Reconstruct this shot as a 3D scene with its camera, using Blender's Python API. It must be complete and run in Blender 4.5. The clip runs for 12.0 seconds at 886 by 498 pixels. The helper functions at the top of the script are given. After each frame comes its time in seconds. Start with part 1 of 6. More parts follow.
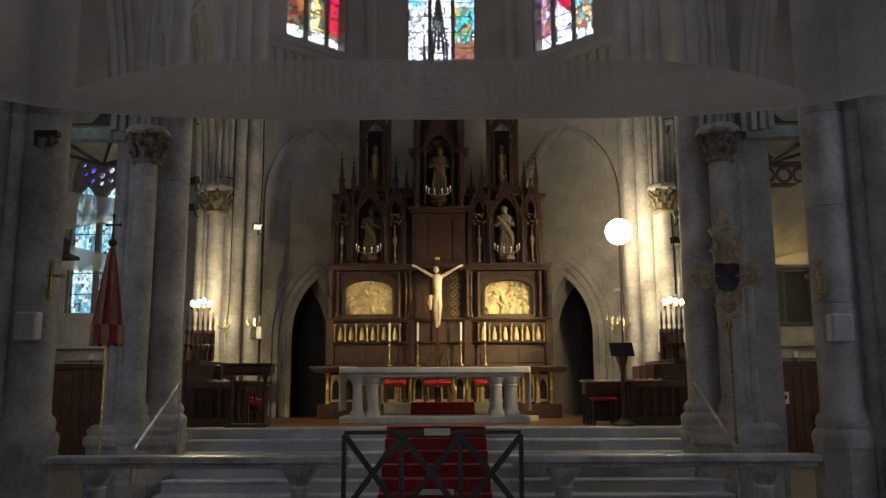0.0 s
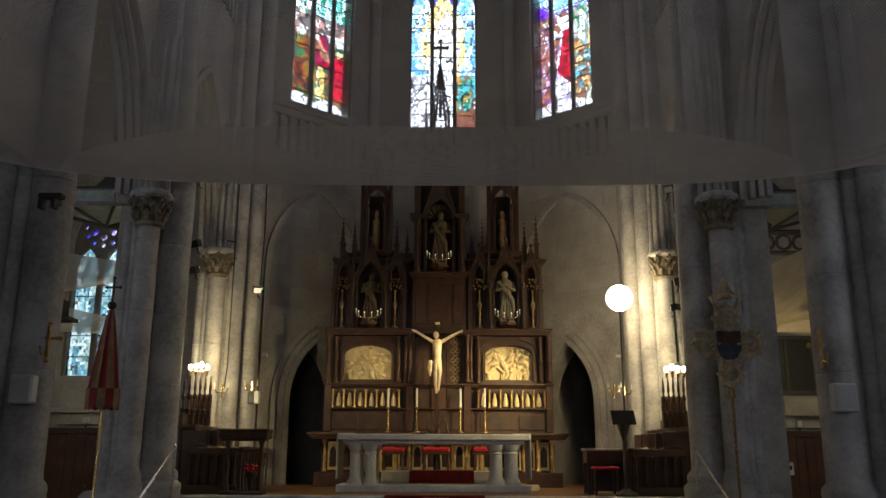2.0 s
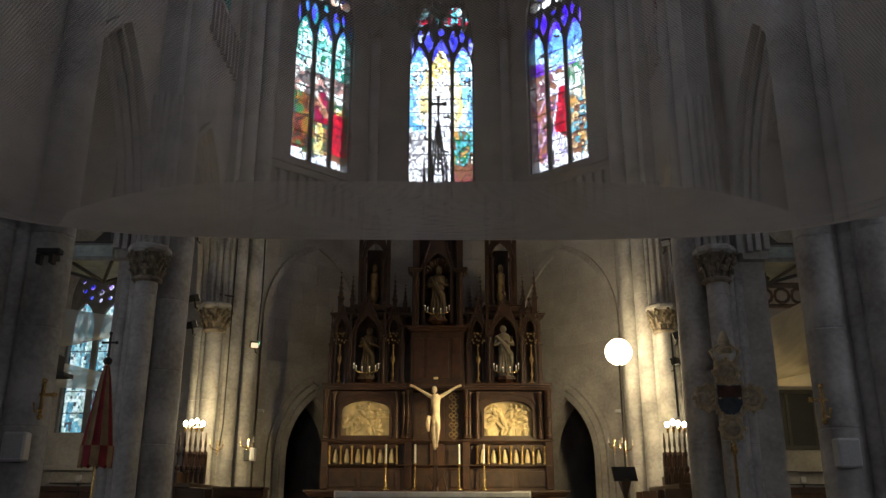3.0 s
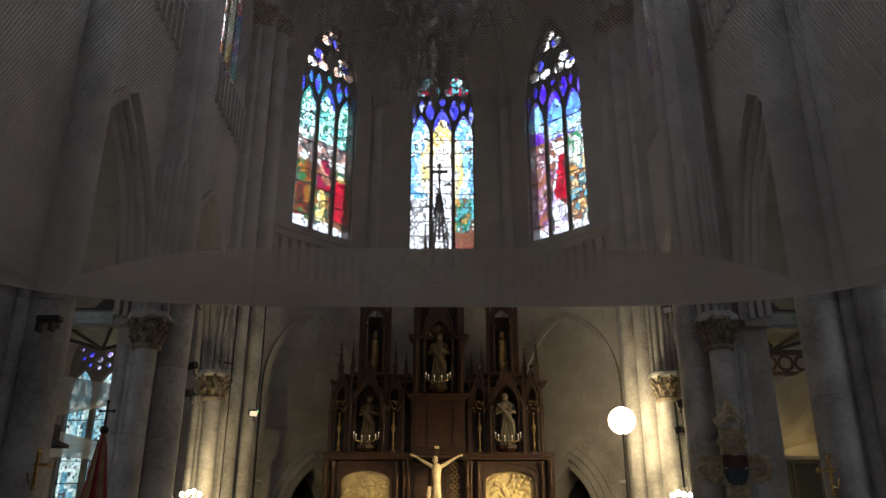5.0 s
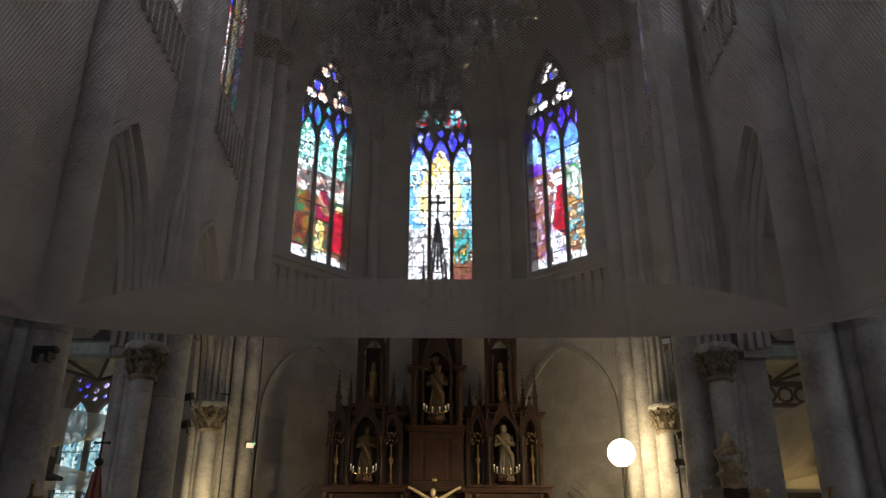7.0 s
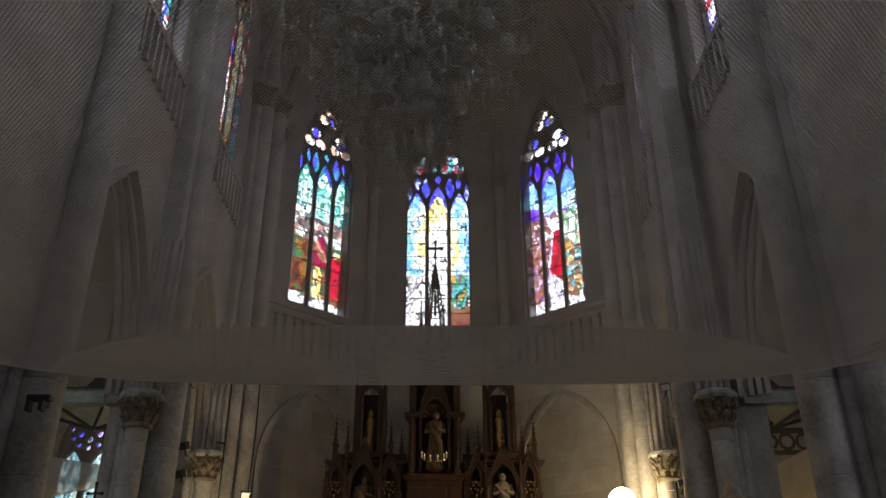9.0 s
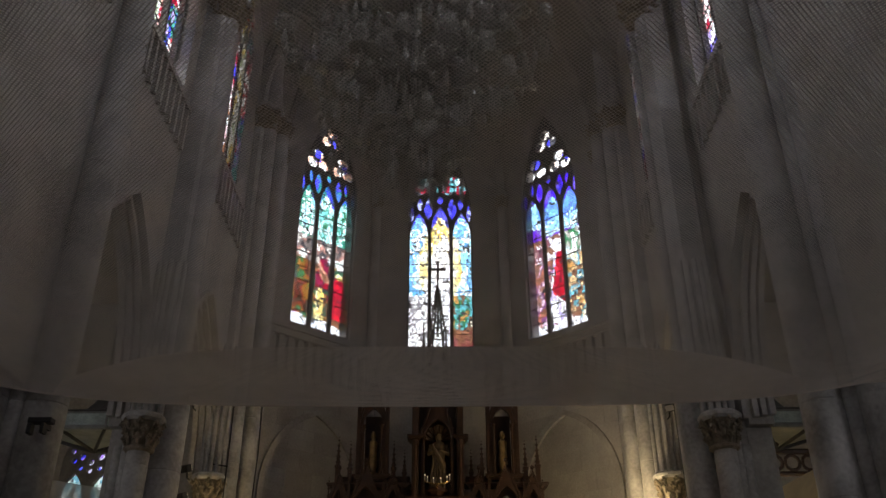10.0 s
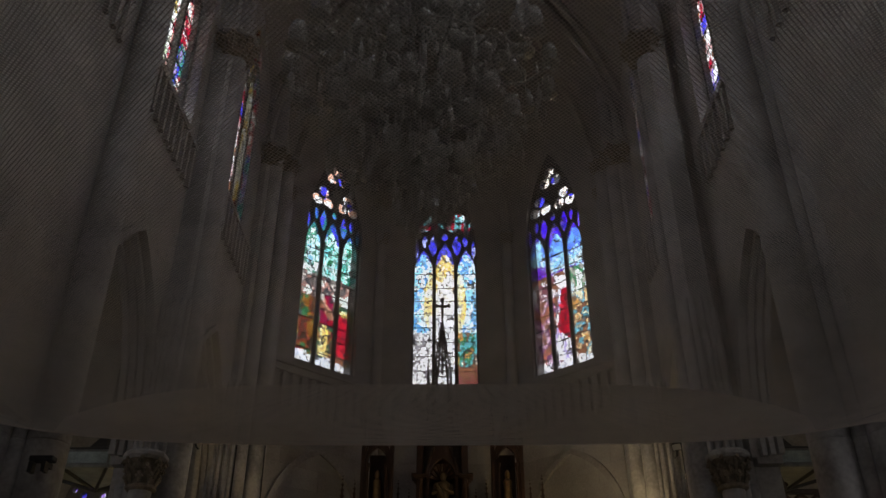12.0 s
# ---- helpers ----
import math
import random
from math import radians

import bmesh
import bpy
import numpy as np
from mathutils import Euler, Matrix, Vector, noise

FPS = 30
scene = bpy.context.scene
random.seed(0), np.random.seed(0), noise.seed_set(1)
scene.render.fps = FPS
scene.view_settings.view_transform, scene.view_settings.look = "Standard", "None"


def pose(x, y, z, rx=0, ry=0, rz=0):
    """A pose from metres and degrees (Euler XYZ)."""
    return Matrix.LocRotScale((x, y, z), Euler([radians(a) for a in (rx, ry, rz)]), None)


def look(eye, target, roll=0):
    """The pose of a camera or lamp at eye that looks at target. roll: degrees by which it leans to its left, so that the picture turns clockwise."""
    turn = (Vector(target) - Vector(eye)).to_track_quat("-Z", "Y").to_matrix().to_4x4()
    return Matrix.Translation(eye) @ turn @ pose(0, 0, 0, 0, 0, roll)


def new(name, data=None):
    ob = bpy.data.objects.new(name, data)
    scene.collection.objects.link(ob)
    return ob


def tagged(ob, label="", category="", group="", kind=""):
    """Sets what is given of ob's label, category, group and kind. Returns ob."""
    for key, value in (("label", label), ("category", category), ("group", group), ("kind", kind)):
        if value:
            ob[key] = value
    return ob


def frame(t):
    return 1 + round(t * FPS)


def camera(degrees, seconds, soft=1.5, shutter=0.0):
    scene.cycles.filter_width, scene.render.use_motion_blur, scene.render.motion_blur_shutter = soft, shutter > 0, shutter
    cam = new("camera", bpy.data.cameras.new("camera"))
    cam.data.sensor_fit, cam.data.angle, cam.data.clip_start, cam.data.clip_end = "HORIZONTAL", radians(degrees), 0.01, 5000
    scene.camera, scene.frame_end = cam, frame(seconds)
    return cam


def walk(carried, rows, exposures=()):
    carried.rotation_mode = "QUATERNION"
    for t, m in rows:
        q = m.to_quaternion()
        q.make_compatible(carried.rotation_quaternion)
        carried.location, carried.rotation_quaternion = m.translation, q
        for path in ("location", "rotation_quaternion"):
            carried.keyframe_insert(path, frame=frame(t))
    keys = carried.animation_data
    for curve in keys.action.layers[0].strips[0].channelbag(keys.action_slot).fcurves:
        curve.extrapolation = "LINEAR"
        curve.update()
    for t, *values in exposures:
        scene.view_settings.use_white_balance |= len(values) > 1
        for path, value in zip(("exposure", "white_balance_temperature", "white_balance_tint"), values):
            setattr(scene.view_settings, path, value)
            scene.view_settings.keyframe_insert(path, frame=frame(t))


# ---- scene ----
# The camera is held in the hand and tilts up from the altar to the apse windows.
EYE = 1.65
cam = camera(55.9, 12.0, 1.5)
ROWS = [  # seconds, yaw, pitch, roll
    (0.0, 0.000, 9.488, 0.196),
    (0.5, 0.000, 9.786, 0.105),
    (1.0, 0.020, 10.678, -0.022),
    (1.5, 0.051, 12.226, -0.138),
    (2.0, 0.032, 13.909, -0.272),
    (2.5, -0.037, 15.803, -0.297),
    (3.0, -0.093, 17.585, -0.096),
    (5.0, -0.010, 22.130, -0.124),
    (5.5, 0.072, 22.970, -0.081),
    (6.0, 0.188, 23.369, 0.061),
    (6.5, 0.065, 23.661, -0.124),
    (7.0, -0.129, 24.215, -0.151),
    (9.0, -0.315, 27.350, 0.115),
    (9.5, -0.238, 27.929, 0.230),
    (10.0, -0.138, 28.769, 0.223),
    (10.5, -0.082, 29.677, 0.226),
    (11.0, 0.002, 30.158, 0.283),
    (11.5, 0.155, 30.609, 0.212),
    (12.0, 0.227, 31.284, 0.014),
]
walk(cam, [(t, pose(0, 0, EYE + 0.002 * (p - 9.5), 90 + p, 0, a) @ pose(0, 0, 0, 0, 0, -r)) for t, a, p, r in ROWS],
     [(0, 0.12, 6250, 13.5), (2.5, -0.12, 6500, 14), (6, -0.2, 6700, 14.5), (9, -0.08, 7000, 17), (10.2, -0.35, 7150, 17.5), (12, -0.97, 7300, 18)])

# ---- world and light ----
world = bpy.data.worlds.new("sky")
scene.world = world
world.use_nodes = True
sky = world.node_tree.nodes.new("ShaderNodeTexSky")
sky.sky_type, sky.sun_disc = "NISHITA", False
sky.sun_elevation, sky.sun_rotation = radians(48), radians(200)
world.node_tree.links.new(sky.outputs[0], world.node_tree.nodes["Background"].inputs[0])
world.node_tree.nodes["Background"].inputs[1].default_value = 0.15
sun = new("sun", bpy.data.lights.new("sun", "SUN"))
sun.data.energy, sun.data.angle, sun.data.color = 1.2, radians(10), (1, 0.95, 0.88)
sun.matrix_world = look((-10, -30, 40), (0, 0, 0))


def area(name, eye, target, w, h, power, colour):
    ob = new(name, bpy.data.lights.new(name, "AREA"))
    ob.data.shape, ob.data.size, ob.data.size_y, ob.data.energy, ob.data.color = "RECTANGLE", w, h, power, colour
    ob.matrix_world = look(eye, target)
    return ob


def bulb(name, place, power, colour, radius=0.05):
    ob = new(name, bpy.data.lights.new(name, "POINT"))
    ob.data.energy, ob.data.color, ob.data.shadow_soft_size = power, colour, radius
    ob.location = place
    return ob


def spot(name, eye, target, power, colour, angle, blend=0.6):
    ob = new(name, bpy.data.lights.new(name, "SPOT"))
    ob.data.energy, ob.data.color, ob.data.spot_size, ob.data.spot_blend, ob.data.shadow_soft_size = power, colour, radians(angle), blend, 0.08
    ob.matrix_world = look(eye, target)
    return ob


DAY, WARM = (0.86, 0.93, 1.0), (1.0, 0.80, 0.37)
# Unseen fills inside the west end; its opaque panes let no daylight through.
area("window_light_west", (-1.6, -7.6, 9.5), (1.2, 6, 6), 3.2, 3.2, 18, DAY)
area("window_light_fanlight", (-0.6, -7.9, 3.7), (0.8, 9, 1.2), 2.0, 0.9, 88, (0.9, 0.94, 1.0))
# Added fills before the windowless aisle walls, to lift the aisle and the piers.
area("window_light_aisle_left", (-8.9, 8.5, 5), (-6, 16, 3), 1.6, 4, 60, DAY)
area("window_light_aisle_right", (8.9, 5.5, 5), (4.4, 13, 3.4), 1.6, 4, 75, DAY)
for sx in (-1, 1):
    area("window_light_clerestory", (sx * 4.3, 11.25, 13.4), (sx * -0.5, 11.6, 2), 1.2, 3.2, 5 if sx < 0 else 1, DAY)
bulb("lamp_light_pole", (3.5, 16.35, 4.7), 72, WARM, 0.19)
for sx in (-1, 1):
    bulb("lamp_light_wall", (sx * 4.1 - 0.05, 15.35, 3.32), 85 if sx < 0 else 66, WARM, 0.06)
    spot("lamp_light_retable", (sx * 3.93, 13.45, 4.45), (sx * 0.95, 18.3, 2.95), 200 if sx < 0 else 1150, WARM, 23, 0.6)
spot("lamp_light_flood", (3.8, 13.86, 4.46), (-0.9, 18.5, 1.9), 780, WARM, 58, 0.8)
spot("lamp_light_crucifix", (3.9, 13.5, 4.5), (-0.12, 17.8, 3.65), 1600, WARM, 8.5, 0.7)

# ---- materials ----


def mat(name, colour, rough=0.7, metal=0.0, vary=0.25, scale=3.0, fine=40.0, bump=0.2, second=None, random_piece=0.0):
    """A surface with broad stains and fine grain, and a light relief."""
    m = bpy.data.materials.new(name)
    m.use_nodes = True
    nt = m.node_tree
    b = nt.nodes["Principled BSDF"]
    tc = nt.nodes.new("ShaderNodeTexCoord")
    n1, n2 = nt.nodes.new("ShaderNodeTexNoise"), nt.nodes.new("ShaderNodeTexNoise")
    for n, s, d in ((n1, scale, 4), (n2, fine, 3)):
        n.inputs["Scale"].default_value, n.inputs["Detail"].default_value = s, d
        nt.links.new(tc.outputs["Object"], n.inputs["Vector"])
    mix = nt.nodes.new("ShaderNodeMix")
    mix.data_type = "RGBA"
    dark = second or tuple(c * (1 - vary) for c in colour)
    light = tuple(min(1, c * (1 + vary * 0.6)) for c in colour)
    mix.inputs[6].default_value, mix.inputs[7].default_value = (*dark, 1), (*light, 1)
    ramp = nt.nodes.new("ShaderNodeMapRange")
    ramp.inputs[1].default_value, ramp.inputs[2].default_value = 0.3, 0.7
    add = nt.nodes.new("ShaderNodeMath")
    add.operation = "MULTIPLY_ADD"
    add.inputs[1].default_value = 0.45
    nt.links.new(n2.outputs[0], add.inputs[0])
    nt.links.new(n1.outputs[0], add.inputs[2])
    sub = nt.nodes.new("ShaderNodeMath")
    sub.operation = "SUBTRACT"
    sub.inputs[1].default_value = 0.225
    nt.links.new(add.outputs[0], sub.inputs[0])
    nt.links.new(sub.outputs[0], ramp.inputs[0])
    nt.links.new(ramp.outputs[0], mix.inputs[0])
    out = mix.outputs[2]
    if random_piece:
        info = nt.nodes.new("ShaderNodeObjectInfo")
        hsv = nt.nodes.new("ShaderNodeHueSaturation")
        mr = nt.nodes.new("ShaderNodeMapRange")
        mr.inputs[3].default_value, mr.inputs[4].default_value = 1 - random_piece, 1 + random_piece
        nt.links.new(info.outputs["Random"], mr.inputs[0])
        nt.links.new(mr.outputs[0], hsv.inputs["Value"])
        nt.links.new(out, hsv.inputs["Color"])
        out = hsv.outputs[0]
    nt.links.new(out, b.inputs["Base Color"])
    rr = nt.nodes.new("ShaderNodeMapRange")
    rr.inputs[3].default_value, rr.inputs[4].default_value = max(0.03, rough - 0.1), min(1, rough + 0.1)
    nt.links.new(n2.outputs[0], rr.inputs[0])
    nt.links.new(rr.outputs[0], b.inputs["Roughness"])
    b.inputs["Metallic"].default_value = metal
    if bump:
        bp = nt.nodes.new("ShaderNodeBump")
        bp.inputs["Strength"].default_value, bp.inputs["Distance"].default_value = bump, 0.01
        nt.links.new(n2.outputs[0], bp.inputs["Height"])
        nt.links.new(bp.outputs[0], b.inputs["Normal"])
    return m


def glow(name, colour, strength):
    m = bpy.data.materials.new(name)
    m.use_nodes = True
    b = m.node_tree.nodes["Principled BSDF"]
    b.inputs["Base Color"].default_value = (*colour, 1)
    b.inputs["Emission Color"].default_value, b.inputs["Emission Strength"].default_value = (*colour, 1), strength
    return m


def stained(name):
    """Coloured glass: each piece lets its own tint of the daylight through."""
    m = bpy.data.materials.new(name)
    m.use_nodes = True
    nt = m.node_tree
    nt.nodes.remove(nt.nodes["Principled BSDF"])
    at = nt.nodes.new("ShaderNodeAttribute")
    at.attribute_name = "tint"
    tr, gl, mx = nt.nodes.new("ShaderNodeBsdfTransparent"), nt.nodes.new("ShaderNodeBsdfGlossy"), nt.nodes.new("ShaderNodeMixShader")
    tc, no, mr, ml = nt.nodes.new("ShaderNodeTexCoord"), nt.nodes.new("ShaderNodeTexNoise"), nt.nodes.new("ShaderNodeMapRange"), nt.nodes.new("ShaderNodeMix")
    no.inputs["Scale"].default_value, no.inputs["Detail"].default_value = 17, 4
    nt.links.new(tc.outputs["Object"], no.inputs["Vector"])
    nt.links.new(no.outputs[0], mr.inputs[0])
    mr.inputs[1].default_value, mr.inputs[2].default_value, mr.inputs[3].default_value, mr.inputs[4].default_value = 0.35, 0.65, 0.6, 1.0
    ml.data_type, ml.blend_type = "RGBA", "MULTIPLY"
    ml.inputs[0].default_value = 1
    nt.links.new(at.outputs["Color"], ml.inputs[6])
    nt.links.new(mr.outputs[0], ml.inputs[7])
    nt.links.new(ml.outputs[2], tr.inputs[0])
    gl.inputs["Roughness"].default_value = 0.15
    mx.inputs[0].default_value = 0.04
    nt.links.new(tr.outputs[0], mx.inputs[1])
    nt.links.new(gl.outputs[0], mx.inputs[2])
    nt.links.new(mx.outputs[0], nt.nodes["Material Output"].inputs[0])
    return m


STONE = mat("grey_limestone", (0.36, 0.34, 0.32), 0.8, vary=0.32, scale=1.4, fine=15, bump=0.3)
PIER = mat("pier_stone", (0.38, 0.37, 0.365), 0.75, vary=0.4, scale=1.9, fine=16, bump=0.3)
CAPITAL = mat("capital_stone", (0.24, 0.2, 0.15), 0.8, vary=0.5, scale=6, fine=45, bump=0.5)
VAULT = mat("vault_plaster", (0.30, 0.28, 0.26), 0.85, vary=0.25, scale=0.7, fine=20)
# Same marble as the risers; the light on the treads is put into a paler colour.
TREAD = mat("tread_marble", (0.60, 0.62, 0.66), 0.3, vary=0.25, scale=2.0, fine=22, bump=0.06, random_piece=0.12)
RAILSTONE = mat("worn_marble", (0.42, 0.41, 0.41), 0.35, vary=0.5, scale=4.0, fine=30, bump=0.1)
MARBLE = mat("pale_marble", (0.60, 0.61, 0.63), 0.32, vary=0.22, scale=2.2, fine=18, bump=0.05)
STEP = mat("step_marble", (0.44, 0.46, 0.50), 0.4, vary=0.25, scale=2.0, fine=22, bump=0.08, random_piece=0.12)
FLOOR = mat("floor_tile", (0.16, 0.15, 0.15), 0.35, vary=0.3, scale=1.5, fine=20, random_piece=0.15)
PARQUET = mat("brown_floor_wood", (0.22, 0.11, 0.05), 0.35, vary=0.35, scale=2.5, fine=35, random_piece=0.2)
OAK = mat("carved_oak", (0.052, 0.02, 0.009), 0.45, vary=0.45, scale=5, fine=60, bump=0.3)
OAK_DARK = mat("dark_oak", (0.045, 0.021, 0.012), 0.45, vary=0.45, scale=5, fine=60, bump=0.3)
GOLD = mat("gilded", (0.75, 0.52, 0.2), 0.35, 0.85, 0.3, 8, 60, 0.2)
OLD_GOLD = mat("tarnished_gilt", (0.3, 0.2, 0.09), 0.45, 0.5, 0.4, 8, 60, 0.2)
BRASS = mat("brass", (0.7, 0.5, 0.22), 0.25, 0.95, 0.2, 10, 50, 0.05)
IVORY = mat("ivory_relief", (0.72, 0.58, 0.33), 0.5, vary=0.3, scale=6, fine=50)
CORPUS = mat("carved_pale_wood", (0.72, 0.58, 0.42), 0.5, vary=0.2, scale=9, fine=50, bump=0.1)
STATUE = mat("statue_paint", (0.1, 0.068, 0.036), 0.6, vary=0.35, scale=5, fine=40)
IRON = mat("black_iron", (0.014, 0.014, 0.016), 0.55, 0.0, 0.4, 6, 60, 0.1)
STEEL = mat("brushed_steel", (0.6, 0.6, 0.62), 0.28, 1.0, 0.15, 6, 80, 0.05)
RED = mat("red_carpet", (0.23, 0.018, 0.018), 0.95, vary=0.35, scale=5, fine=120, bump=0.5)
VELVET = mat("red_velvet", (0.42, 0.015, 0.03), 0.9, vary=0.25, scale=6, fine=90, bump=0.3)
CLOTH = mat("white_linen", (0.78, 0.77, 0.74), 0.9, vary=0.1, scale=6, fine=90, bump=0.2)
CREAM = mat("cream_paint", (0.62, 0.58, 0.48), 0.6, vary=0.15, scale=4, fine=40)
PLASTIC = mat("grey_white_plastic", (0.55, 0.55, 0.56), 0.45, vary=0.12, scale=5, fine=50, bump=0.05)
NET = mat("net_cord", (0.64, 0.58, 0.53), 0.85, vary=0.15, scale=0.8, fine=5, bump=0)
# Tracery stone below the walls' tone: its shade against bright glass is in the colour.
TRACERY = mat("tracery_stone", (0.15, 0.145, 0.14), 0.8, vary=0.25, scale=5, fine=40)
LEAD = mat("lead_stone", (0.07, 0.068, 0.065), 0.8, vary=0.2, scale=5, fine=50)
GLASS = stained("stained_glass")


def clear_crystal(name):
    """Dusty cut glass: mostly see-through, with a sheen."""
    m = bpy.data.materials.new(name)
    m.use_nodes = True
    nt = m.node_tree
    b = nt.nodes["Principled BSDF"]
    b.inputs["Base Color"].default_value, b.inputs["Roughness"].default_value = (0.6, 0.59, 0.56, 1), 0.15
    tr, mx, no, mr = nt.nodes.new("ShaderNodeBsdfTransparent"), nt.nodes.new("ShaderNodeMixShader"), nt.nodes.new("ShaderNodeTexNoise"), nt.nodes.new("ShaderNodeMapRange")
    tr.inputs[0].default_value = (0.8, 0.8, 0.8, 1)
    no.inputs["Scale"].default_value = 22
    mr.inputs[1].default_value, mr.inputs[2].default_value, mr.inputs[3].default_value, mr.inputs[4].default_value = 0.38, 0.62, 0.3, 0.9
    nt.links.new(no.outputs[0], mr.inputs[0])
    nt.links.new(mr.outputs[0], mx.inputs[0])
    nt.links.new(tr.outputs[0], mx.inputs[1])
    nt.links.new(b.outputs[0], mx.inputs[2])
    nt.links.new(mx.outputs[0], nt.nodes["Material Output"].inputs[0])
    return m


CRYSTAL = clear_crystal("crystal")
BULB = glow("bulb_hot", (1.0, 0.85, 0.55), 140)
LAMP = glow("lamp_glow", (1.0, 0.82, 0.5), 24)
FLAME = glow("bulb_glow", (1.0, 0.88, 0.65), 0.7)

# ---- mesh helpers ----


def mesh(name, bm, material, parent=None, label="", smooth=False):
    bmesh.ops.recalc_face_normals(bm, faces=bm.faces[:])
    me = bpy.data.meshes.new(name)
    bm.to_mesh(me)
    bm.free()
    me.materials.append(material)
    if smooth:
        me.polygons.foreach_set("use_smooth", [True] * len(me.polygons))
        me.set_sharp_from_angle(angle=radians(40))
    ob = new(name, me)
    if parent:
        ob.parent = parent
    if label:
        ob["label"] = label
    return ob


def part(name, bm, material, parent, label="", smooth=False):
    """One mesh under a thing or a part, its coordinates being those of the thing."""
    return mesh(name, bm, material, parent, label, smooth)


def thing(name, place, label, category, group="", kind="", turn=0):
    ob = new(name)
    ob.matrix_basis = pose(*place, 0, 0, turn)
    return tagged(ob, label, category, group, kind)


def box(bm, x0, x1, y0, y1, z0, z1, bevel=0.0):
    vs = [bm.verts.new((x, y, z)) for x in (x0, x1) for y in (y0, y1) for z in (z0, z1)]
    fs = [bm.faces.new([vs[i] for i in q]) for q in ((0, 1, 3, 2), (4, 6, 7, 5), (0, 4, 5, 1), (2, 3, 7, 6), (0, 2, 6, 4), (1, 5, 7, 3))]
    if bevel:
        es = list({e for f in fs for e in f.edges})
        bmesh.ops.bevel(bm, geom=es, offset=bevel, segments=1, affect="EDGES")
    return bm


def boxes(*rows, bevel=0.0):
    bm = bmesh.new()
    for r in rows:
        box(bm, *r, bevel=bevel)
    return bm


def lathe(bm, profile, cx=0, cy=0, cz=0, seg=16, half=0.0, sx=1.0, sy=1.0):
    """A turned solid from (radius, height) pairs, closed at both ends."""
    rings = []
    for r, z in profile:
        rings.append([bm.verts.new((cx + sx * r * math.cos(2 * math.pi * (i + half) / seg), cy + sy * r * math.sin(2 * math.pi * (i + half) / seg), cz + z)) for i in range(seg)])
    for a, b in zip(rings, rings[1:]):
        for i in range(seg):
            bm.faces.new((a[i], a[(i + 1) % seg], b[(i + 1) % seg], b[i]))
    bm.faces.new(rings[0][::-1])
    bm.faces.new(rings[-1])
    return bm


def tube(bm, points, radius, seg=8):
    """A round bar along points; radius may be a number or one per point."""
    pts = [Vector(p) for p in points]
    rr = radius if isinstance(radius, (list, tuple)) else [radius] * len(pts)
    rings, up = [], Vector((0.13, 0.29, 0.95))
    for i, p in enumerate(pts):
        d = (pts[min(i + 1, len(pts) - 1)] - pts[max(i - 1, 0)]).normalized()
        u = d.cross(up)
        if u.length < 0.2:
            u = d.cross(Vector((1, 0, 0)))
        u.normalize()
        v = d.cross(u)
        rings.append([bm.verts.new(p + rr[i] * (u * math.cos(2 * math.pi * k / seg) + v * math.sin(2 * math.pi * k / seg))) for k in range(seg)])
    for a, b in zip(rings, rings[1:]):
        for k in range(seg):
            bm.faces.new((a[k], a[(k + 1) % seg], b[(k + 1) % seg], b[k]))
    bm.faces.new(rings[0][::-1])
    bm.faces.new(rings[-1])
    return bm


def ball(bm, x, y, z, r, sx=1, sy=1, sz=1, u=10, v=7):
    bmesh.ops.create_uvsphere(bm, u_segments=u, v_segments=v, radius=r, matrix=Matrix.Translation((x, y, z)) @ Matrix.Diagonal((sx, sy, sz, 1)))
    return bm


def pointed(w, z0, spring, apex, n=8):
    """The outline of a pointed opening, centred on u = 0, from the lower left corner round to the lower right."""
    rise, h = apex - spring, w / 2
    if rise < h:  # a low curve
        top = [(-h * math.cos(math.pi * i / (2 * n)), spring + rise * math.sin(math.pi * i / (2 * n))) for i in range(2 * n + 1)]
        return ([(-h, z0)] if z0 < spring - 1e-4 else []) + top + ([(h, z0)] if z0 < spring - 1e-4 else [])
    r = (rise * rise + h * h) / (2 * h)
    end = math.asin(min(1, rise / r))
    left = [(-h + r - r * math.cos(end * i / n), spring + r * math.sin(end * i / n)) for i in range(n + 1)]
    right = [(-u, z) for u, z in left[:-1]][::-1]
    pts = left + right
    return ([(-h, z0)] if z0 < spring - 1e-4 else []) + pts + ([(h, z0)] if z0 < spring - 1e-4 else [])


def plate(bm, outer, holes, thick, m):
    """A plate in the plane of u and z with holes through it, thick along v; m brings (u, v, z) to its place."""
    loops = []
    for pts in [outer] + holes:
        loops.append([(bm.verts.new(m @ Vector((u, 0, z))), bm.verts.new(m @ Vector((u, thick, z)))) for u, z in pts])
    for side in (0, 1):
        es = []
        for lp in loops:
            vs = [p[side] for p in lp]
            es += [bm.edges.new((a, b)) for a, b in zip(vs, vs[1:] + vs[:1])]
        bmesh.ops.triangle_fill(bm, edges=es, use_beauty=True)
    for lp in loops:
        for (a, b), (c, d) in zip(lp, lp[1:] + lp[:1]):
            bm.faces.new((a, c, d, b))
    return bm


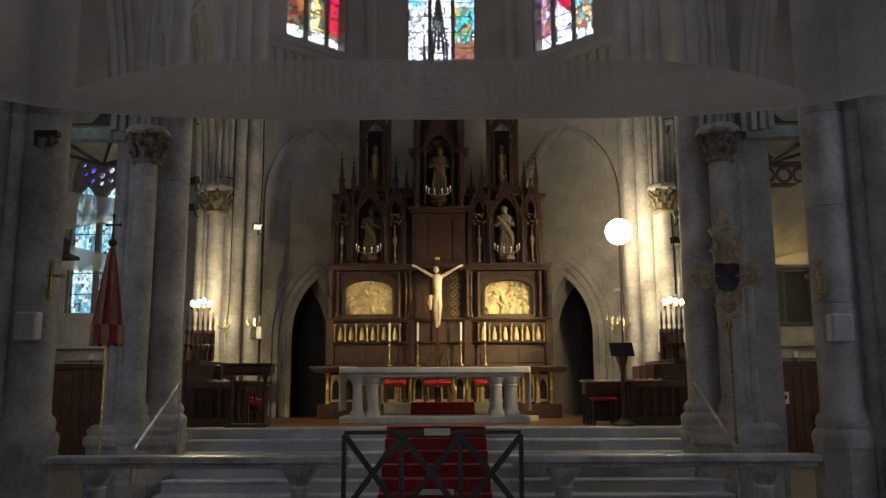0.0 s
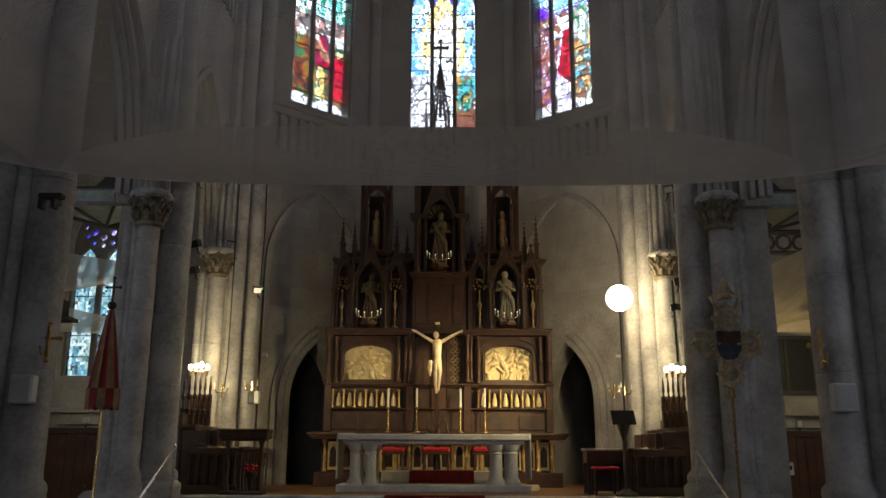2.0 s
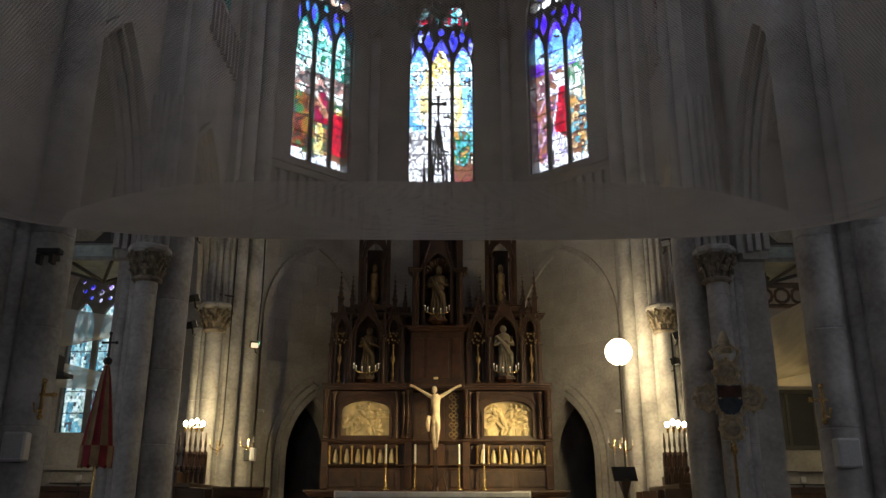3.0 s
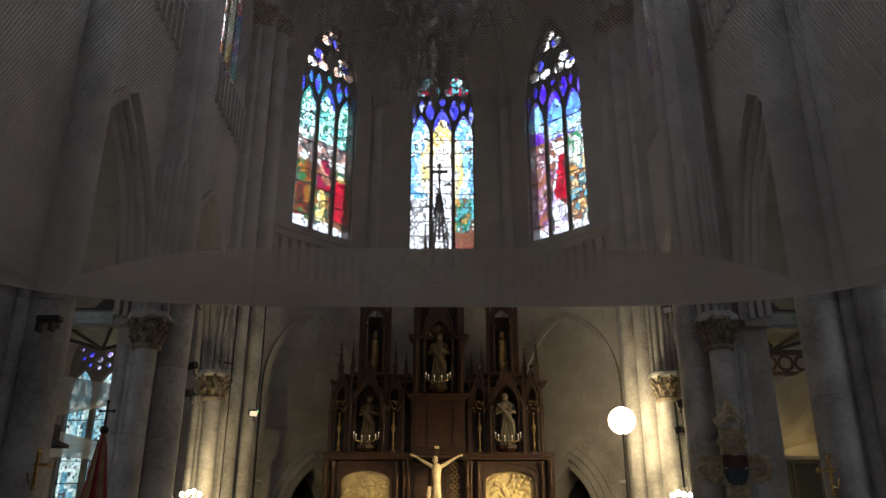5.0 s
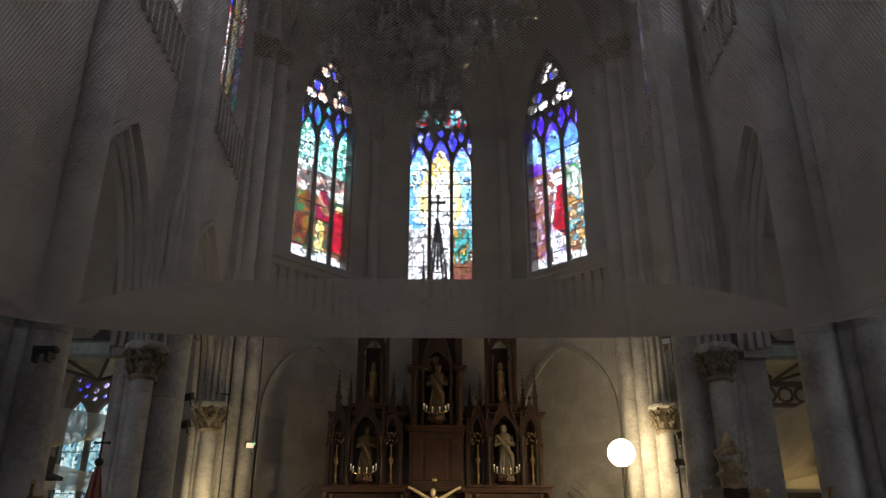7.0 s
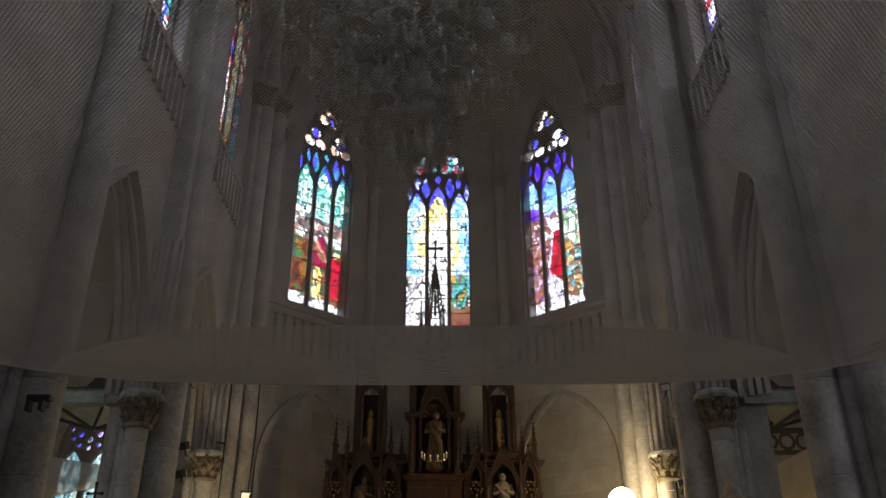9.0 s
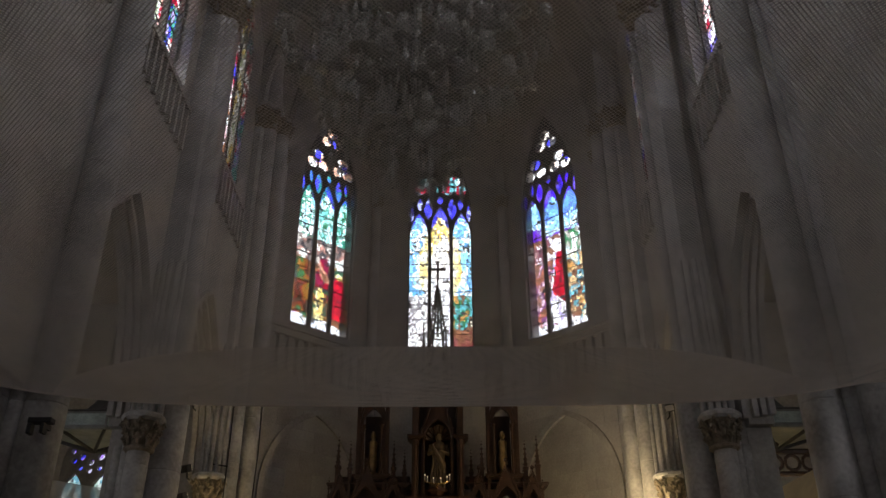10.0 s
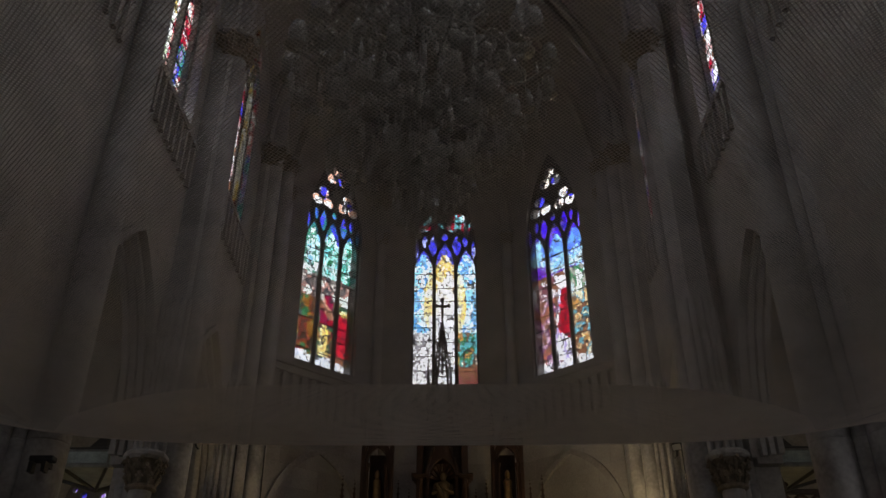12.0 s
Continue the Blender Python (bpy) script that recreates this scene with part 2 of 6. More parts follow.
def strip(bm, pts, width, v0, v1, m, closed=False):
    """A moulding of that width along an outline in the plane of u and z, reaching from v0 to v1."""
    p = [Vector((u, z)) for u, z in pts]
    n = len(p)
    inner, outer = [], []
    for i in range(n):
        a, b = p[max(i - 1, 0)], p[min(i + 1, n - 1)]
        if closed:
            a, b = p[i - 1], p[(i + 1) % n]
        d = (b - a).normalized()
        nrm = Vector((-d.y, d.x)) * width / 2
        outer.append(p[i] + nrm)
        inner.append(p[i] - nrm)
    rows = [[bm.verts.new(m @ Vector((q.x, v, q.y))) for q in row] for row, v in ((inner, v0), (outer, v0), (outer, v1), (inner, v1))]
    for a, b in zip(rows, rows[1:] + rows[:1]):
        for i in range(n if closed else n - 1):
            j = (i + 1) % n
            bm.faces.new((a[i], a[j], b[j], b[i]))
    if not closed:
        bm.faces.new([r[0] for r in rows])
        bm.faces.new([r[-1] for r in rows][::-1])
    return bm


def facet(ax, ay, bx, by):
    """The frame of a wall from a to b, seen from inside: u along it from its middle, v outwards, z up. Also its length."""
    a, b = Vector((ax, ay, 0)), Vector((bx, by, 0))
    u = (b - a).normalized()
    v = Vector((-u.y, u.x, 0))
    c = (a + b) / 2
    return Matrix(((u.x, v.x, 0, c.x), (u.y, v.y, 0, c.y), (0, 0, 1, 0), (0, 0, 0, 1))), (b - a).length


I4 = Matrix.Identity(4)

# ---- the large structure ----
BAY = (-1.9, 1.85, 5.6, 9.4, 13.1, 16.8)  # piers along the nave
MID = [(a + b) / 2 for a, b in zip(BAY, BAY[1:])]
HX = 4.6  # half the width of the apse at its mouth
NX = 4.87  # half the width between the nave walls
APSE = [(-HX, 16.8), (-4.3, 18.75), (-1.85, 20.95), (1.8, 20.95), (4.25, 18.75), (HX, 16.8)]
SPRING, LUNETTE, CROWN = 14.9, 17.7, 21.0
FLOOR_Z = 1.02


def structure(name, bm, material, label, category, smooth=False):
    return tagged(mesh(name, bm, material, None, "", smooth), label, category, "", "structure")


# floors
floor = structure("floor", boxes((-9.4, 9.4, -8, 21.5, -0.3, -0.012)), FLOOR, "dark polished stone tile floor of the nave", "floor")
sanctuary = structure("sanctuary_floor", boxes((-4.4, 4.4, 14.05, 20.95, 0, FLOOR_Z - 0.012)), STEP, "raised stone platform under the sanctuary", "platform")
aisle_l = structure("wall_aisle_left", boxes((-9.4, -9.1, -8, 18.4, 0, 11)), STONE, "plain grey stone outer wall of the side aisle", "wall")
aisle_r = structure("wall_aisle_right", boxes((9.1, 9.4, -8, 18.4, 0, 11)), STONE, "plain grey stone outer wall of the side aisle", "wall")
structure("ceiling_aisle_left", boxes((-9.4, -5.4, -8, 18.4, 10.2, 10.4)), VAULT, "dim plaster ceiling over the side aisle", "ceiling")
structure("ceiling_aisle_right", boxes((5.4, 9.4, -8, 18.4, 10.2, 10.4)), VAULT, "dim plaster ceiling over the side aisle", "ceiling")

# west wall, unseen; its door, fanlight and round window are added to close the nave
mw, lw = facet(9.4, -8, -9.4, -8)
circle = [(1.8 * math.cos(2 * math.pi * i / 24), 9.5 + 1.8 * math.sin(2 * math.pi * i / 24)) for i in range(24)]
structure("wall_west", plate(bmesh.new(), [(-9.4, 0), (9.4, 0), (9.4, 22), (-9.4, 22)], [circle, pointed(3.2, 0.02, 2.8, 4.4)], 0.6, mw), STONE, "grey stone end wall with a doorway and a round window", "wall")
wd = tagged(new("door_3"), "closed dark wooden double door, added to the unseen west end", "door", "", "structure")
for xa, xb in ((-1.56, -0.005), (0.005, 1.56)):
    part("leaf", boxes((xa, xb, -8.35, -8.25, 0.02, 3.0), bevel=0.01), OAK, wd)
part("fanlight", boxes((-1.6, 1.6, -8.32, -8.29, 3.01, 4.4)), mat("fanlight_glass", (0.5, 0.52, 0.55), 0.4, vary=0.2, scale=4, fine=30), wd)
rose = tagged(new("window_12"), "round west window of frosted pale glass", "window", "", "structure")
bm = bmesh.new()
lathe(bm, [(1.78, 0), (1.78, 0.03)], 0, 0, 0, 24)
bm.transform(pose(0, -8.3, 9.5, 90, 0, 0))
part("pane", bm, mat("frosted_glass", (0.5, 0.52, 0.55), 0.4, vary=0.2, scale=4, fine=30), rose)

# upper walls on both sides: nave and narrower chancel, arcade below, clerestory windows above
for side, name, half, ya, yb, bays in ((-1, "wall_north", NX, -8, 13.1, MID[:4]), (1, "wall_south", NX, -8, 13.1, MID[:4]), (-1, "wall_chancel_north", HX, 13.102, 16.8, MID[4:]), (1, "wall_chancel_south", HX, 13.102, 16.8, MID[4:])):
    m, length = facet(-half, ya, -half, yb) if side < 0 else facet(half, yb, half, ya)
    yc = (ya + yb) / 2
    at = (lambda y: y - yc) if side < 0 else (lambda y: yc - y)
    holes = []
    for y in bays:
        q = 1.7 if y == MID[4] else 1.75
        if y == MID[2]:
            holes.append([(u + at(y + 0.12), z) for u, z in ((-q, 0.02), (-q, 5.02), (q, 5.02), (q, 0.02))])
        else:
            lo, hi = sorted((at(y - q), at(y + (1.84 if y == MID[3] else q))))
            holes.append([(lo, 0.02), (lo, 5.6)] + [(u + at(y), z) for u, z in pointed(3.3, 5.6, 5.9, 8.9)] + [(hi, 5.6), (hi, 0.02)])
        holes.append([(u + at(y), z) for u, z in pointed(2.3 if y < 13 else 1.6, 12.0 if y < 13 else 11.45, 15.2, 17.6 if y < 13 else 17.2)])
    h = length / 2
    wall = structure(name, plate(bmesh.new(), [(-h, 0), (h, 0), (h, 21.4), (-h, 21.4)], holes, 0.4, m), STONE, "tall grey stone wall with pointed arcade and clerestory openings", "wall")
    for y in [v for v in bays if v >= MID[3]]:
        for w, d0, d1 in ((3.4, -0.08, 0.02), (3.2, 0.06, 0.14), (3.08, 0.17, 0.25), (2.96, 0.28, 0.37)):
            bm = bmesh.new()
            strip(bm, [(u + at(y), z) for u, z in pointed(w, 5.7, 5.9, 8.9 + (w - 3.3) * 0.62)], 0.12, d0, d1, m)
            part("arch_moulding", bm, STONE, wall, smooth=True)

# apse
walls = []
for i, (a, b) in enumerate(zip(APSE, APSE[1:])):
    m, length = facet(*a, *b)
    h = length / 2
    holes = []
    if i in (1, 3):
        holes = [pointed(1.45, FLOOR_Z, 2.85, 4.25), [(u - 0.04, z) for u, z in pointed(1.85, 10.2, 14.3, 17.15)]]
    elif i == 2:
        holes = [pointed(1.86, 10.2, 14.3, 17.15)]
    ob = structure("wall_apse_%d" % (i + 1), plate(bmesh.new(), [(-h, 0), (h, 0), (h, 21.4), (-h, 21.4)], holes, 0.5, m), STONE, "grey ashlar wall of the many-sided apse", "wall")
    walls.append((ob, m, h))
    if i in (1, 2, 3):
        # blind arch and door mouldings, ledge with hanging slots
        bm = bmesh.new()
        if i != 2:
            strip(bm, pointed(2.75, 1.1, 6.0, 8.0), 0.14, -0.07, 0.02, m)
            part("blind_arch", bm, STONE, ob, smooth=True)
            bm = bmesh.new()
            for w, d in ((1.58, 0.2), (1.84, 0.13), (2.12, 0.06)):
                strip(bm, pointed(w, FLOOR_Z, 2.85, 4.25 + (w - 1.45) * 0.7), 0.13, -d, 0.02, m)
            part("door_moulding", bm, STONE, ob, smooth=True)
            # the dim room behind the door
            bm = bmesh.new()
            for u0, u1, v0, v1, z0, z1 in ((-1.2, 1.2, 4.9, 5.0, 1, 4.6), (-1.3, -1.2, 0.5, 5.0, 1, 4.6), (1.2, 1.3, 0.5, 5.0, 1, 4.6), (-1.2, 1.2, 0.5, 5.0, 4.6, 4.7), (-1.2, 1.2, 0.5, 5.0, 0.9, 1.0)):
                box(bm, u0, u1, v0, v1, z0, z1)
            bm.transform(m)
            structure("wall_passage_%d" % i, bm, STONE, "dark passage behind the pointed doorway", "wall")
        bm = bmesh.new()
        box(bm, -h, h, -0.2, 0.02, 9.7, 9.87)
        box(bm, -h, h, -0.27, 0.02, 9.872, 9.95)
        bm.transform(m)
        part("ledge", bm, STONE, ob)
        n = int(2 * h / 0.27)
        for k in range(n):
            bm = bmesh.new()
            u = -h + 2 * h * (k + 0.5) / n
            box(bm, u - 0.07, u + 0.07, -0.15, 0.02, 8.85, 9.7)
            bm.transform(m)
            part("ledge_post", bm, STONE, ob)

# vault: ribs and cells
APEX = Vector((0, 16.0, CROWN))


def rib_curve(foot, top, n=14):
    """A pointed half arch from a springing point to the crown."""
    f, t = Vector(foot), Vector(top)
    return [Vector((f.x + (t.x - f.x) * (1 - math.cos(k / n * math.pi / 2)) ** 0.92, f.y + (t.y - f.y) * (1 - math.cos(k / n * math.pi / 2)) ** 0.92, f.z + (t.z - f.z) * math.sin(k / n * math.pi / 2))) for k in range(n + 1)]


def cell(bm, rib, ridge_foot, top):
    n = len(rib) - 1
    rf, tp = Vector(ridge_foot), Vector(top)
    rows = []
    for k, p in enumerate(rib):
        s = k / n
        q = rf.lerp(tp, s) + Vector((0, 0, 0.5 * math.sin(s * math.pi)))
        rows.append([bm.verts.new(p.lerp(q, j / 5) + Vector((0, 0, 0.35 * math.sin(j / 5 * math.pi) * (1 - s)))) for j in range(6)])
    for a, b in zip(rows, rows[1:]):
        for j in range(5):
            bm.faces.new((a[j], a[j + 1], b[j + 1], b[j]))


vault = bmesh.new()
ribs = []
for a, b in zip(APSE, APSE[1:]):
    mid = ((a[0] + b[0]) / 2, (a[1] + b[1]) / 2, LUNETTE)
    for c in (a, b):
        cell(vault, rib_curve((*c, SPRING), APEX), mid, APEX)
for c in APSE:
    ribs.append(rib_curve((c[0] * 0.985, c[1] - 0.06, SPRING), APEX))
for y0, y1 in zip((-8,) + BAY, BAY):
    for sx in (-1, 1):
        mid = (sx * NX, (y0 + y1) / 2, LUNETTE)
        top = (0, (y0 + y1) / 2, CROWN)
        for y in (y0, y1):
            cell(vault, rib_curve((sx * NX, y, SPRING), (0, y, CROWN)), mid, top)
        if y0 > -3:
            for ya, yb in ((y0, y1), (y1, y0)):
                ribs.append(rib_curve((sx * NX * 0.985, ya, SPRING), top))
for y in BAY[1:]:
    for sx in (-1, 1):
        ribs.append(rib_curve((sx * NX * 0.985, y, SPRING), (0, y, CROWN)))
ceiling = structure("ceiling_vault", vault, VAULT, "dim plastered rib vault high over nave and apse", "ceiling", True)
structure("ceiling_roof", boxes((-5.4, 5.4, -8.6, 21.6, 22, 22.2)), VAULT, "roof above the vault", "ceiling")
for r in ribs:
    bm = bmesh.new()
    tube(bm, r, 0.13, 6)
    part("rib", bm, STONE, ceiling, smooth=True)

# aisle end walls, each with its openings
ALW = facet(-9.4, 18.2, -5.0, 18.2)[0]
ARW = facet(5.0, 18.2, 9.4, 18.2)[0]
structure("wall_aisle_end_left", plate(bmesh.new(), [(-2.2, 0), (2.2, 0), (2.2, 11), (-2.2, 11)], [[(u - 0.47, z) for u, z in pointed(1.25, 3.3, 6.2, 7.4)]], 0.35, ALW), STONE, "grey stone end wall of the aisle with a tall tracery window", "wall")
structure("wall_aisle_end_right", plate(bmesh.new(), [(-2.2, 0), (2.2, 0), (2.2, 11), (-2.2, 11)], [], 0.35, ARW), STONE, "grey stone end wall of the aisle", "wall")

# ---- windows of stained glass ----


def glass_sheet(m, u0, u1, z0, z1, nu, nz, paint, v, rng, parent, name="pane"):
    """Irregular pieces of coloured glass in one leaded sheet."""
    bm = bmesh.new()
    lay = bm.faces.layers.float_color.new("tint")
    du, dz = (u1 - u0) / nu, (z1 - z0) / nz
    g = [[(u0 + du * (i + (rng.uniform(-0.32, 0.32) if 0 < i < nu else 0)), z0 + dz * (j + (rng.uniform(-0.35, 0.35) if 0 < j < nz else 0))) for i in range(nu + 1)] for j in range(nz + 1)]
    vs = [[bm.verts.new(m @ Vector((u, v, z))) for u, z in row] for row in g]
    for j in range(nz):
        for i in range(nu):
            f = bm.faces.new((vs[j][i], vs[j][i + 1], vs[j + 1][i + 1], vs[j + 1][i]))
            rng.spot = Vector((u0 + du * (i + 0.5), z0 + dz * (j + 0.5), 0))
            c = paint(rng.spot.x, rng.spot.y, rng)
            f[lay] = (*c, 1)
    ob = mesh(name, bm, GLASS, parent)
    ob.visible_shadow = False
    return ob


def stained_window(name, m, w, sill, spring, apex, lancets, paint, seed, label, thick=0.12, off=0.0):
    rng = random.Random(seed)
    win = tagged(new(name), label, "window", "", "structure")
    mm = m @ Matrix.Translation((off, 0, 0))
    lw = w / lancets
    gap = 0.105
    holes = []
    tip = spring - 0.24
    for k in range(lancets):
        c = -w / 2 + lw * (k + 0.5)
        up = 0.22 if lancets == 3 and k == 1 else 0.0
        holes.append([(u + c, z) for u, z in pointed(lw - gap, sill + 0.01, tip - 0.35 + up, tip + (0.4 if lancets == 3 else 0.22) + up, 5)])
    # small lights between the lancet heads, and the round lights of the tracery
    rounds, drops = [], []
    if lancets == 3:
        for g in (-1, 1):
            drops += [(g * lw * 0.56, tip + 0.16, tip + 0.52, tip + 0.92, 0.14), (g * (w / 2 - 0.095), tip + 0.08, tip + 0.36, tip + 0.7, 0.075), (g * lw * 0.96, tip + 0.46, tip + 0.68, tip + 0.92, 0.085)]
        drops.append((0, tip + 0.68, tip + 0.82, tip + 0.98, 0.1))
        rise = apex - spring
        centres = ((-w * 0.225, spring + rise * 0.37), (w * 0.225, spring + rise * 0.37), (0, spring + rise * 0.68))
    else:
        centres = ((0, spring + 0.45),)
    for cx, cz in centres:
        for k in range(3 if lancets == 3 else 6):
            a = math.pi / 2 + k * 2 * math.pi / (3 if lancets == 3 else 6)
            q = w * (0.115 if lancets == 3 else 0.19)
            rounds.append((cx + q * math.cos(a), cz + q * math.sin(a), w * (0.1 if lancets == 3 else 0.062)))
    if lancets == 2:
        for k in range(12):
            a = math.pi / 2 + k * 2 * math.pi / 12
            rounds.append((0.42 * math.cos(a), spring + 0.45 + 0.42 * math.sin(a), 0.06))
    for cx, cz, r in rounds:
        tall = 1.0
        holes.append([(cx + r * math.cos(2 * math.pi * i / 10), cz + tall * r * math.sin(2 * math.pi * i / 10)) for i in range(10)])
    for cx, za, zm, zb, r in drops:
        holes.append([(cx, za), (cx + 0.62 * r, (za + zm) / 2 - 0.02), (cx + r, zm), (cx + 0.62 * r, (zm + zb) / 2 + 0.02), (cx, zb), (cx - 0.62 * r, (zm + zb) / 2 + 0.02), (cx - r, zm), (cx - 0.62 * r, (za + zm) / 2 - 0.02)])
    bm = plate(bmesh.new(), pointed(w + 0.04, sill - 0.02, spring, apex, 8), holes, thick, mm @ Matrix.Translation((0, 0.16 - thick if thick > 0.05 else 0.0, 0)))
    part("tracery", bm, TRACERY, win, "stone tracery, its backlit darkness put into the colour")
    for k in range(lancets):
        c = -w / 2 + lw * (k + 0.5)
        glass_sheet(mm, c - lw / 2, c + lw / 2, sill - 0.02, tip + 0.51, 13, int((tip - sill) / 0.056), paint, 0.17 if thick > 0.05 else 0.03, rng, win)
        n = int((tip - sill) / 0.42)
        for j in range(1, n):
            bm = bmesh.new()
            z = sill + (tip - sill) * j / n + rng.uniform(-0.02, 0.02)
            box(bm, c - lw / 2 + 0.02, c + lw / 2 - 0.02, 0.14 if thick > 0.05 else 0.022, 0.16 if thick > 0.05 else 0.028, z - 0.009, z + 0.009)
            bm.transform(mm)
            part("glazing_bar", bm, IRON, win)
    glass_sheet(mm, -w / 2, w / 2, tip + 0.51, apex, 20, 26, paint, 0.18 if thick > 0.05 else 0.034, rng, win, "tracery_glass")
    return win


def jitter(c, rng, d=0.4):
    k = 1 + rng.uniform(-d, d)
    return tuple(max(0, min(1, x * k)) for x in c)


def pick(rng, *cs):
    # neighbouring pieces share a tint, as in drapery or sky, and dark painted lines run between them
    u, z = rng.spot.x, rng.spot.y
    line = noise.noise(Vector((u * 2.6 + 7, z * 1.9, 1.7)))
    fold = noise.noise(Vector((u * 9.0, z * 5.0 + 3, 5.2)))
    if abs(line) < 0.028 or rng.random() < 0.02:
        return jitter((0.03, 0.028, 0.03), rng)
    s = noise.noise(Vector((u * 4.0, z * 2.8, len(cs)))) * 0.95 + 0.5 + rng.uniform(-0.1, 0.1)
    c = jitter(cs[int(max(0, min(0.999, s)) * len(cs))], rng, 0.22)
    k = 0.5 if abs(fold) < 0.05 else 1.0
    return tuple(x * k for x in c)


WHITE, BLUE, SKYB, GREEN, RED_G, YELLOW, BROWN, VIOLET, DARKG = (1, 0.98, 0.95), (0.06, 0.06, 0.75), (0.25, 0.62, 0.95), (0.02, 0.2, 0.09), (0.42, 0.008, 0.03), (0.95, 0.66, 0.16), (0.25, 0.1, 0.05), (0.4, 0.3, 0.6), (0.06, 0.06, 0.07)


def figure(u, z, c, base, top, half):
    """True inside the outline of a standing draped shape."""
    s = (z - base) / (top - base)
    return 0 <= s <= 1 and abs(u - c) < half * (1 - 0.55 * s * s)


def paint_centre(u, z, rng):
    if z > 15.06:
        return pick(rng, WHITE, (0.45, 0.8, 0.85), (0.12, 0.5, 0.55), RED_G, DARKG, WHITE)
    if z > 14.12 + 0.2 * math.cos(u * 10.1):
        return pick(rng, BLUE, (0.03, 0.03, 0.6), (0.12, 0.12, 0.9), (0.05, 0.05, 0.4), (0.45, 0.5, 0.95))
    # a radiant oval round the middle, sky outside it, pale rocks and foliage below
    oval = (u / 0.62) ** 2 + ((z - 12.75) / 1.25) ** 2
    if oval < 0.22:
        return pick(rng, WHITE, WHITE, (1, 0.93, 0.8), WHITE)
    if abs(u) < 0.27:
        return pick(rng, (1, 0.85, 0.5), YELLOW, WHITE) if z > 12.5 else pick(rng, WHITE, WHITE, (0.8, 0.8, 0.85), WHITE)
    if oval < 1.0:
        return pick(rng, YELLOW, (0.95, 0.74, 0.3), (1, 0.88, 0.55), WHITE)
    if z > 11.8:
        return pick(rng, SKYB, (0.1, 0.45, 0.85), WHITE, (0.3, 0.75, 0.95), (0.75, 0.9, 1))
    if u < 0:
        return pick(rng, WHITE, WHITE, (0.82, 0.8, 0.78), (0.3, 0.28, 0.3), WHITE)
    if z < 10.75:
        return pick(rng, (0.16, 0.03, 0.03), BROWN, (0.3, 0.08, 0.08))
    return pick(rng, YELLOW, (0.6, 0.3, 0.08), GREEN, (0.1, 0.45, 0.5), BROWN, (0.9, 0.8, 0.6))


def paint_left(u, z, rng):
    if z > 15.06:
        return pick(rng, WHITE, WHITE, (0.9, 0.5, 0.35), DARKG, BLUE)
    if z > 14.15 + 0.2 * math.cos(u * 10.1):
        return pick(rng, BLUE, (0.02, 0.1, 0.5), (0.02, 0.3, 0.3), (0.06, 0.2, 0.65))
    if z < 10.52 + 0.06 * math.sin(u * 7):
        return pick(rng, WHITE, (0.85, 0.88, 0.95), (0.7, 0.75, 0.85))
    # kneeling red shape with a pale halo, standing yellow and dark red shapes
    if math.hypot(u - 0.58, z - 11.95) < 0.12:
        return pick(rng, (1, 0.9, 0.55), YELLOW)
    if figure(u, z, 0.58, 10.7, 11.9, 0.27):
        return pick(rng, RED_G, (0.6, 0.01, 0.03), (0.25, 0.0, 0.02))
    if figure(u, z, 0.0, 10.55, 11.5, 0.15):
        return pick(rng, YELLOW, (0.8, 0.6, 0.2), (0.95, 0.85, 0.5))
    if figure(u, z, 0.05, 11.5, 12.35, 0.22):
        return pick(rng, (0.3, 0.01, 0.06), RED_G, (0.6, 0.3, 0.2), BROWN)
    if figure(u, z, -0.55, 10.6, 12.2, 0.24):
        return pick(rng, (0.03, 0.16, 0.06), (0.3, 0.12, 0.02), (0.2, 0.03, 0.02), (0.05, 0.03, 0.02))
    if z < 12.15:
        return pick(rng, BROWN, (0.12, 0.05, 0.02), DARKG, (0.02, 0.12, 0.05), (0.5, 0.22, 0.05), (0.22, 0.01, 0.04))
    if z < 12.9:
        return pick(rng, (0.6, 0.55, 0.5), (0.2, 0.16, 0.14), DARKG, (0.5, 0.25, 0.2), (0.75, 0.8, 0.75))
    if u > -0.3:
        return pick(rng, (0.01, 0.22, 0.1), (0.35, 0.85, 0.75), (0.75, 0.98, 1.0), (0.02, 0.3, 0.2), (0.2, 0.7, 0.7))
    return pick(rng, (0.3, 0.75, 0.95), (0.7, 0.97, 1), (0.05, 0.35, 0.25), WHITE)


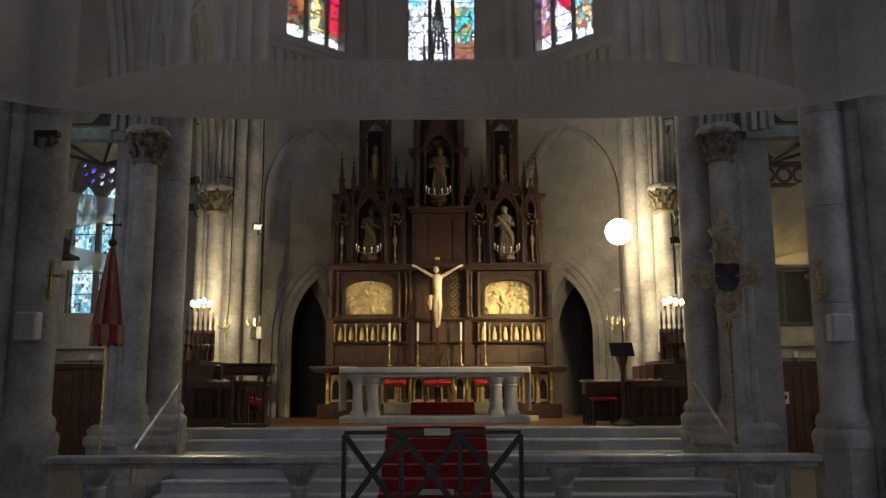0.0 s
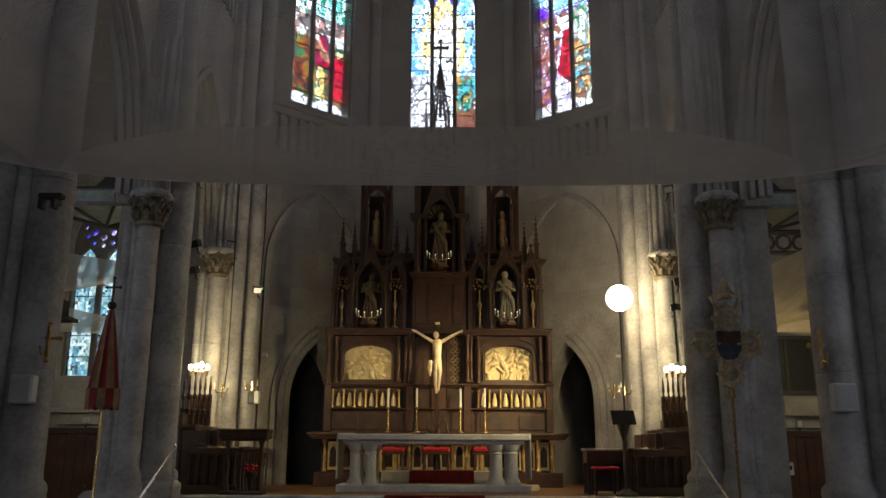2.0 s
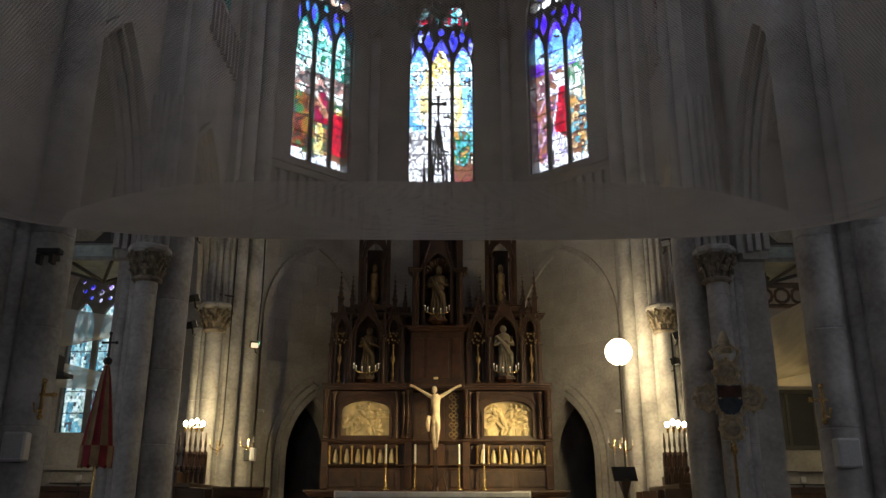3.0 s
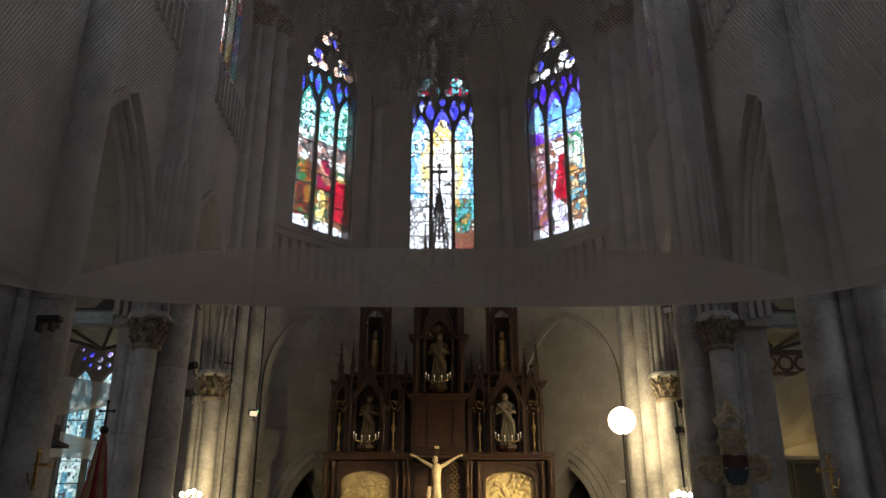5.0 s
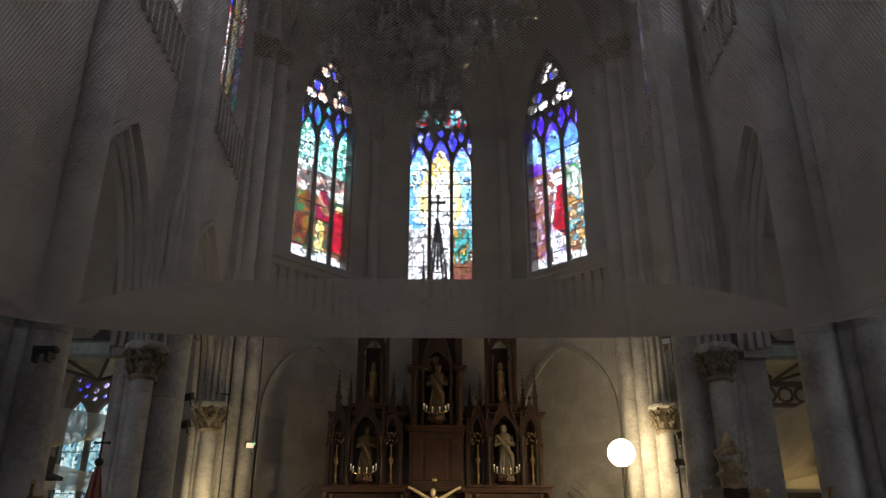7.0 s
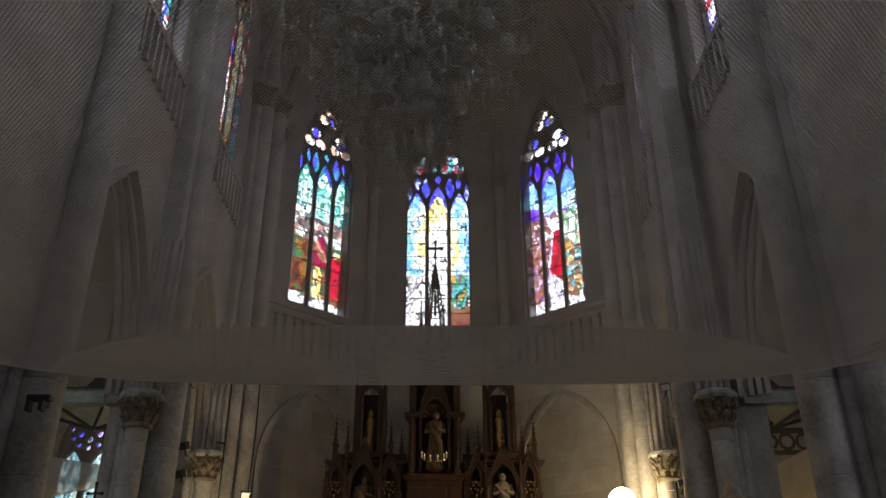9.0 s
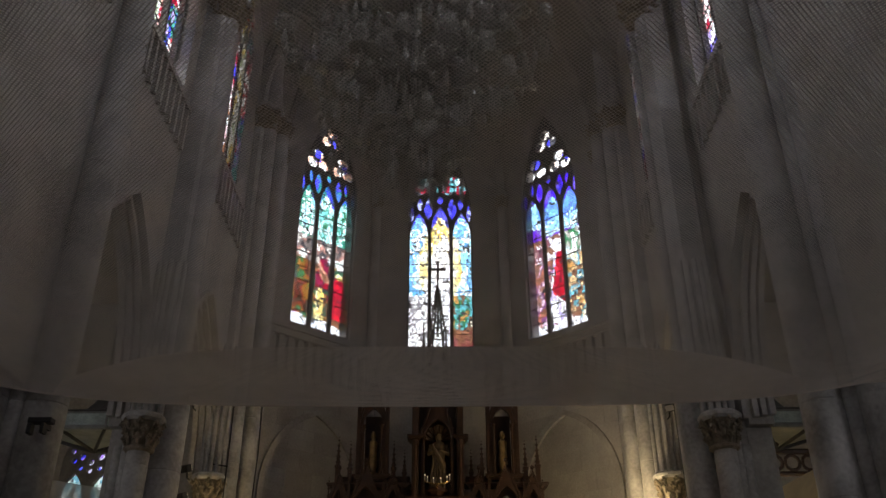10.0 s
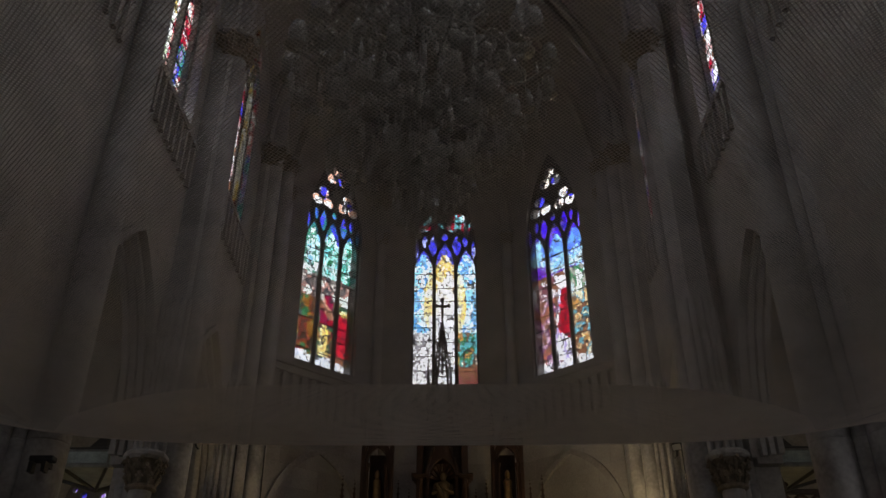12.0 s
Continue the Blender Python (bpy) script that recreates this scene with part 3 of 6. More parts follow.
def paint_right(u, z, rng):
    if z > 15.06:
        return pick(rng, WHITE, WHITE, (0.95, 0.8, 0.7), DARKG, BLUE)
    if z > 14.12 + 0.2 * math.cos(u * 10.1):
        return pick(rng, (0.05, 0.01, 0.7), (0.12, 0.04, 0.85), (0.2, 0.12, 0.8), (0.03, 0.02, 0.45))
    if z < 10.5 + 0.06 * math.sin(u * 6):
        return pick(rng, WHITE, (0.88, 0.88, 0.95))
    # a tall shape in white and red leaning across the middle light
    lean = 0.03 + (z - 11.5) * 0.1
    if math.hypot(u - 0.1, z - 12.75) < 0.2:
        return pick(rng, WHITE, (1, 0.95, 0.85))
    if figure(u, z, lean, 10.5, 12.8, 0.29):
        if u > lean - 0.1 - (12.6 - z) * 0.08 and z > 11.05 + (lean + 0.2 - u) * 0.8:
            return pick(rng, (0.5, 0.005, 0.02), RED_G, (0.75, 0.03, 0.06))
        return pick(rng, WHITE, (0.8, 0.78, 0.95), (0.55, 0.45, 0.75), WHITE)
    if z > 13.15 + 0.3 * (u < -0.3):
        k = (z - 13.1) / 0.95
        return pick(rng, (0.1, 0.25, 0.95), (0.15, 0.45, 1), (0.35, 0.75, 1)) if k > 0.5 + rng.uniform(-0.2, 0.2) else pick(rng, (0.45, 0.85, 1), (0.75, 0.96, 1), (0.3, 0.7, 1))
    if z > 13.1:
        return pick(rng, (0.12, 0.02, 0.5), (0.2, 0.05, 0.55), (0.35, 0.6, 0.9))
    if u > 0.3:
        return pick(rng, (0.6, 0.3, 0.08), (0.85, 0.6, 0.3), BROWN, (0.1, 0.4, 0.5), (0.8, 0.7, 0.5)) if z < 12.3 else pick(rng, WHITE, (0.04, 0.3, 0.12), (0.5, 0.45, 0.4), (0.7, 0.85, 0.9))
    return pick(rng, BROWN, (0.5, 0.16, 0.1), (0.2, 0.05, 0.18), (0.7, 0.5, 0.6), (0.3, 0.12, 0.08)) if z < 12.4 else pick(rng, (0.75, 0.55, 0.5), (0.2, 0.06, 0.08), (0.85, 0.85, 0.9), BROWN)


def paint_side(u, z, rng):
    # each light keeps to its own range, in broad patches up its height
    band = noise.noise(Vector((u * 0.8, z * 0.9, 3.1)))
    if u < -0.27:
        return pick(rng, RED_G, (0.5, 0.3, 0.3), WHITE, BROWN) if band < 0.1 else pick(rng, BLUE, BLUE, VIOLET, WHITE)
    if u > 0.27:
        return pick(rng, WHITE, (0.6, 0.35, 0.3), RED_G, WHITE) if band < 0.05 else pick(rng, BLUE, (0.05, 0.3, 0.25), VIOLET)
    return pick(rng, YELLOW, (0.9, 0.88, 0.7), WHITE, (0.5, 0.6, 0.4)) if band < 0.05 else pick(rng, RED_G, BROWN, YELLOW, WHITE)


def paint_aisle(u, z, rng):
    if z > 6.1:
        return pick(rng, (0.02, 0.02, 0.3), (0.15, 0.08, 0.3), (0.3, 0.28, 0.38), (0.04, 0.05, 0.35))
    return pick(rng, (0.15, 0.24, 0.24), (0.05, 0.14, 0.17), (0.26, 0.3, 0.28), (0.16, 0.22, 0.19), (0.03, 0.09, 0.11))


stained_window("window_1", walls[1][1], 1.85, 10.2, 14.3, 17.15, 3, paint_left, 3, "stained glass window of three lights with red and green figures", 0.07, -0.04)
stained_window("window_2", walls[2][1], 1.86, 10.2, 14.3, 17.15, 3, paint_centre, 4, "bright white and yellow stained glass window of three lights", 0.07, 0)
stained_window("window_3", walls[3][1], 1.85, 10.2, 14.3, 17.15, 3, paint_right, 5, "stained glass window of three lights with a red robed figure", 0.07, -0.04)
k = 4
for sx in (-1, 1):
    for y in MID[2:]:
        wx = NX if y < 13 else HX
        m = (facet(-wx, y - 1, -wx, y + 1) if sx < 0 else facet(wx, y + 1, wx, y - 1))[0]
        if y < 13:
            m = m @ Matrix.Translation((0, 0.2, 0))
        stained_window("window_%d" % k, m, 1.6 if y > 13 else 2.2, 11.45 if y > 13 else 12.4, 15.2, 17.2 if y > 13 else 17.5, 3, paint_side, k + 20, "narrow clerestory window of many-coloured stained glass", 0.02 if y > 13 else 0.12)
        k += 1
stained_window("window_10", ALW, 1.25, 3.3, 6.2, 7.4, 2, paint_aisle, 77, "pale blue aisle window of two lights under a round light", 0.12, -0.47)

bm = bmesh.new()
ring = [(34 * math.sin(2 * math.pi * k / 40), 10 + 34 * math.cos(2 * math.pi * k / 40)) for k in range(40)]
for (ax, ay), (bx, by) in zip(ring, ring[1:] + ring[:1]):
    bm.faces.new([bm.verts.new(p) for p in ((ax, ay, -1), (bx, by, -1), (bx, by, 45), (ax, ay, 45))])
structure("backdrop", bm, glow("bright_sky", (0.86, 0.94, 1.0), 2.4), "bright hazy sky outside the windows", "sky")
structure("ground", boxes((-40, 40, -30, 50, -0.6, -0.31)), FLOOR, "dim paved ground outside the church", "ground")

# ---- piers ----


def shaft_profile(r, z0, z1, base=True):
    """Attic base, shaft and a plain ring under the capital."""
    if not base:
        return [(r, z0), (r, z1)]
    return [(r * 1.42, z0), (r * 1.42, z0 + 0.06), (r * 1.45, z0 + 0.1), (r * 1.42, z0 + 0.15), (r * 1.22, z0 + 0.2), (r * 1.26, z0 + 0.27), (r * 1.2, z0 + 0.33), (r * 1.03, z0 + 0.38), (r, z0 + 0.46)] + [(r - d, z0 + 0.46 + j * 1.12 + e) for j in range(1, int((z1 - z0 - 0.5) / 1.12) + 1) for d, e in ((0, -0.012), (0.007, -0.006), (0.007, 0.006), (0, 0.012))] + [(r, z1 + 0.02)]


def leaf_capital(parent, cx, cy, r, z0, z1, rng):
    """A slim bell with three rows of curled, undercut leaves below a many-sided slab."""
    h = z1 - z0
    bm = bmesh.new()
    lathe(bm, [(r * 1.0, z0), (r * 1.16, z0 + 0.03), (r * 1.16, z0 + 0.06), (r * 0.98, z0 + 0.09), (r * 1.0, z0 + h * 0.6), (r * 1.3, z1 - 0.1)], cx, cy, 0, 14)
    part("capital_bell", bm, CAPITAL, parent, smooth=True)
    for zz, out, n, s, half in ((z0 + h * 0.14, 0.22, 9, 0.3 * h, 0), (z0 + h * 0.34, 0.34, 9, 0.32 * h, 0.5), (z0 + h * 0.52, 0.5, 8, 0.32 * h, 0.2)):
        for i in range(n):
            a = 2 * math.pi * (i + half) / n + rng.uniform(-0.07, 0.07)
            d = Vector((math.cos(a), math.sin(a), 0))
            t = Vector((-d.y, d.x, 0))
            c = Vector((cx, cy, zz))
            bm = bmesh.new()
            tube(bm, [c + d * r * 1.0, c + d * r * (1.1 + out * 0.35) + Vector((0, 0, s * 0.55)), c + d * r * (1.12 + out) + Vector((0, 0, s * 0.9)), c + d * r * (1.22 + out) + Vector((0, 0, s * 0.62))], [r * 0.1, r * 0.17, r * 0.16, r * 0.07], 6)
            for k in (-1, 1):
                ball(bm, *(c + d * r * (1.1 + out * 0.8) + t * r * 0.19 * k + Vector((0, 0, s * 0.62))), r * 0.13, u=5, v=4)
            part("leaf", bm, CAPITAL, parent, smooth=True)
    bm = bmesh.new()
    lathe(bm, [(r * 1.5, z1 - 0.1), (r * 1.68, z1 - 0.06), (r * 1.68, z1 - 0.01), (r * 1.5, z1 + 0.03)], cx, cy, 0, 8, 0.5)
    part("abacus", bm, PIER, parent)


def pier(name, x, y, kind, label):
    sx = -1 if x < 0 else 1
    ob = thing(name, (x, y, 0), label, "column", "piers of the nave", "structure")
    rng = random.Random(int(x * 10 + y * 7))
    if kind == "round":
        for dx, dy, r, seg in ((0.16 * sx, 0.12, 0.42, 24), (-0.41 * sx, 0, 0.25, 22), (-0.13 * sx, -0.17, 0.1, 12), (0.16 * sx, -0.34, 0.27, 20), (-0.1 * sx, 0.42, 0.2, 14)):
            bm = bmesh.new()
            lathe(bm, [(r * 1.5 + 0.03, 0), (r * 1.5 + 0.03, 0.3), (r * 1.4, 0.36), (r * 1.4, 0.94), (r * 1.36, 1.0)], dx, dy, 0, 8, 0.5)
            part("plinth", bm, PIER, ob)
            bm = bmesh.new()
            lathe(bm, shaft_profile(r, 1.0, 16), dx, dy, 0, seg)
            part("shaft", bm, PIER, ob, smooth=True)
    else:
        bm = bmesh.new()
        for dx, dy, r in ((-0.34 * sx, 0, 0.41), (-0.1 * sx, -0.46, 0.27), (0.12 * sx, 0.03, 0.52)):
            lathe(bm, [(r * 1.1, 0), (r * 1.1, 0.3), (r, 0.36), (r, 0.84), (r * 1.07, 0.88), (r * 1.09, 0.95), (r * 1.02, 1.0), (r, 1.08)], dx, dy, 0, 8, 0.5)
        part("plinth", bm, PIER, ob)
        if kind == "cluster":
            bm = bmesh.new()
            lathe(bm, [(0.7, 0), (0.7, 0.78), (0.75, 0.84), (0.75, 0.93), (0.69, 0.98), (0.71, 1.05), (0.64, 1.12), (0.6, 1.13)], 0, 0, 0, 8, 0.5)
            part("pedestal", bm, PIER, ob)
        bm = bmesh.new()
        box(bm, -0.27, 0.27, -0.27, 0.27, 1.08, 17.0, 0.08)
        part("core", bm, PIER, ob)
        bm = bmesh.new()
        low = 0.29 if kind == "cluster" else 0.2
        lathe(bm, shaft_profile(low, 1.08, 6.4), -0.34 * sx, 0.0, 0, 18)
        part("lower_shaft", bm, PIER, ob, smooth=True)
        bm = bmesh.new()
        lathe(bm, [(low, 6.425), (0.2, 6.6), (0.2, 6.8), (0.2, 17)], -0.34 * sx if low < 0.25 else -0.22 * sx + 0.06, 0.0, 0, 16)
        part("vault_shaft", bm, PIER, ob, smooth=True)
        bm = bmesh.new()
        lathe(bm, shaft_profile(0.17, 1.08, 5.15), -0.1 * sx, -0.46, 0, 16)
        part("arch_shaft", bm, PIER, ob, smooth=True)
        for dx, dy, r in ((0.1 * sx, -0.38, 0.09), (0.24 * sx, -0.34, 0.1), (-0.3 * sx, 0.36, 0.12)):
            bm = bmesh.new()
            lathe(bm, shaft_profile(r, 1.08, 17 if dx * sx < 0 else 5.2), dx, dy, 0, 10)
            part("small_shaft", bm, PIER, ob, smooth=True)
        leaf_capital(ob, -0.1 * sx, -0.46, 0.2, 5.1, 5.66, rng)
        for k in range(5):
            bm = bmesh.new()
            lathe(bm, [(0.045, 5.71), (0.045, 8.4)], -0.1 * sx - 0.22 + 0.11 * k, -0.5 + 0.05 * abs(k - 2), 0, 8)
            part("arch_roll", bm, PIER, ob, smooth=True)
    # capital under the vault
    leaf_capital(ob, -0.2 * sx, 0, 0.3, SPRING - 0.6, SPRING, rng)
    return ob


for sx in (-1, 1):
    for y in BAY[:4]:
        pier("nave_column", sx * 5.0 - 0.09, y + 0.15, "round", "massive round grey stone nave column with attached shafts")
    pier("chancel_pier", sx * 4.57 - 0.15, 13.1, "cluster", "clustered grey stone pier with a leafy capital")
    pier("choir_pier", sx * 4.6 - 0.04, 16.9, "choir", "clustered grey stone pier beside the choir stalls")
    for (px, py) in ((sx * 4.05, 17.35), (sx * 4.2, 18.5), (sx * 1.85 + (0 if sx < 0 else -0.05), 20.8)):
        ob = thing("apse_shaft", (px - 0.03, py, 0), "slender round stone wall shaft of the apse", "column", "wall shafts of the apse", "structure")
        bm = bmesh.new()
        lathe(bm, shaft_profile(0.2 if py < 18 else 0.14, FLOOR_Z, SPRING - 0.4), seg=16)
        part("shaft", bm, PIER, ob, smooth=True)
        leaf_capital(ob, 0, 0, 0.2 if py < 18 else 0.14, SPRING - 0.45, SPRING, random.Random(5))

# parapets of the passage below the clerestory
for sx in (-1, 1):
    for y0, y1 in zip(BAY[2:], BAY[3:]):
        ob = thing("parapet", (0, 0, 0), "pierced stone parapet below the clerestory windows", "parapet", "parapets", "structure")
        xa, xb = sorted((sx * ((NX if y0 < 13 else HX) - 0.12), sx * ((NX if y0 < 13 else HX) - 0.01)))
        part("rail", boxes((xa, xb, y0 + 0.4, y1 - 0.4, 11.6, 11.7)), STONE, ob)
        n = 11
        for i in range(n):
            yy = y0 + 0.5 + (y1 - y0 - 1.0) * i / (n - 1)
            part("baluster", boxes((xa + 0.015, xb - 0.015, yy - 0.045, yy + 0.045, 10.7, 11.6)), STONE, ob)

# ---- the steps ----
steps = tagged(new("chancel_steps"), "six broad grey-white marble steps up to the sanctuary", "steps", "", "structure")
for i in range(6):
    z1 = FLOOR_Z * (i + 1) / 6
    y0 = 13.95 - 0.36 * (5 - i)
    hw = 4.1
    n = 5
    for k in range(n):
        x0, x1 = -hw + 2 * hw * k / n, -hw + 2 * hw * (k + 1) / n
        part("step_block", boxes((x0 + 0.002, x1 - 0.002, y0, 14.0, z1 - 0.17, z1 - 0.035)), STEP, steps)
        # treads paler than their blocks, as if catching the light
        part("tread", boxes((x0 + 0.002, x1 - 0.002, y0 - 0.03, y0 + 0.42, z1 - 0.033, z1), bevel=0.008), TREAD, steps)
carpet = tagged(new("stair_carpet"), "red carpet runner laid over the marble steps", "carpet")
for i in range(6):
    z1 = FLOOR_Z * (i + 1) / 6
    y0 = 13.95 - 0.36 * (5 - i)
    part("fold", boxes((-0.93, 0.68, y0 - 0.045, y0 - 0.032, z1 - 0.17, z1 + 0.012), (-0.93, 0.68, y0 - 0.045, y0 + 0.33, z1 + 0.002, z1 + 0.014)), RED, carpet)

# ---- retable, altar and rail in their main forms ----


def wpart(name, bm, material, parent, label="", smooth=False):
    """A part given in the coordinates of the place."""
    o, p = Vector((0, 0, 0)), parent
    while p:
        o += p.location
        p = p.parent
    bm.transform(Matrix.Translation(-o))
    return mesh(name, bm, material, parent, label, smooth)


def tm(x, y, z=0):
    return Matrix.Translation((x, y, z))


# planks of the sanctuary floor
for i in range(14):
    y0, y1 = 14.36 + i * 0.47, 14.36 + (i + 1) * 0.47
    for k in range(6):
        x0 = -4.4 + k * 1.47 + (0.5 if i % 2 else 0)
        part("plank", boxes((max(-4.4, x0) + 0.003, min(4.4, x0 + 1.47) - 0.003, y0 + 0.003, y1 - 0.003, FLOOR_Z - 0.011, FLOOR_Z)), PARQUET, sanctuary)

# ---- retable ----
RX, RY = -0.09, 18.4
ret = thing("retable", (RX, RY, FLOOR_Z), "tall carved dark oak gothic retable with gilded niches and a spire", "altarpiece")


def rbox(name, x0, x1, y0, y1, z0, z1, m=OAK, bevel=0.012, label="", parent=None):
    """A block of the retable; x from its axis, y towards the back from its face."""
    return wpart(name, boxes((RX + x0, RX + x1, RY + y0, RY + y1, z0, z1), bevel=bevel), m, parent or ret, label)


def moulded(name, x0, x1, y0, y1, z, hgt, m=OAK, parent=None):
    """A cornice in three steps."""
    bm = bmesh.new()
    rings = []
    for k, e in ((0, 0.0), (0.28, 0.005), (0.33, 0.04), (0.62, 0.045), (0.67, 0.08), (1, 0.075)):
        zz = z + hgt * k
        rings.append([bm.verts.new(p) for p in ((RX + x0 - e, RY + y0 - e, zz), (RX + x1 + e, RY + y0 - e, zz), (RX + x1 + e, RY + y1, zz), (RX + x0 - e, RY + y1, zz))])
    for a, b in zip(rings, rings[1:]):
        for c in range(4):
            bm.faces.new((a[c], a[(c + 1) % 4], b[(c + 1) % 4], b[c]))
    bm.faces.new(rings[0][::-1])
    bm.faces.new(rings[-1])
    return wpart(name, bm, m, parent or ret)


def colonnette(x, y, z0, z1, r, m=OAK, parent=None):
    bm = bmesh.new()
    h = z1 - z0
    lathe(bm, [(r * 1.7, 0), (r * 1.7, 0.05 * h), (r * 1.1, 0.08 * h), (r, 0.1 * h), (r, 0.42 * h), (r * 1.35, 0.45 * h), (r, 0.48 * h), (r * 0.9, 0.84 * h), (r * 1.2, 0.87 * h), (r * 1.1, 0.9 * h), (r * 1.9, 0.97 * h), (r * 1.9, h)], RX + x, RY + y, z0, 10)
    return wpart("colonnette", bm, m, parent or ret, smooth=True)


def pinnacle(x, y, z0, z1, r, m=OAK_DARK, parent=None):
    """A square shaft with a crocketed spirelet."""
    bm = bmesh.new()
    zs = z0 + (z1 - z0) * 0.5
    box(bm, RX + x - r, RX + x + r, RY + y - r, RY + y + r, z0, zs)
    lathe(bm, [(r * 1.9, zs), (r * 1.9, zs + 0.05), (r * 1.2, zs + 0.06), (r * 0.2, z1 - 0.12)], RX + x, RY + y, 0, 4, 0.5)
    for k in range(1, 5):
        zz = zs + (z1 - zs) * k / 5.5
        rr = r * 1.25 * (1 - k / 5.5) + 0.01
        for a in range(4):
            ball(bm, RX + x + rr * math.cos(a * math.pi / 2 + 0.78), RY + y + rr * math.sin(a * math.pi / 2 + 0.78), zz, r * 0.32, u=5, v=4)
    ball(bm, RX + x, RY + y, z1 - 0.07, r * 0.5, u=6, v=5)
    ball(bm, RX + x, RY + y, z1, r * 0.28, u=6, v=5)
    return wpart("pinnacle", bm, m, parent or ret)


def gable(x, y, w, z0, spring, apex, top, m=OAK, parent=None):
    """A pointed niche head under a steep crocketed gable."""
    bm = bmesh.new()
    mm = tm(RX + x, RY + y)
    plate(bm, [(-w / 2, z0), (-w / 2, spring), (-w / 2 - 0.03, spring + 0.02), (0, top), (w / 2 + 0.03, spring + 0.02), (w / 2, spring), (w / 2, z0)], [pointed(w - 0.14, z0 + 0.01, spring, apex)], 0.1, mm)
    strip(bm, [(-w / 2 - 0.04, spring), (0, top + 0.04), (w / 2 + 0.04, spring)], 0.05, -0.05, 0.03, mm)
    strip(bm, pointed(w - 0.1, z0 + 0.02, spring, apex + 0.02), 0.04, -0.03, 0.02, mm)
    for k in range(1, 6):
        for s in (-1, 1):
            ball(bm, RX + x + s * (w / 2 + 0.04) * (1 - k / 6), RY + y - 0.01, spring + (top - spring) * k / 6 + 0.03, 0.035, u=5, v=4)
    ball(bm, RX + x, RY + y, top + 0.12, 0.05, u=6, v=5)
    lathe(bm, [(0.02, top), (0.02, top + 0.1)], RX + x, RY + y, 0, 5)
    return wpart("gable", bm, m, parent or ret)


# foot, altar table of the retable and its gilded colonnade
rbox("foot", -2.62, 2.62, -0.25, 0.55, FLOOR_Z, 1.32)
rbox("table_back", -2.5, 2.5, 0.15, 0.5, 1.32, 2.0, OAK_DARK)
for k in range(17):
    x = -2.42 + k * 4.84 / 16
    colonnette(x, -0.12, 1.33, 1.99, 0.033, GOLD)
for k in range(16):
    x = -2.42 + (k + 0.5) * 4.84 / 16
    wpart("panel", plate(bmesh.new(), [(-0.11, 1.36), (0.11, 1.36), (0.11, 1.95), (-0.11, 1.95)], [pointed(0.15, 1.42, 1.7, 1.86, 4)], 0.03, tm(RX + x, RY + 0.1)), IVORY if k % 2 else GOLD, ret, "gilded panel")
moulded("shelf", -2.68, 2.68, -0.42, 0.5, 2.0, 0.13)
rbox("predella", -2.38, 2.38, 0.0, 0.5, 2.13, 2.6)
for k in range(6):
    x = -2.1 + k * 0.84
    rbox("predella_panel", x - 0.36, x + 0.36, -0.025, 0.01, 2.2, 2.53, OAK_DARK, 0.008)
moulded("string_course", -2.38, 2.38, -0.04, 0.4, 2.6, 0.06)

# gilded row of little arches
rbox("arcade_back", -2.36, 2.36, 0.1, 0.5, 2.66, 3.1, OAK_DARK)
for side in (-1, 1):
    for k in range(6):
        x = side * (0.88 + 0.24 * k + 0.1)
        bm = plate(bmesh.new(), [(-0.12, 2.68), (0.12, 2.68), (0.12, 3.08), (-0.12, 3.08)], [pointed(0.16, 2.7, 2.88, 3.02, 4)], 0.05, tm(RX + x, RY - 0.02))
        wpart("little_arch", bm, OAK, ret)
        bm = bmesh.new()
        lathe(bm, [(0.055, 0), (0.06, 0.1), (0.045, 0.2), (0.03, 0.24), (0.035, 0.28), (0.01, 0.32)], RX + x, RY + 0.06, 2.68, 8)
        wpart("gilded_figure", bm, IVORY, ret, "small gilded relief figure", smooth=True)
    for k in range(7):
        colonnette(side * (0.86 + 0.24 * k), -0.05, 2.67, 3.05, 0.018, GOLD)
moulded("cornice", -2.42, 2.42, -0.06, 0.45, 3.1, 0.08)

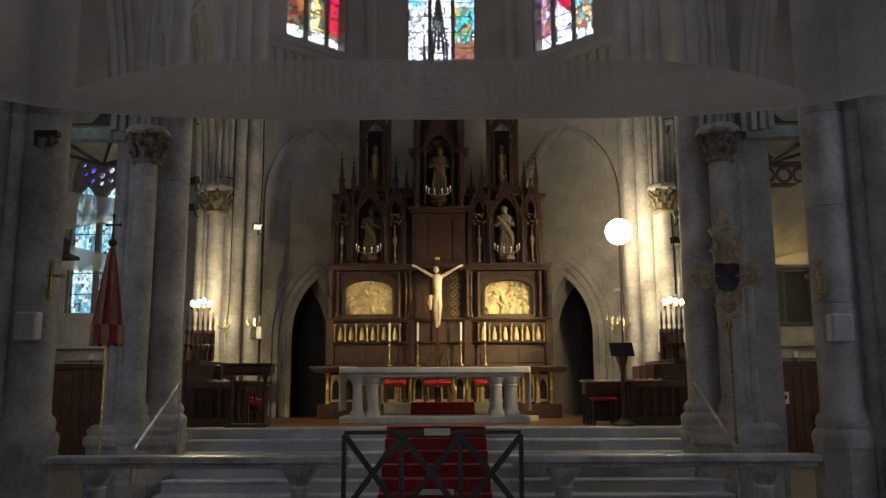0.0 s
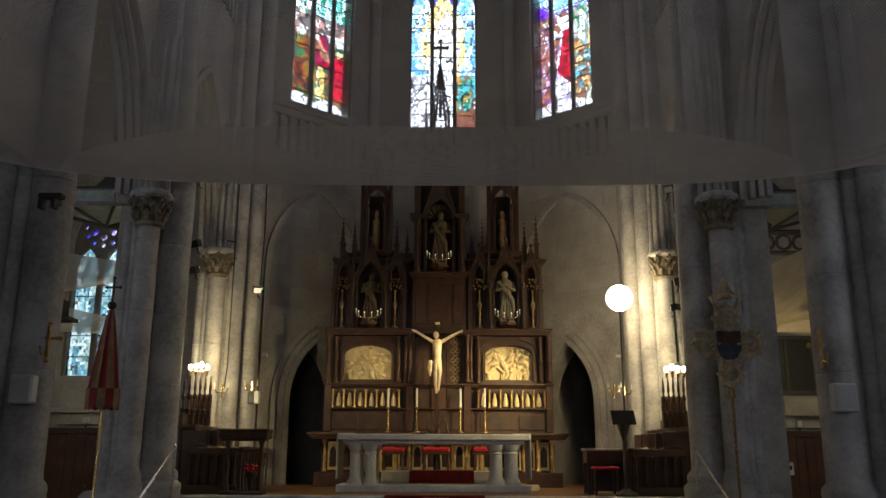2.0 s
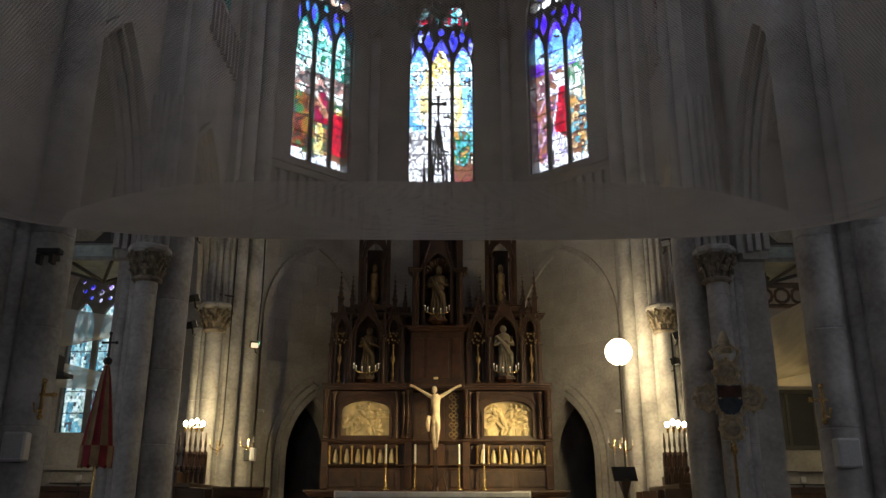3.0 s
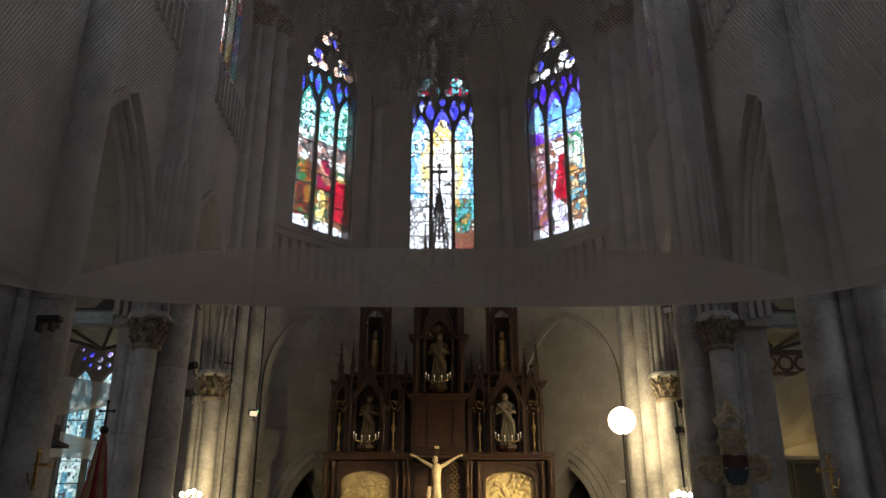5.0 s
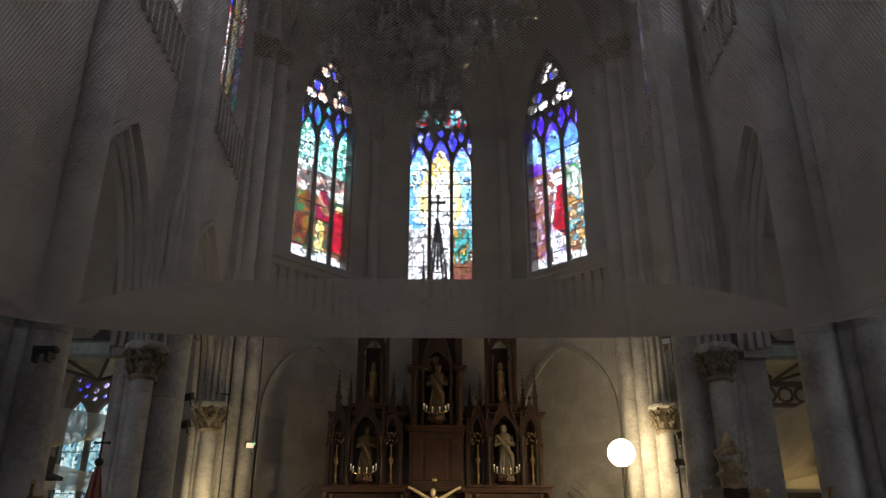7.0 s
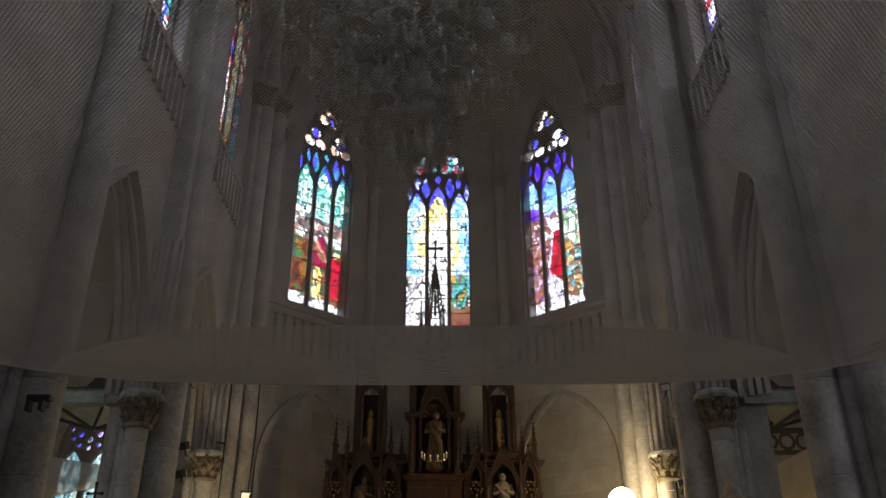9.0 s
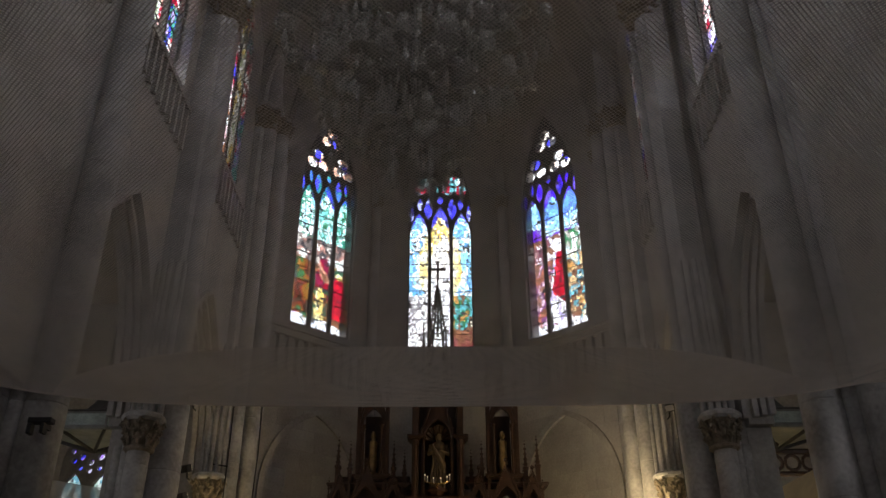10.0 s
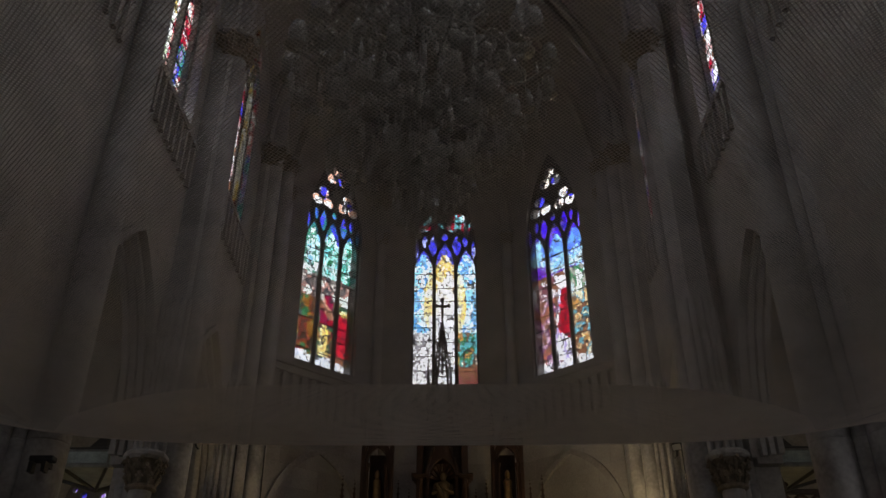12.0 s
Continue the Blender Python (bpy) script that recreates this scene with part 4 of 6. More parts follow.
# main tier: two reliefs in arched frames
rbox("main_back", -2.36, 2.36, 0.16, 0.5, 3.18, 4.3)
rng = random.Random(11)
for side, cx in ((-1, -1.56), (1, 1.54)):
    fr = wpart("relief_frame", plate(bmesh.new(), [(-0.76, 3.19), (0.76, 3.19), (0.76, 4.22), (-0.76, 4.22)], [pointed(1.04, 3.27, 3.8, 4.02, 6)], 0.14, tm(RX + cx, RY - 0.02)), OAK, ret)
    bm = bmesh.new()
    strip(bm, pointed(1.1, 3.24, 3.8, 4.06, 6), 0.05, -0.05, 0.02, tm(RX + cx, RY - 0.02))
    strip(bm, pointed(1.3, 3.7, 3.86, 4.18, 6), 0.04, -0.04, 0.02, tm(RX + cx, RY - 0.02))
    wpart("frame_moulding", bm, OAK, fr, smooth=True)
    bm = bmesh.new()
    box(bm, RX + cx - 0.53, RX + cx + 0.53, RY + 0.1, RY + 0.14, 3.26, 4.04)
    for k in range(15):
        a = rng.uniform(0, 3.14)
        x, z = cx + rng.uniform(-0.4, 0.4), rng.uniform(3.36, 3.82)
        d = Vector((math.cos(a), 0, math.sin(a))) * rng.uniform(0.08, 0.17)
        p = Vector((RX + x, RY + 0.08, z))
        tube(bm, [p - d, p + Vector((0, -0.03, 0.03)), p + d], [0.05, 0.065, 0.035], 7)
        ball(bm, p.x + d.x * 1.2, RY + 0.06, p.z + abs(d.z) * 1.2 + 0.05, 0.045, u=7, v=5)
    for k in range(9):
        x = cx + rng.uniform(-0.45, 0.45)
        tube(bm, [(RX + x, RY + 0.09, 3.28), (RX + x + rng.uniform(-0.06, 0.06), RY + 0.06, 3.42), (RX + x + rng.uniform(-0.1, 0.1), RY + 0.08, 3.56)], [0.05, 0.06, 0.03], 6)
    wpart("relief", bm, IVORY, ret, "pale gilded carved relief panel", smooth=True)
    for dx in (-0.84, -0.68, 0.68, 0.84):
        colonnette(cx + dx, -0.1, 3.2, 4.2, 0.035, OAK)
for x in (-2.4, -0.62, 0.62, 2.4):
    rbox("pilaster", x - 0.08, x + 0.08, -0.1, 0.3, 2.15, 4.3)
    colonnette(x, -0.14, 3.2, 4.22, 0.045)
moulded("main_cornice", -2.42, 2.42, -0.12, 0.45, 4.24, 0.14)
# openwork panels beside the crucifix
for side in (-1, 1):
    cx = side * 0.36
    rbox("tracery_back", cx - 0.2, cx + 0.2, 0.04, 0.16, 2.2, 4.2, OAK_DARK)
    for z in (3.3, 3.5, 3.7, 3.9, 4.1):
        bm = bmesh.new()
        for a in range(4):
            strip(bm, [(0.045 * math.cos(t) + 0.055 * math.cos(a * 1.5708), z + 0.045 * math.sin(t) + 0.055 * math.sin(a * 1.5708)) for t in [j * 0.7854 for j in range(8)]], 0.014, -0.02, 0.01, tm(RX + cx, RY + 0.04), True)
        wpart("quatrefoil", bm, OLD_GOLD if side > 0 else OAK, ret)
rbox("cross_back", -0.16, 0.16, -0.03, 0.2, 2.14, 4.22, OAK)

# upper tier: niches with statues, candle shafts, gables and pinnacles
rbox("upper_back", -2.3, 2.3, 0.28, 0.5, 4.38, 5.9, OAK_DARK)
for side, cx in ((-1, -1.56), (1, 1.5)):
    gable(cx, -0.02, 0.66, 4.4, 5.45, 5.9, 6.35, OAK_DARK)
    for dx in (-0.38, 0.38):
        pinnacle(cx + dx, 0.0, 4.38, 6.3, 0.05)
        colonnette(cx + dx * 0.95, -0.1, 4.38, 5.4, 0.03, OAK_DARK)
    for dx in (-0.6, 0.58):
        gable(cx + dx, 0.05, 0.34, 4.4, 5.6, 5.85, 6.2, OAK_DARK)
        pinnacle(cx + dx * 1.35, 0.02, 4.38, 6.1, 0.04)
        bm = bmesh.new()
        lathe(bm, [(0.07, 0), (0.03, 0.05), (0.014, 0.12), (0.035, 0.18), (0.014, 0.24), (0.016, 0.4), (0.045, 0.47), (0.05, 0.54), (0.02, 0.6), (0.014, 0.7), (0.012, 0.8), (0.03, 0.84)], RX + cx + dx, RY - 0.08, 4.4, 10)
        ca = wpart("candle_shaft", bm, OLD_GOLD, ret, "gilded candle branch", smooth=True)
        for a in range(6):
            t = a * math.pi / 3 + 0.3
            for rr, zz in ((0.13, 5.32), (0.08, 5.47)):
                bm = bmesh.new()
                ball(bm, RX + cx + dx + rr * math.cos(t), RY - 0.1 + 0.4 * rr * math.sin(t), zz + 0.04 * math.sin(t * 2), 0.024, u=6, v=5)
                wpart("gilded_bloom", bm, OLD_GOLD, ca, smooth=True)
moulded("upper_cornice", -2.35, -0.66, 0.1, 0.5, 5.9, 0.1, OAK_DARK)
moulded("upper_cornice", 0.66, 2.35, 0.1, 0.5, 5.9, 0.1, OAK_DARK)

# the middle tower with its niche and spire
rbox("tower_base", -0.6, 0.6, 0.02, 0.5, 4.38, 5.55, OAK_DARK)
for cx, w in ((-0.42, 0.22), (0, 0.5), (0.42, 0.22)):
    rbox("tower_panel", cx - w / 2, cx + w / 2, 0.0, 0.03, 4.5, 5.4, OAK, 0.01)
moulded("tower_cornice", -0.62, 0.62, -0.06, 0.5, 5.55, 0.12)
rbox("niche_back", -0.5, 0.5, 0.34, 0.5, 5.67, 8.1, OAK_DARK)
gable(0, 0.0, 0.72, 5.67, 6.95, 7.4, 8.2, OAK_DARK)
for k in range(9):
    a = math.pi * (k + 0.5) / 9
    wpart("shell_rib", tube(bmesh.new(), [(RX + 0.05 * math.cos(a), RY + 0.28, 6.95 + 0.05 * math.sin(a)), (RX + 0.29 * math.cos(a), RY + 0.12, 6.95 + 0.36 * math.sin(a))], [0.02, 0.05], 6), OAK, ret)
for s in (-1, 1):
    rbox("niche_pier", s * 0.5 - 0.075, s * 0.5 + 0.075, -0.04, 0.34, 5.67, 7.9, OAK_DARK)
    colonnette(s * 0.5, -0.09, 5.67, 6.9, 0.035, OAK_DARK)
    moulded("niche_capital", s * 0.5 - 0.1, s * 0.5 + 0.1, -0.08, 0.34, 6.9, 0.12, OAK_DARK)
    # slender open tower with a small figure over each side niche
    tx = s * 1.46
    gable(tx, 0.12, 0.56, 6.2, 7.35, 7.7, 8.5, OAK_DARK)
    rbox("tower_board", tx - 0.2, tx + 0.2, 0.42, 0.46, 5.98, 7.6, OAK_DARK)
    for dx in (-0.32, 0.32):
        rbox("tower_post", tx + dx - 0.045, tx + dx + 0.045, 0.1, 0.3, 5.98, 8.1, OAK_DARK)
        colonnette(tx + dx * 0.62, 0.06, 6.2, 7.3, 0.022, OAK_DARK)
        pinnacle(tx + dx, 0.2, 7.6, 9.0, 0.05)
    moulded("tower_floor", tx - 0.34, tx + 0.34, 0.08, 0.46, 6.06, 0.12, OAK_DARK)
    bm = bmesh.new()
    lathe(bm, [(0.1, 6.2), (0.1, 6.28), (0.07, 6.3), (0.11, 6.45), (0.085, 6.75), (0.1, 6.95), (0.04, 7.02), (0.06, 7.08), (0.05, 7.16), (0.02, 7.2)], RX + tx, RY + 0.28, 0, 10)
    wpart("small_figure", bm, OLD_GOLD, ret, smooth=True)
    for dx, z1, r in ((0.74, 6.75, 0.04), (0.98, 6.95, 0.045), (1.95, 6.95, 0.045), (2.22, 7.05, 0.05)):
        pinnacle(s * dx, 0.2, 5.67, z1, r)
    for x0, x1 in ((0.62, 1.1), (1.84, 2.26)):
        xa, xb = sorted((s * x0, s * x1))
        rbox("crest", xa, xb, 0.24, 0.3, 5.98, 6.18, OAK_DARK)
bm = bmesh.new()
for k in range(4):
    a = k * math.pi / 2 + math.pi / 4
    tube(bm, [(RX + 0.23 * math.cos(a), RY + 0.2 + 0.23 * math.sin(a), 8.1), (RX + 0.17 * math.cos(a), RY + 0.2 + 0.17 * math.sin(a), 9.6)], 0.026, 5)
lathe(bm, [(0.42, 8.1), (0.42, 8.2), (0.3, 8.22), (0.3, 8.3)], RX, RY + 0.2, 0, 8)
wpart("lantern", bm, OAK_DARK, ret)
bm = bmesh.new()
lathe(bm, [(0.03, 9.5), (0.025, 10.1), (0.03, 10.75), (0.045, 10.8), (0.018, 10.86), (0.015, 11.1)], RX, RY + 0.2, 0, 8)
for k in range(6):
    d = Vector((math.cos(k * math.pi / 3), math.sin(k * math.pi / 3), 0))
    foot, top = Vector((RX, RY + 0.2, 9.5)) + d * 0.2, Vector((RX, RY + 0.2, 10.8)) + d * 0.02
    tube(bm, [foot, top], 0.02, 5)
    for j in range(1, 7):
        ball(bm, *(foot.lerp(top, j / 7) + d * 0.025), 0.026, u=5, v=4)
for j in range(8):
    rr, zz = 0.2 - j * 0.021, 9.5 + j * 0.15
    tube(bm, [(RX + rr * math.cos(k * math.pi / 3), RY + 0.2 + rr * math.sin(k * math.pi / 3), zz) for k in range(7)], 0.016, 5)
wpart("spire", bm, OAK_DARK, ret)
for s in (-1, 1):
    pinnacle(s * 0.34, 0.2, 8.3, 10.1, 0.034)
    pinnacle(s * 0.2, 0.0, 8.1, 9.9, 0.04)
bm = bmesh.new()
for dx, dz, sx, sz in ((0, 0.25, 0.03, 0.25), (0, 0.32, 0.14, 0.03)):
    box(bm, RX - sx, RX + sx, RY + 0.18, RY + 0.22, 11.0 + dz - sz, 11.0 + dz + sz)
for dx, dz in ((-0.16, 0.32), (0.16, 0.32), (0, 0.5)):
    ball(bm, RX + dx, RY + 0.2, 11.0 + dz, 0.055, u=6, v=5)
wpart("finial_cross", bm, OAK_DARK, ret)


# statues in the niches: one plain mesh each
def draped(name, x, y, z0, h, m, label, lean=0.0):
    """A standing draped shape with vertical folds, a head and folded arms."""
    bm = bmesh.new()
    seg, rows = 20, 12
    prof = ((0, 0.17), (0.05, 0.165), (0.2, 0.14), (0.4, 0.125), (0.55, 0.12), (0.66, 0.135), (0.76, 0.145), (0.82, 0.11), (0.85, 0.05), (0.87, 0.05), (0.9, 0.068), (0.95, 0.07), (0.99, 0.035))
    rings = []
    for s, r in prof:
        f = 0.012 * max(0, 1 - s / 0.7)
        rings.append([bm.verts.new((x + lean * s + h * (r * 1.0 + f * math.sin(k * 2.5)) * math.cos(2 * math.pi * k / seg) * 0.9, y + h * (r + f * math.cos(k * 3.1)) * 0.75 * math.sin(2 * math.pi * k / seg), z0 + h * s)) for k in range(seg)])
    for a, b in zip(rings, rings[1:]):
        for k in range(seg):
            bm.faces.new((a[k], a[(k + 1) % seg], b[(k + 1) % seg], b[k]))
    bm.faces.new(rings[0][::-1]), bm.faces.new(rings[-1])
    for s in (-1, 1):
        tube(bm, [(x + s * 0.13 * h + lean * 0.8, y, z0 + 0.77 * h), (x + s * 0.16 * h + lean * 0.6, y - 0.06 * h, z0 + 0.62 * h), (x + s * 0.03 * h + lean * 0.6, y - 0.13 * h, z0 + 0.66 * h)], [0.045 * h, 0.045 * h, 0.025 * h], 8)
    # mantle falling from one shoulder across the body, and a raised hem
    tube(bm, [(x - 0.13 * h + lean, y - 0.05 * h, z0 + 0.78 * h), (x - 0.02 * h, y - 0.125 * h, z0 + 0.6 * h), (x + 0.1 * h, y - 0.11 * h, z0 + 0.42 * h), (x + 0.13 * h, y - 0.08 * h, z0 + 0.2 * h)], [0.03 * h, 0.045 * h, 0.05 * h, 0.03 * h], 8)
    for k in range(5):
        xx = x + (k - 2) * 0.055 * h
        tube(bm, [(xx * 1.0, y - 0.1 * h, z0 + 0.02 * h), (xx + 0.01 * h, y - 0.105 * h, z0 + 0.25 * h), (x + (k - 2) * 0.03 * h, y - 0.09 * h, z0 + 0.52 * h)], [0.026 * h, 0.022 * h, 0.01 * h], 6)
    return tagged(mesh(name, bm, m, None, "", True), label, "statue")


for name, x, z0, h, m, label in (("saint_statue", -1.65, 4.55, 1.12, STATUE, "painted robed figure standing in a carved niche"), ("saint_statue", 1.42, 4.55, 1.18, mat("pale_statue_paint", (0.2, 0.17, 0.125), 0.6, vary=0.25, scale=6, fine=40), "pale robed figure standing in a carved niche"), ("crowned_statue", -0.1, 5.86, 1.25, STATUE, "gilded robed figure under the middle canopy")):
    draped(name, x, RY + 0.12, z0, h, m, label, 0.04 if x < 0 else -0.03)
    br = thing("statue_bracket", (x, RY + 0.1, z0 - 0.17), "small carved oak bracket under a statue", "bracket", "statue brackets")
    bm = bmesh.new()
    lathe(bm, [(0.12, 0), (0.2, 0.08), (0.24, 0.1), (0.24, 0.165)], 0, 0, 0, 8)
    part("console", bm, OAK, br)
    rg = thing("candle_ring", (x, RY - 0.16, z0), "half-round brass branch of small electric candles", "candelabra", "candle branches of the retable")
    bm = bmesh.new()
    tube(bm, [(0.27 * math.sin(a), -0.1 * math.cos(a), 0.04 + 0.1 * (1 - math.cos(a))) for a in [-1.5 + 0.25 * k for k in range(13)]], 0.014, 6)
    tube(bm, [(0, -0.08, 0.05), (0, 0.1, -0.06), (0, 0.25, -0.05)], 0.018, 6)
    part("branch", bm, BRASS, rg)
    for k in range(6):
        a = -1.5 + 0.6 * k
        cx, cy, cz = 0.27 * math.sin(a), -0.1 * math.cos(a), 0.05 + 0.1 * (1 - math.cos(a))
        bm = bmesh.new()
        lathe(bm, [(0.012, 0), (0.012, 0.09)], cx, cy, cz, 7)
        cd = part("candle", bm, CREAM, rg)
        bm = bmesh.new()
        ball(bm, cx, cy, cz + 0.105, 0.014, sz=1.5, u=6, v=5)
        part("flame_bulb", bm, FLAME, cd)

# crucifix in front of the retable
cx, cy = -0.12, RY - 0.55
cross = thing("crucifix_stand", (cx, cy, FLOOR_Z), "dark wooden cross on a slender tall foot", "cross")
wpart("upright", boxes((cx - 0.045, cx + 0.045, cy, cy + 0.05, 2.2, 4.5), bevel=0.01), OAK_DARK, cross)
wpart("crossbar", boxes((cx - 0.62, cx + 0.62, cy - 0.002, cy + 0.048, 4.2, 4.28), bevel=0.01), OAK_DARK, cross)
wpart("title_board", boxes((cx - 0.05, cx + 0.05, cy - 0.02, cy, 4.4, 4.45)), IVORY, cross)
bm = bmesh.new()
lathe(bm, [(0.34, FLOOR_Z), (0.34, 1.12), (0.22, 1.2), (0.07, 1.35), (0.05, 1.8), (0.09, 2.0), (0.06, 2.2)], cx, cy + 0.02, 0, 10)
for s in (-1, 1):
    tube(bm, [(cx, cy + 0.02, 2.2), (cx + s * 0.15, cy + 0.02, 2.42), (cx + s * 0.22, cy + 0.02, 2.2), (cx + s * 0.3, cy + 0.02, 1.5)], 0.02, 6)
wpart("foot", bm, OAK_DARK, cross)
bm = bmesh.new()
by = cy - 0.07
tube(bm, [(cx + 0.02, by, 2.98), (cx + 0.03, by - 0.02, 3.15), (cx + 0.05, by - 0.06, 3.4), (cx + 0.02, by - 0.02, 3.62)], [0.03, 0.04, 0.052, 0.07], 10)
tube(bm, [(cx - 0.01, by, 2.93), (cx - 0.03, by - 0.02, 3.15), (cx - 0.04, by - 0.05, 3.4), (cx, by - 0.02, 3.62)], [0.028, 0.038, 0.05, 0.07], 10)
tube(bm, [(cx, by, 3.55), (cx + 0.01, by - 0.01, 3.68), (cx, by - 0.01, 3.85), (cx, by - 0.01, 4.0), (cx, by - 0.01, 4.08)], [0.095, 0.075, 0.09, 0.105, 0.055], 12)
for s in (-1, 1):
    tube(bm, [(cx + s * 0.09, by, 4.02), (cx + s * 0.28, by - 0.01, 4.13), (cx + s * 0.46, by + 0.02, 4.24), (cx + s * 0.54, by + 0.04, 4.27)], [0.042, 0.034, 0.026, 0.03], 8)
ball(bm, cx - 0.03, by - 0.05, 4.16, 0.072, 0.85, 0.95, 1.1)
tube(bm, [(cx - 0.14, by, 3.62), (cx - 0.16, by - 0.03, 3.45), (cx - 0.15, by, 3.3)], [0.04, 0.05, 0.02], 7)
tagged(mesh("corpus_carving", bm, CORPUS, None, "", True), "pale carved wooden figure hanging on the cross", "statue")

# ---- altar ----
ax0, ax1, ay = -1.86, 1.55, 16.0
alt = thing("altar", ((ax0 + ax1) / 2, ay, FLOOR_Z), "grey marble altar table on four short columns", "altar")
wpart("base_slab", boxes((ax0 - 0.04, ax1 + 0.04, ay - 0.55, ay + 0.55, FLOOR_Z, 1.15), bevel=0.012), MARBLE, alt)
wpart("table_top", boxes((ax0 - 0.03, ax1 + 0.03, ay - 0.56, ay + 0.56, 1.93, 2.04), bevel=0.015), MARBLE, alt)
wpart("top_moulding", boxes((ax0 + 0.06, ax1 - 0.06, ay - 0.48, ay + 0.48, 1.86, 1.928), bevel=0.015), MARBLE, alt)
for x in (ax0 + 0.28, ax0 + 0.56, ax1 - 0.56, ax1 - 0.28):
    for y in (ay - 0.36, ay + 0.36):
        bm = bmesh.new()
        lathe(bm, [(0.15, 1.15), (0.15, 1.2), (0.12, 1.24), (0.1, 1.28), (0.095, 1.68), (0.115, 1.7), (0.1, 1.73), (0.15, 1.8), (0.16, 1.86)], x, y, 0, 12)
        wpart("leg", bm, MARBLE, alt, smooth=True)
for x0, x1 in ((ax0 - 0.05, ax0 - 0.035), (ax1 + 0.035, ax1 + 0.05)):
    cl = thing("altar_cloth", ((x0 + x1) / 2, ay, 1.25), "white linen altar cloth hanging over the table's end", "cloth", "altar cloths")
    bm = boxes((x0, x1, ay - 0.52, ay + 0.52, 1.25, 2.05))
    xt = (x0, x0 + 0.3) if x0 < 0 else (x1 - 0.3, x1)
    box(bm, *xt, ay - 0.52, ay + 0.52, 2.043, 2.053)
    wpart("fall", bm, CLOTH, cl)
# white steps behind with their carpet
pl = tagged(new("altar_platform"), "two cream stone steps with a red carpet behind the altar", "steps", "", "structure")
part("step", boxes((-1.3, 1.2, 16.75, 18.1, FLOOR_Z, 1.19), bevel=0.01), CREAM, pl)
part("step", boxes((-1.2, 1.1, 16.98, 18.1, 1.19, 1.36), bevel=0.01), CREAM, pl)
part("carpet", boxes((-0.65, 0.62, 16.738, 16.75, FLOOR_Z + 0.003, 1.2), (-0.65, 0.62, 16.738, 16.98, 1.192, 1.203), (-0.65, 0.62, 16.968, 16.98, 1.2, 1.372), (-0.65, 0.62, 16.968, 17.95, 1.362, 1.373)), RED, pl, "red carpet")
part("side_step", boxes((1.0, 1.86, 16.6, 16.9, FLOOR_Z, 1.12), bevel=0.01), CREAM, pl)


def celebrant_chair(x, y, w, h):
    ch = thing("chair", (x, y, 1.37), "dark wooden chair with a red velvet seat", "chair", "chairs behind the altar")
    part("seat", boxes((-w / 2, w / 2, -0.24, 0.24, 0.36, 0.46), bevel=0.025), VELVET, ch, "red velvet seat")
    part("rail", boxes((-w / 2, w / 2, -0.24, 0.24, 0.31, 0.36)), OAK_DARK, ch)
    part("backrest", boxes((-w / 2, w / 2, 0.2, 0.25, 0.5, h), bevel=0.015), OAK_DARK, ch)
    for sx in (-1, 1):
        for sy in (-1, 1):
            bm = bmesh.new()
            lathe(bm, [(0.022, 0), (0.03, 0.1), (0.02, 0.2), (0.03, 0.31)], sx * (w / 2 - 0.035), sy * 0.2, 0, 7)
            part("leg", bm, OAK_DARK, ch, smooth=True)
    return ch


celebrant_chair(-1.0, 17.5, 0.45, 0.62)
celebrant_chair(-0.13, 17.6, 0.56, 0.66)
celebrant_chair(0.85 - 0.02, 17.5, 0.42, 0.62)

for x in (-1.16, -0.55, 0.38, 0.9):
    cs = thing("candlestick", (x, 17.85, 2.07), "tall brass candlestick with a white candle", "candlestick", "candlesticks of the altar")
    bm = bmesh.new()
    cs.location = (x, 18.12, 2.13)
    lathe(bm, [(0.09, 0), (0.08, 0.03), (0.03, 0.06), (0.02, 0.12), (0.035, 0.18), (0.018, 0.22), (0.016, 0.4), (0.03, 0.44), (0.015, 0.48), (0.05, 0.52), (0.05, 0.54)], 0, 0, 0, 10)
    part("stem", bm, BRASS, cs, smooth=True)
    bm = bmesh.new()
    lathe(bm, [(0.022, 0.54), (0.022, 0.92), (0.01, 0.94)], 0, 0, 0, 8)
    part("candle", bm, CLOTH, cs, "white wax candle")

# ---- communion rail and gate ----
RAILY = 9.55
for x0, x1, posts in ((-4.42, -1.02, (-3.85, -1.6)), (0.72, 4.15, (1.32, 3.55))):
    rl = thing("communion_rail", ((x0 + x1) / 2, RAILY, 0), "pale marble communion rail on small columns", "rail", "communion rails", "structure")
    bm = boxes((x0, x1, RAILY - 0.17, RAILY + 0.17, 0.84, 0.92), bevel=0.015)
    wpart("top_slab", bm, RAILSTONE, rl)
    wpart("under_slab", boxes((x0 + 0.05, x1 - 0.05, RAILY - 0.12, RAILY + 0.12, 0.79, 0.838), bevel=0.01), RAILSTONE, rl)
    wpart("plinth", boxes((x0, x1, RAILY - 0.17, RAILY + 0.17, 0, 0.15), bevel=0.01), RAILSTONE, rl)
    for x in posts:
        bm = bmesh.new()
        lathe(bm, [(0.17, 0.15), (0.17, 0.2), (0.12, 0.25), (0.1, 0.3), (0.095, 0.55), (0.11, 0.57), (0.1, 0.6), (0.15, 0.68), (0.19, 0.74), (0.19, 0.79)], x, RAILY, 0, 12)
        wpart("post", bm, RAILSTONE, rl, smooth=True)
gy = 9.3
BAR = mat("worn_dark_metal", (0.035, 0.032, 0.03), 0.4, 0.4, 0.4, 5, 40, 0.1)
gate = thing("barrier", (-0.12, gy, 0), "dark crossed-bar barrier closing the middle of the rail", "barrier")
gx0, gx1 = -1.08, 0.84
zt = 1.2
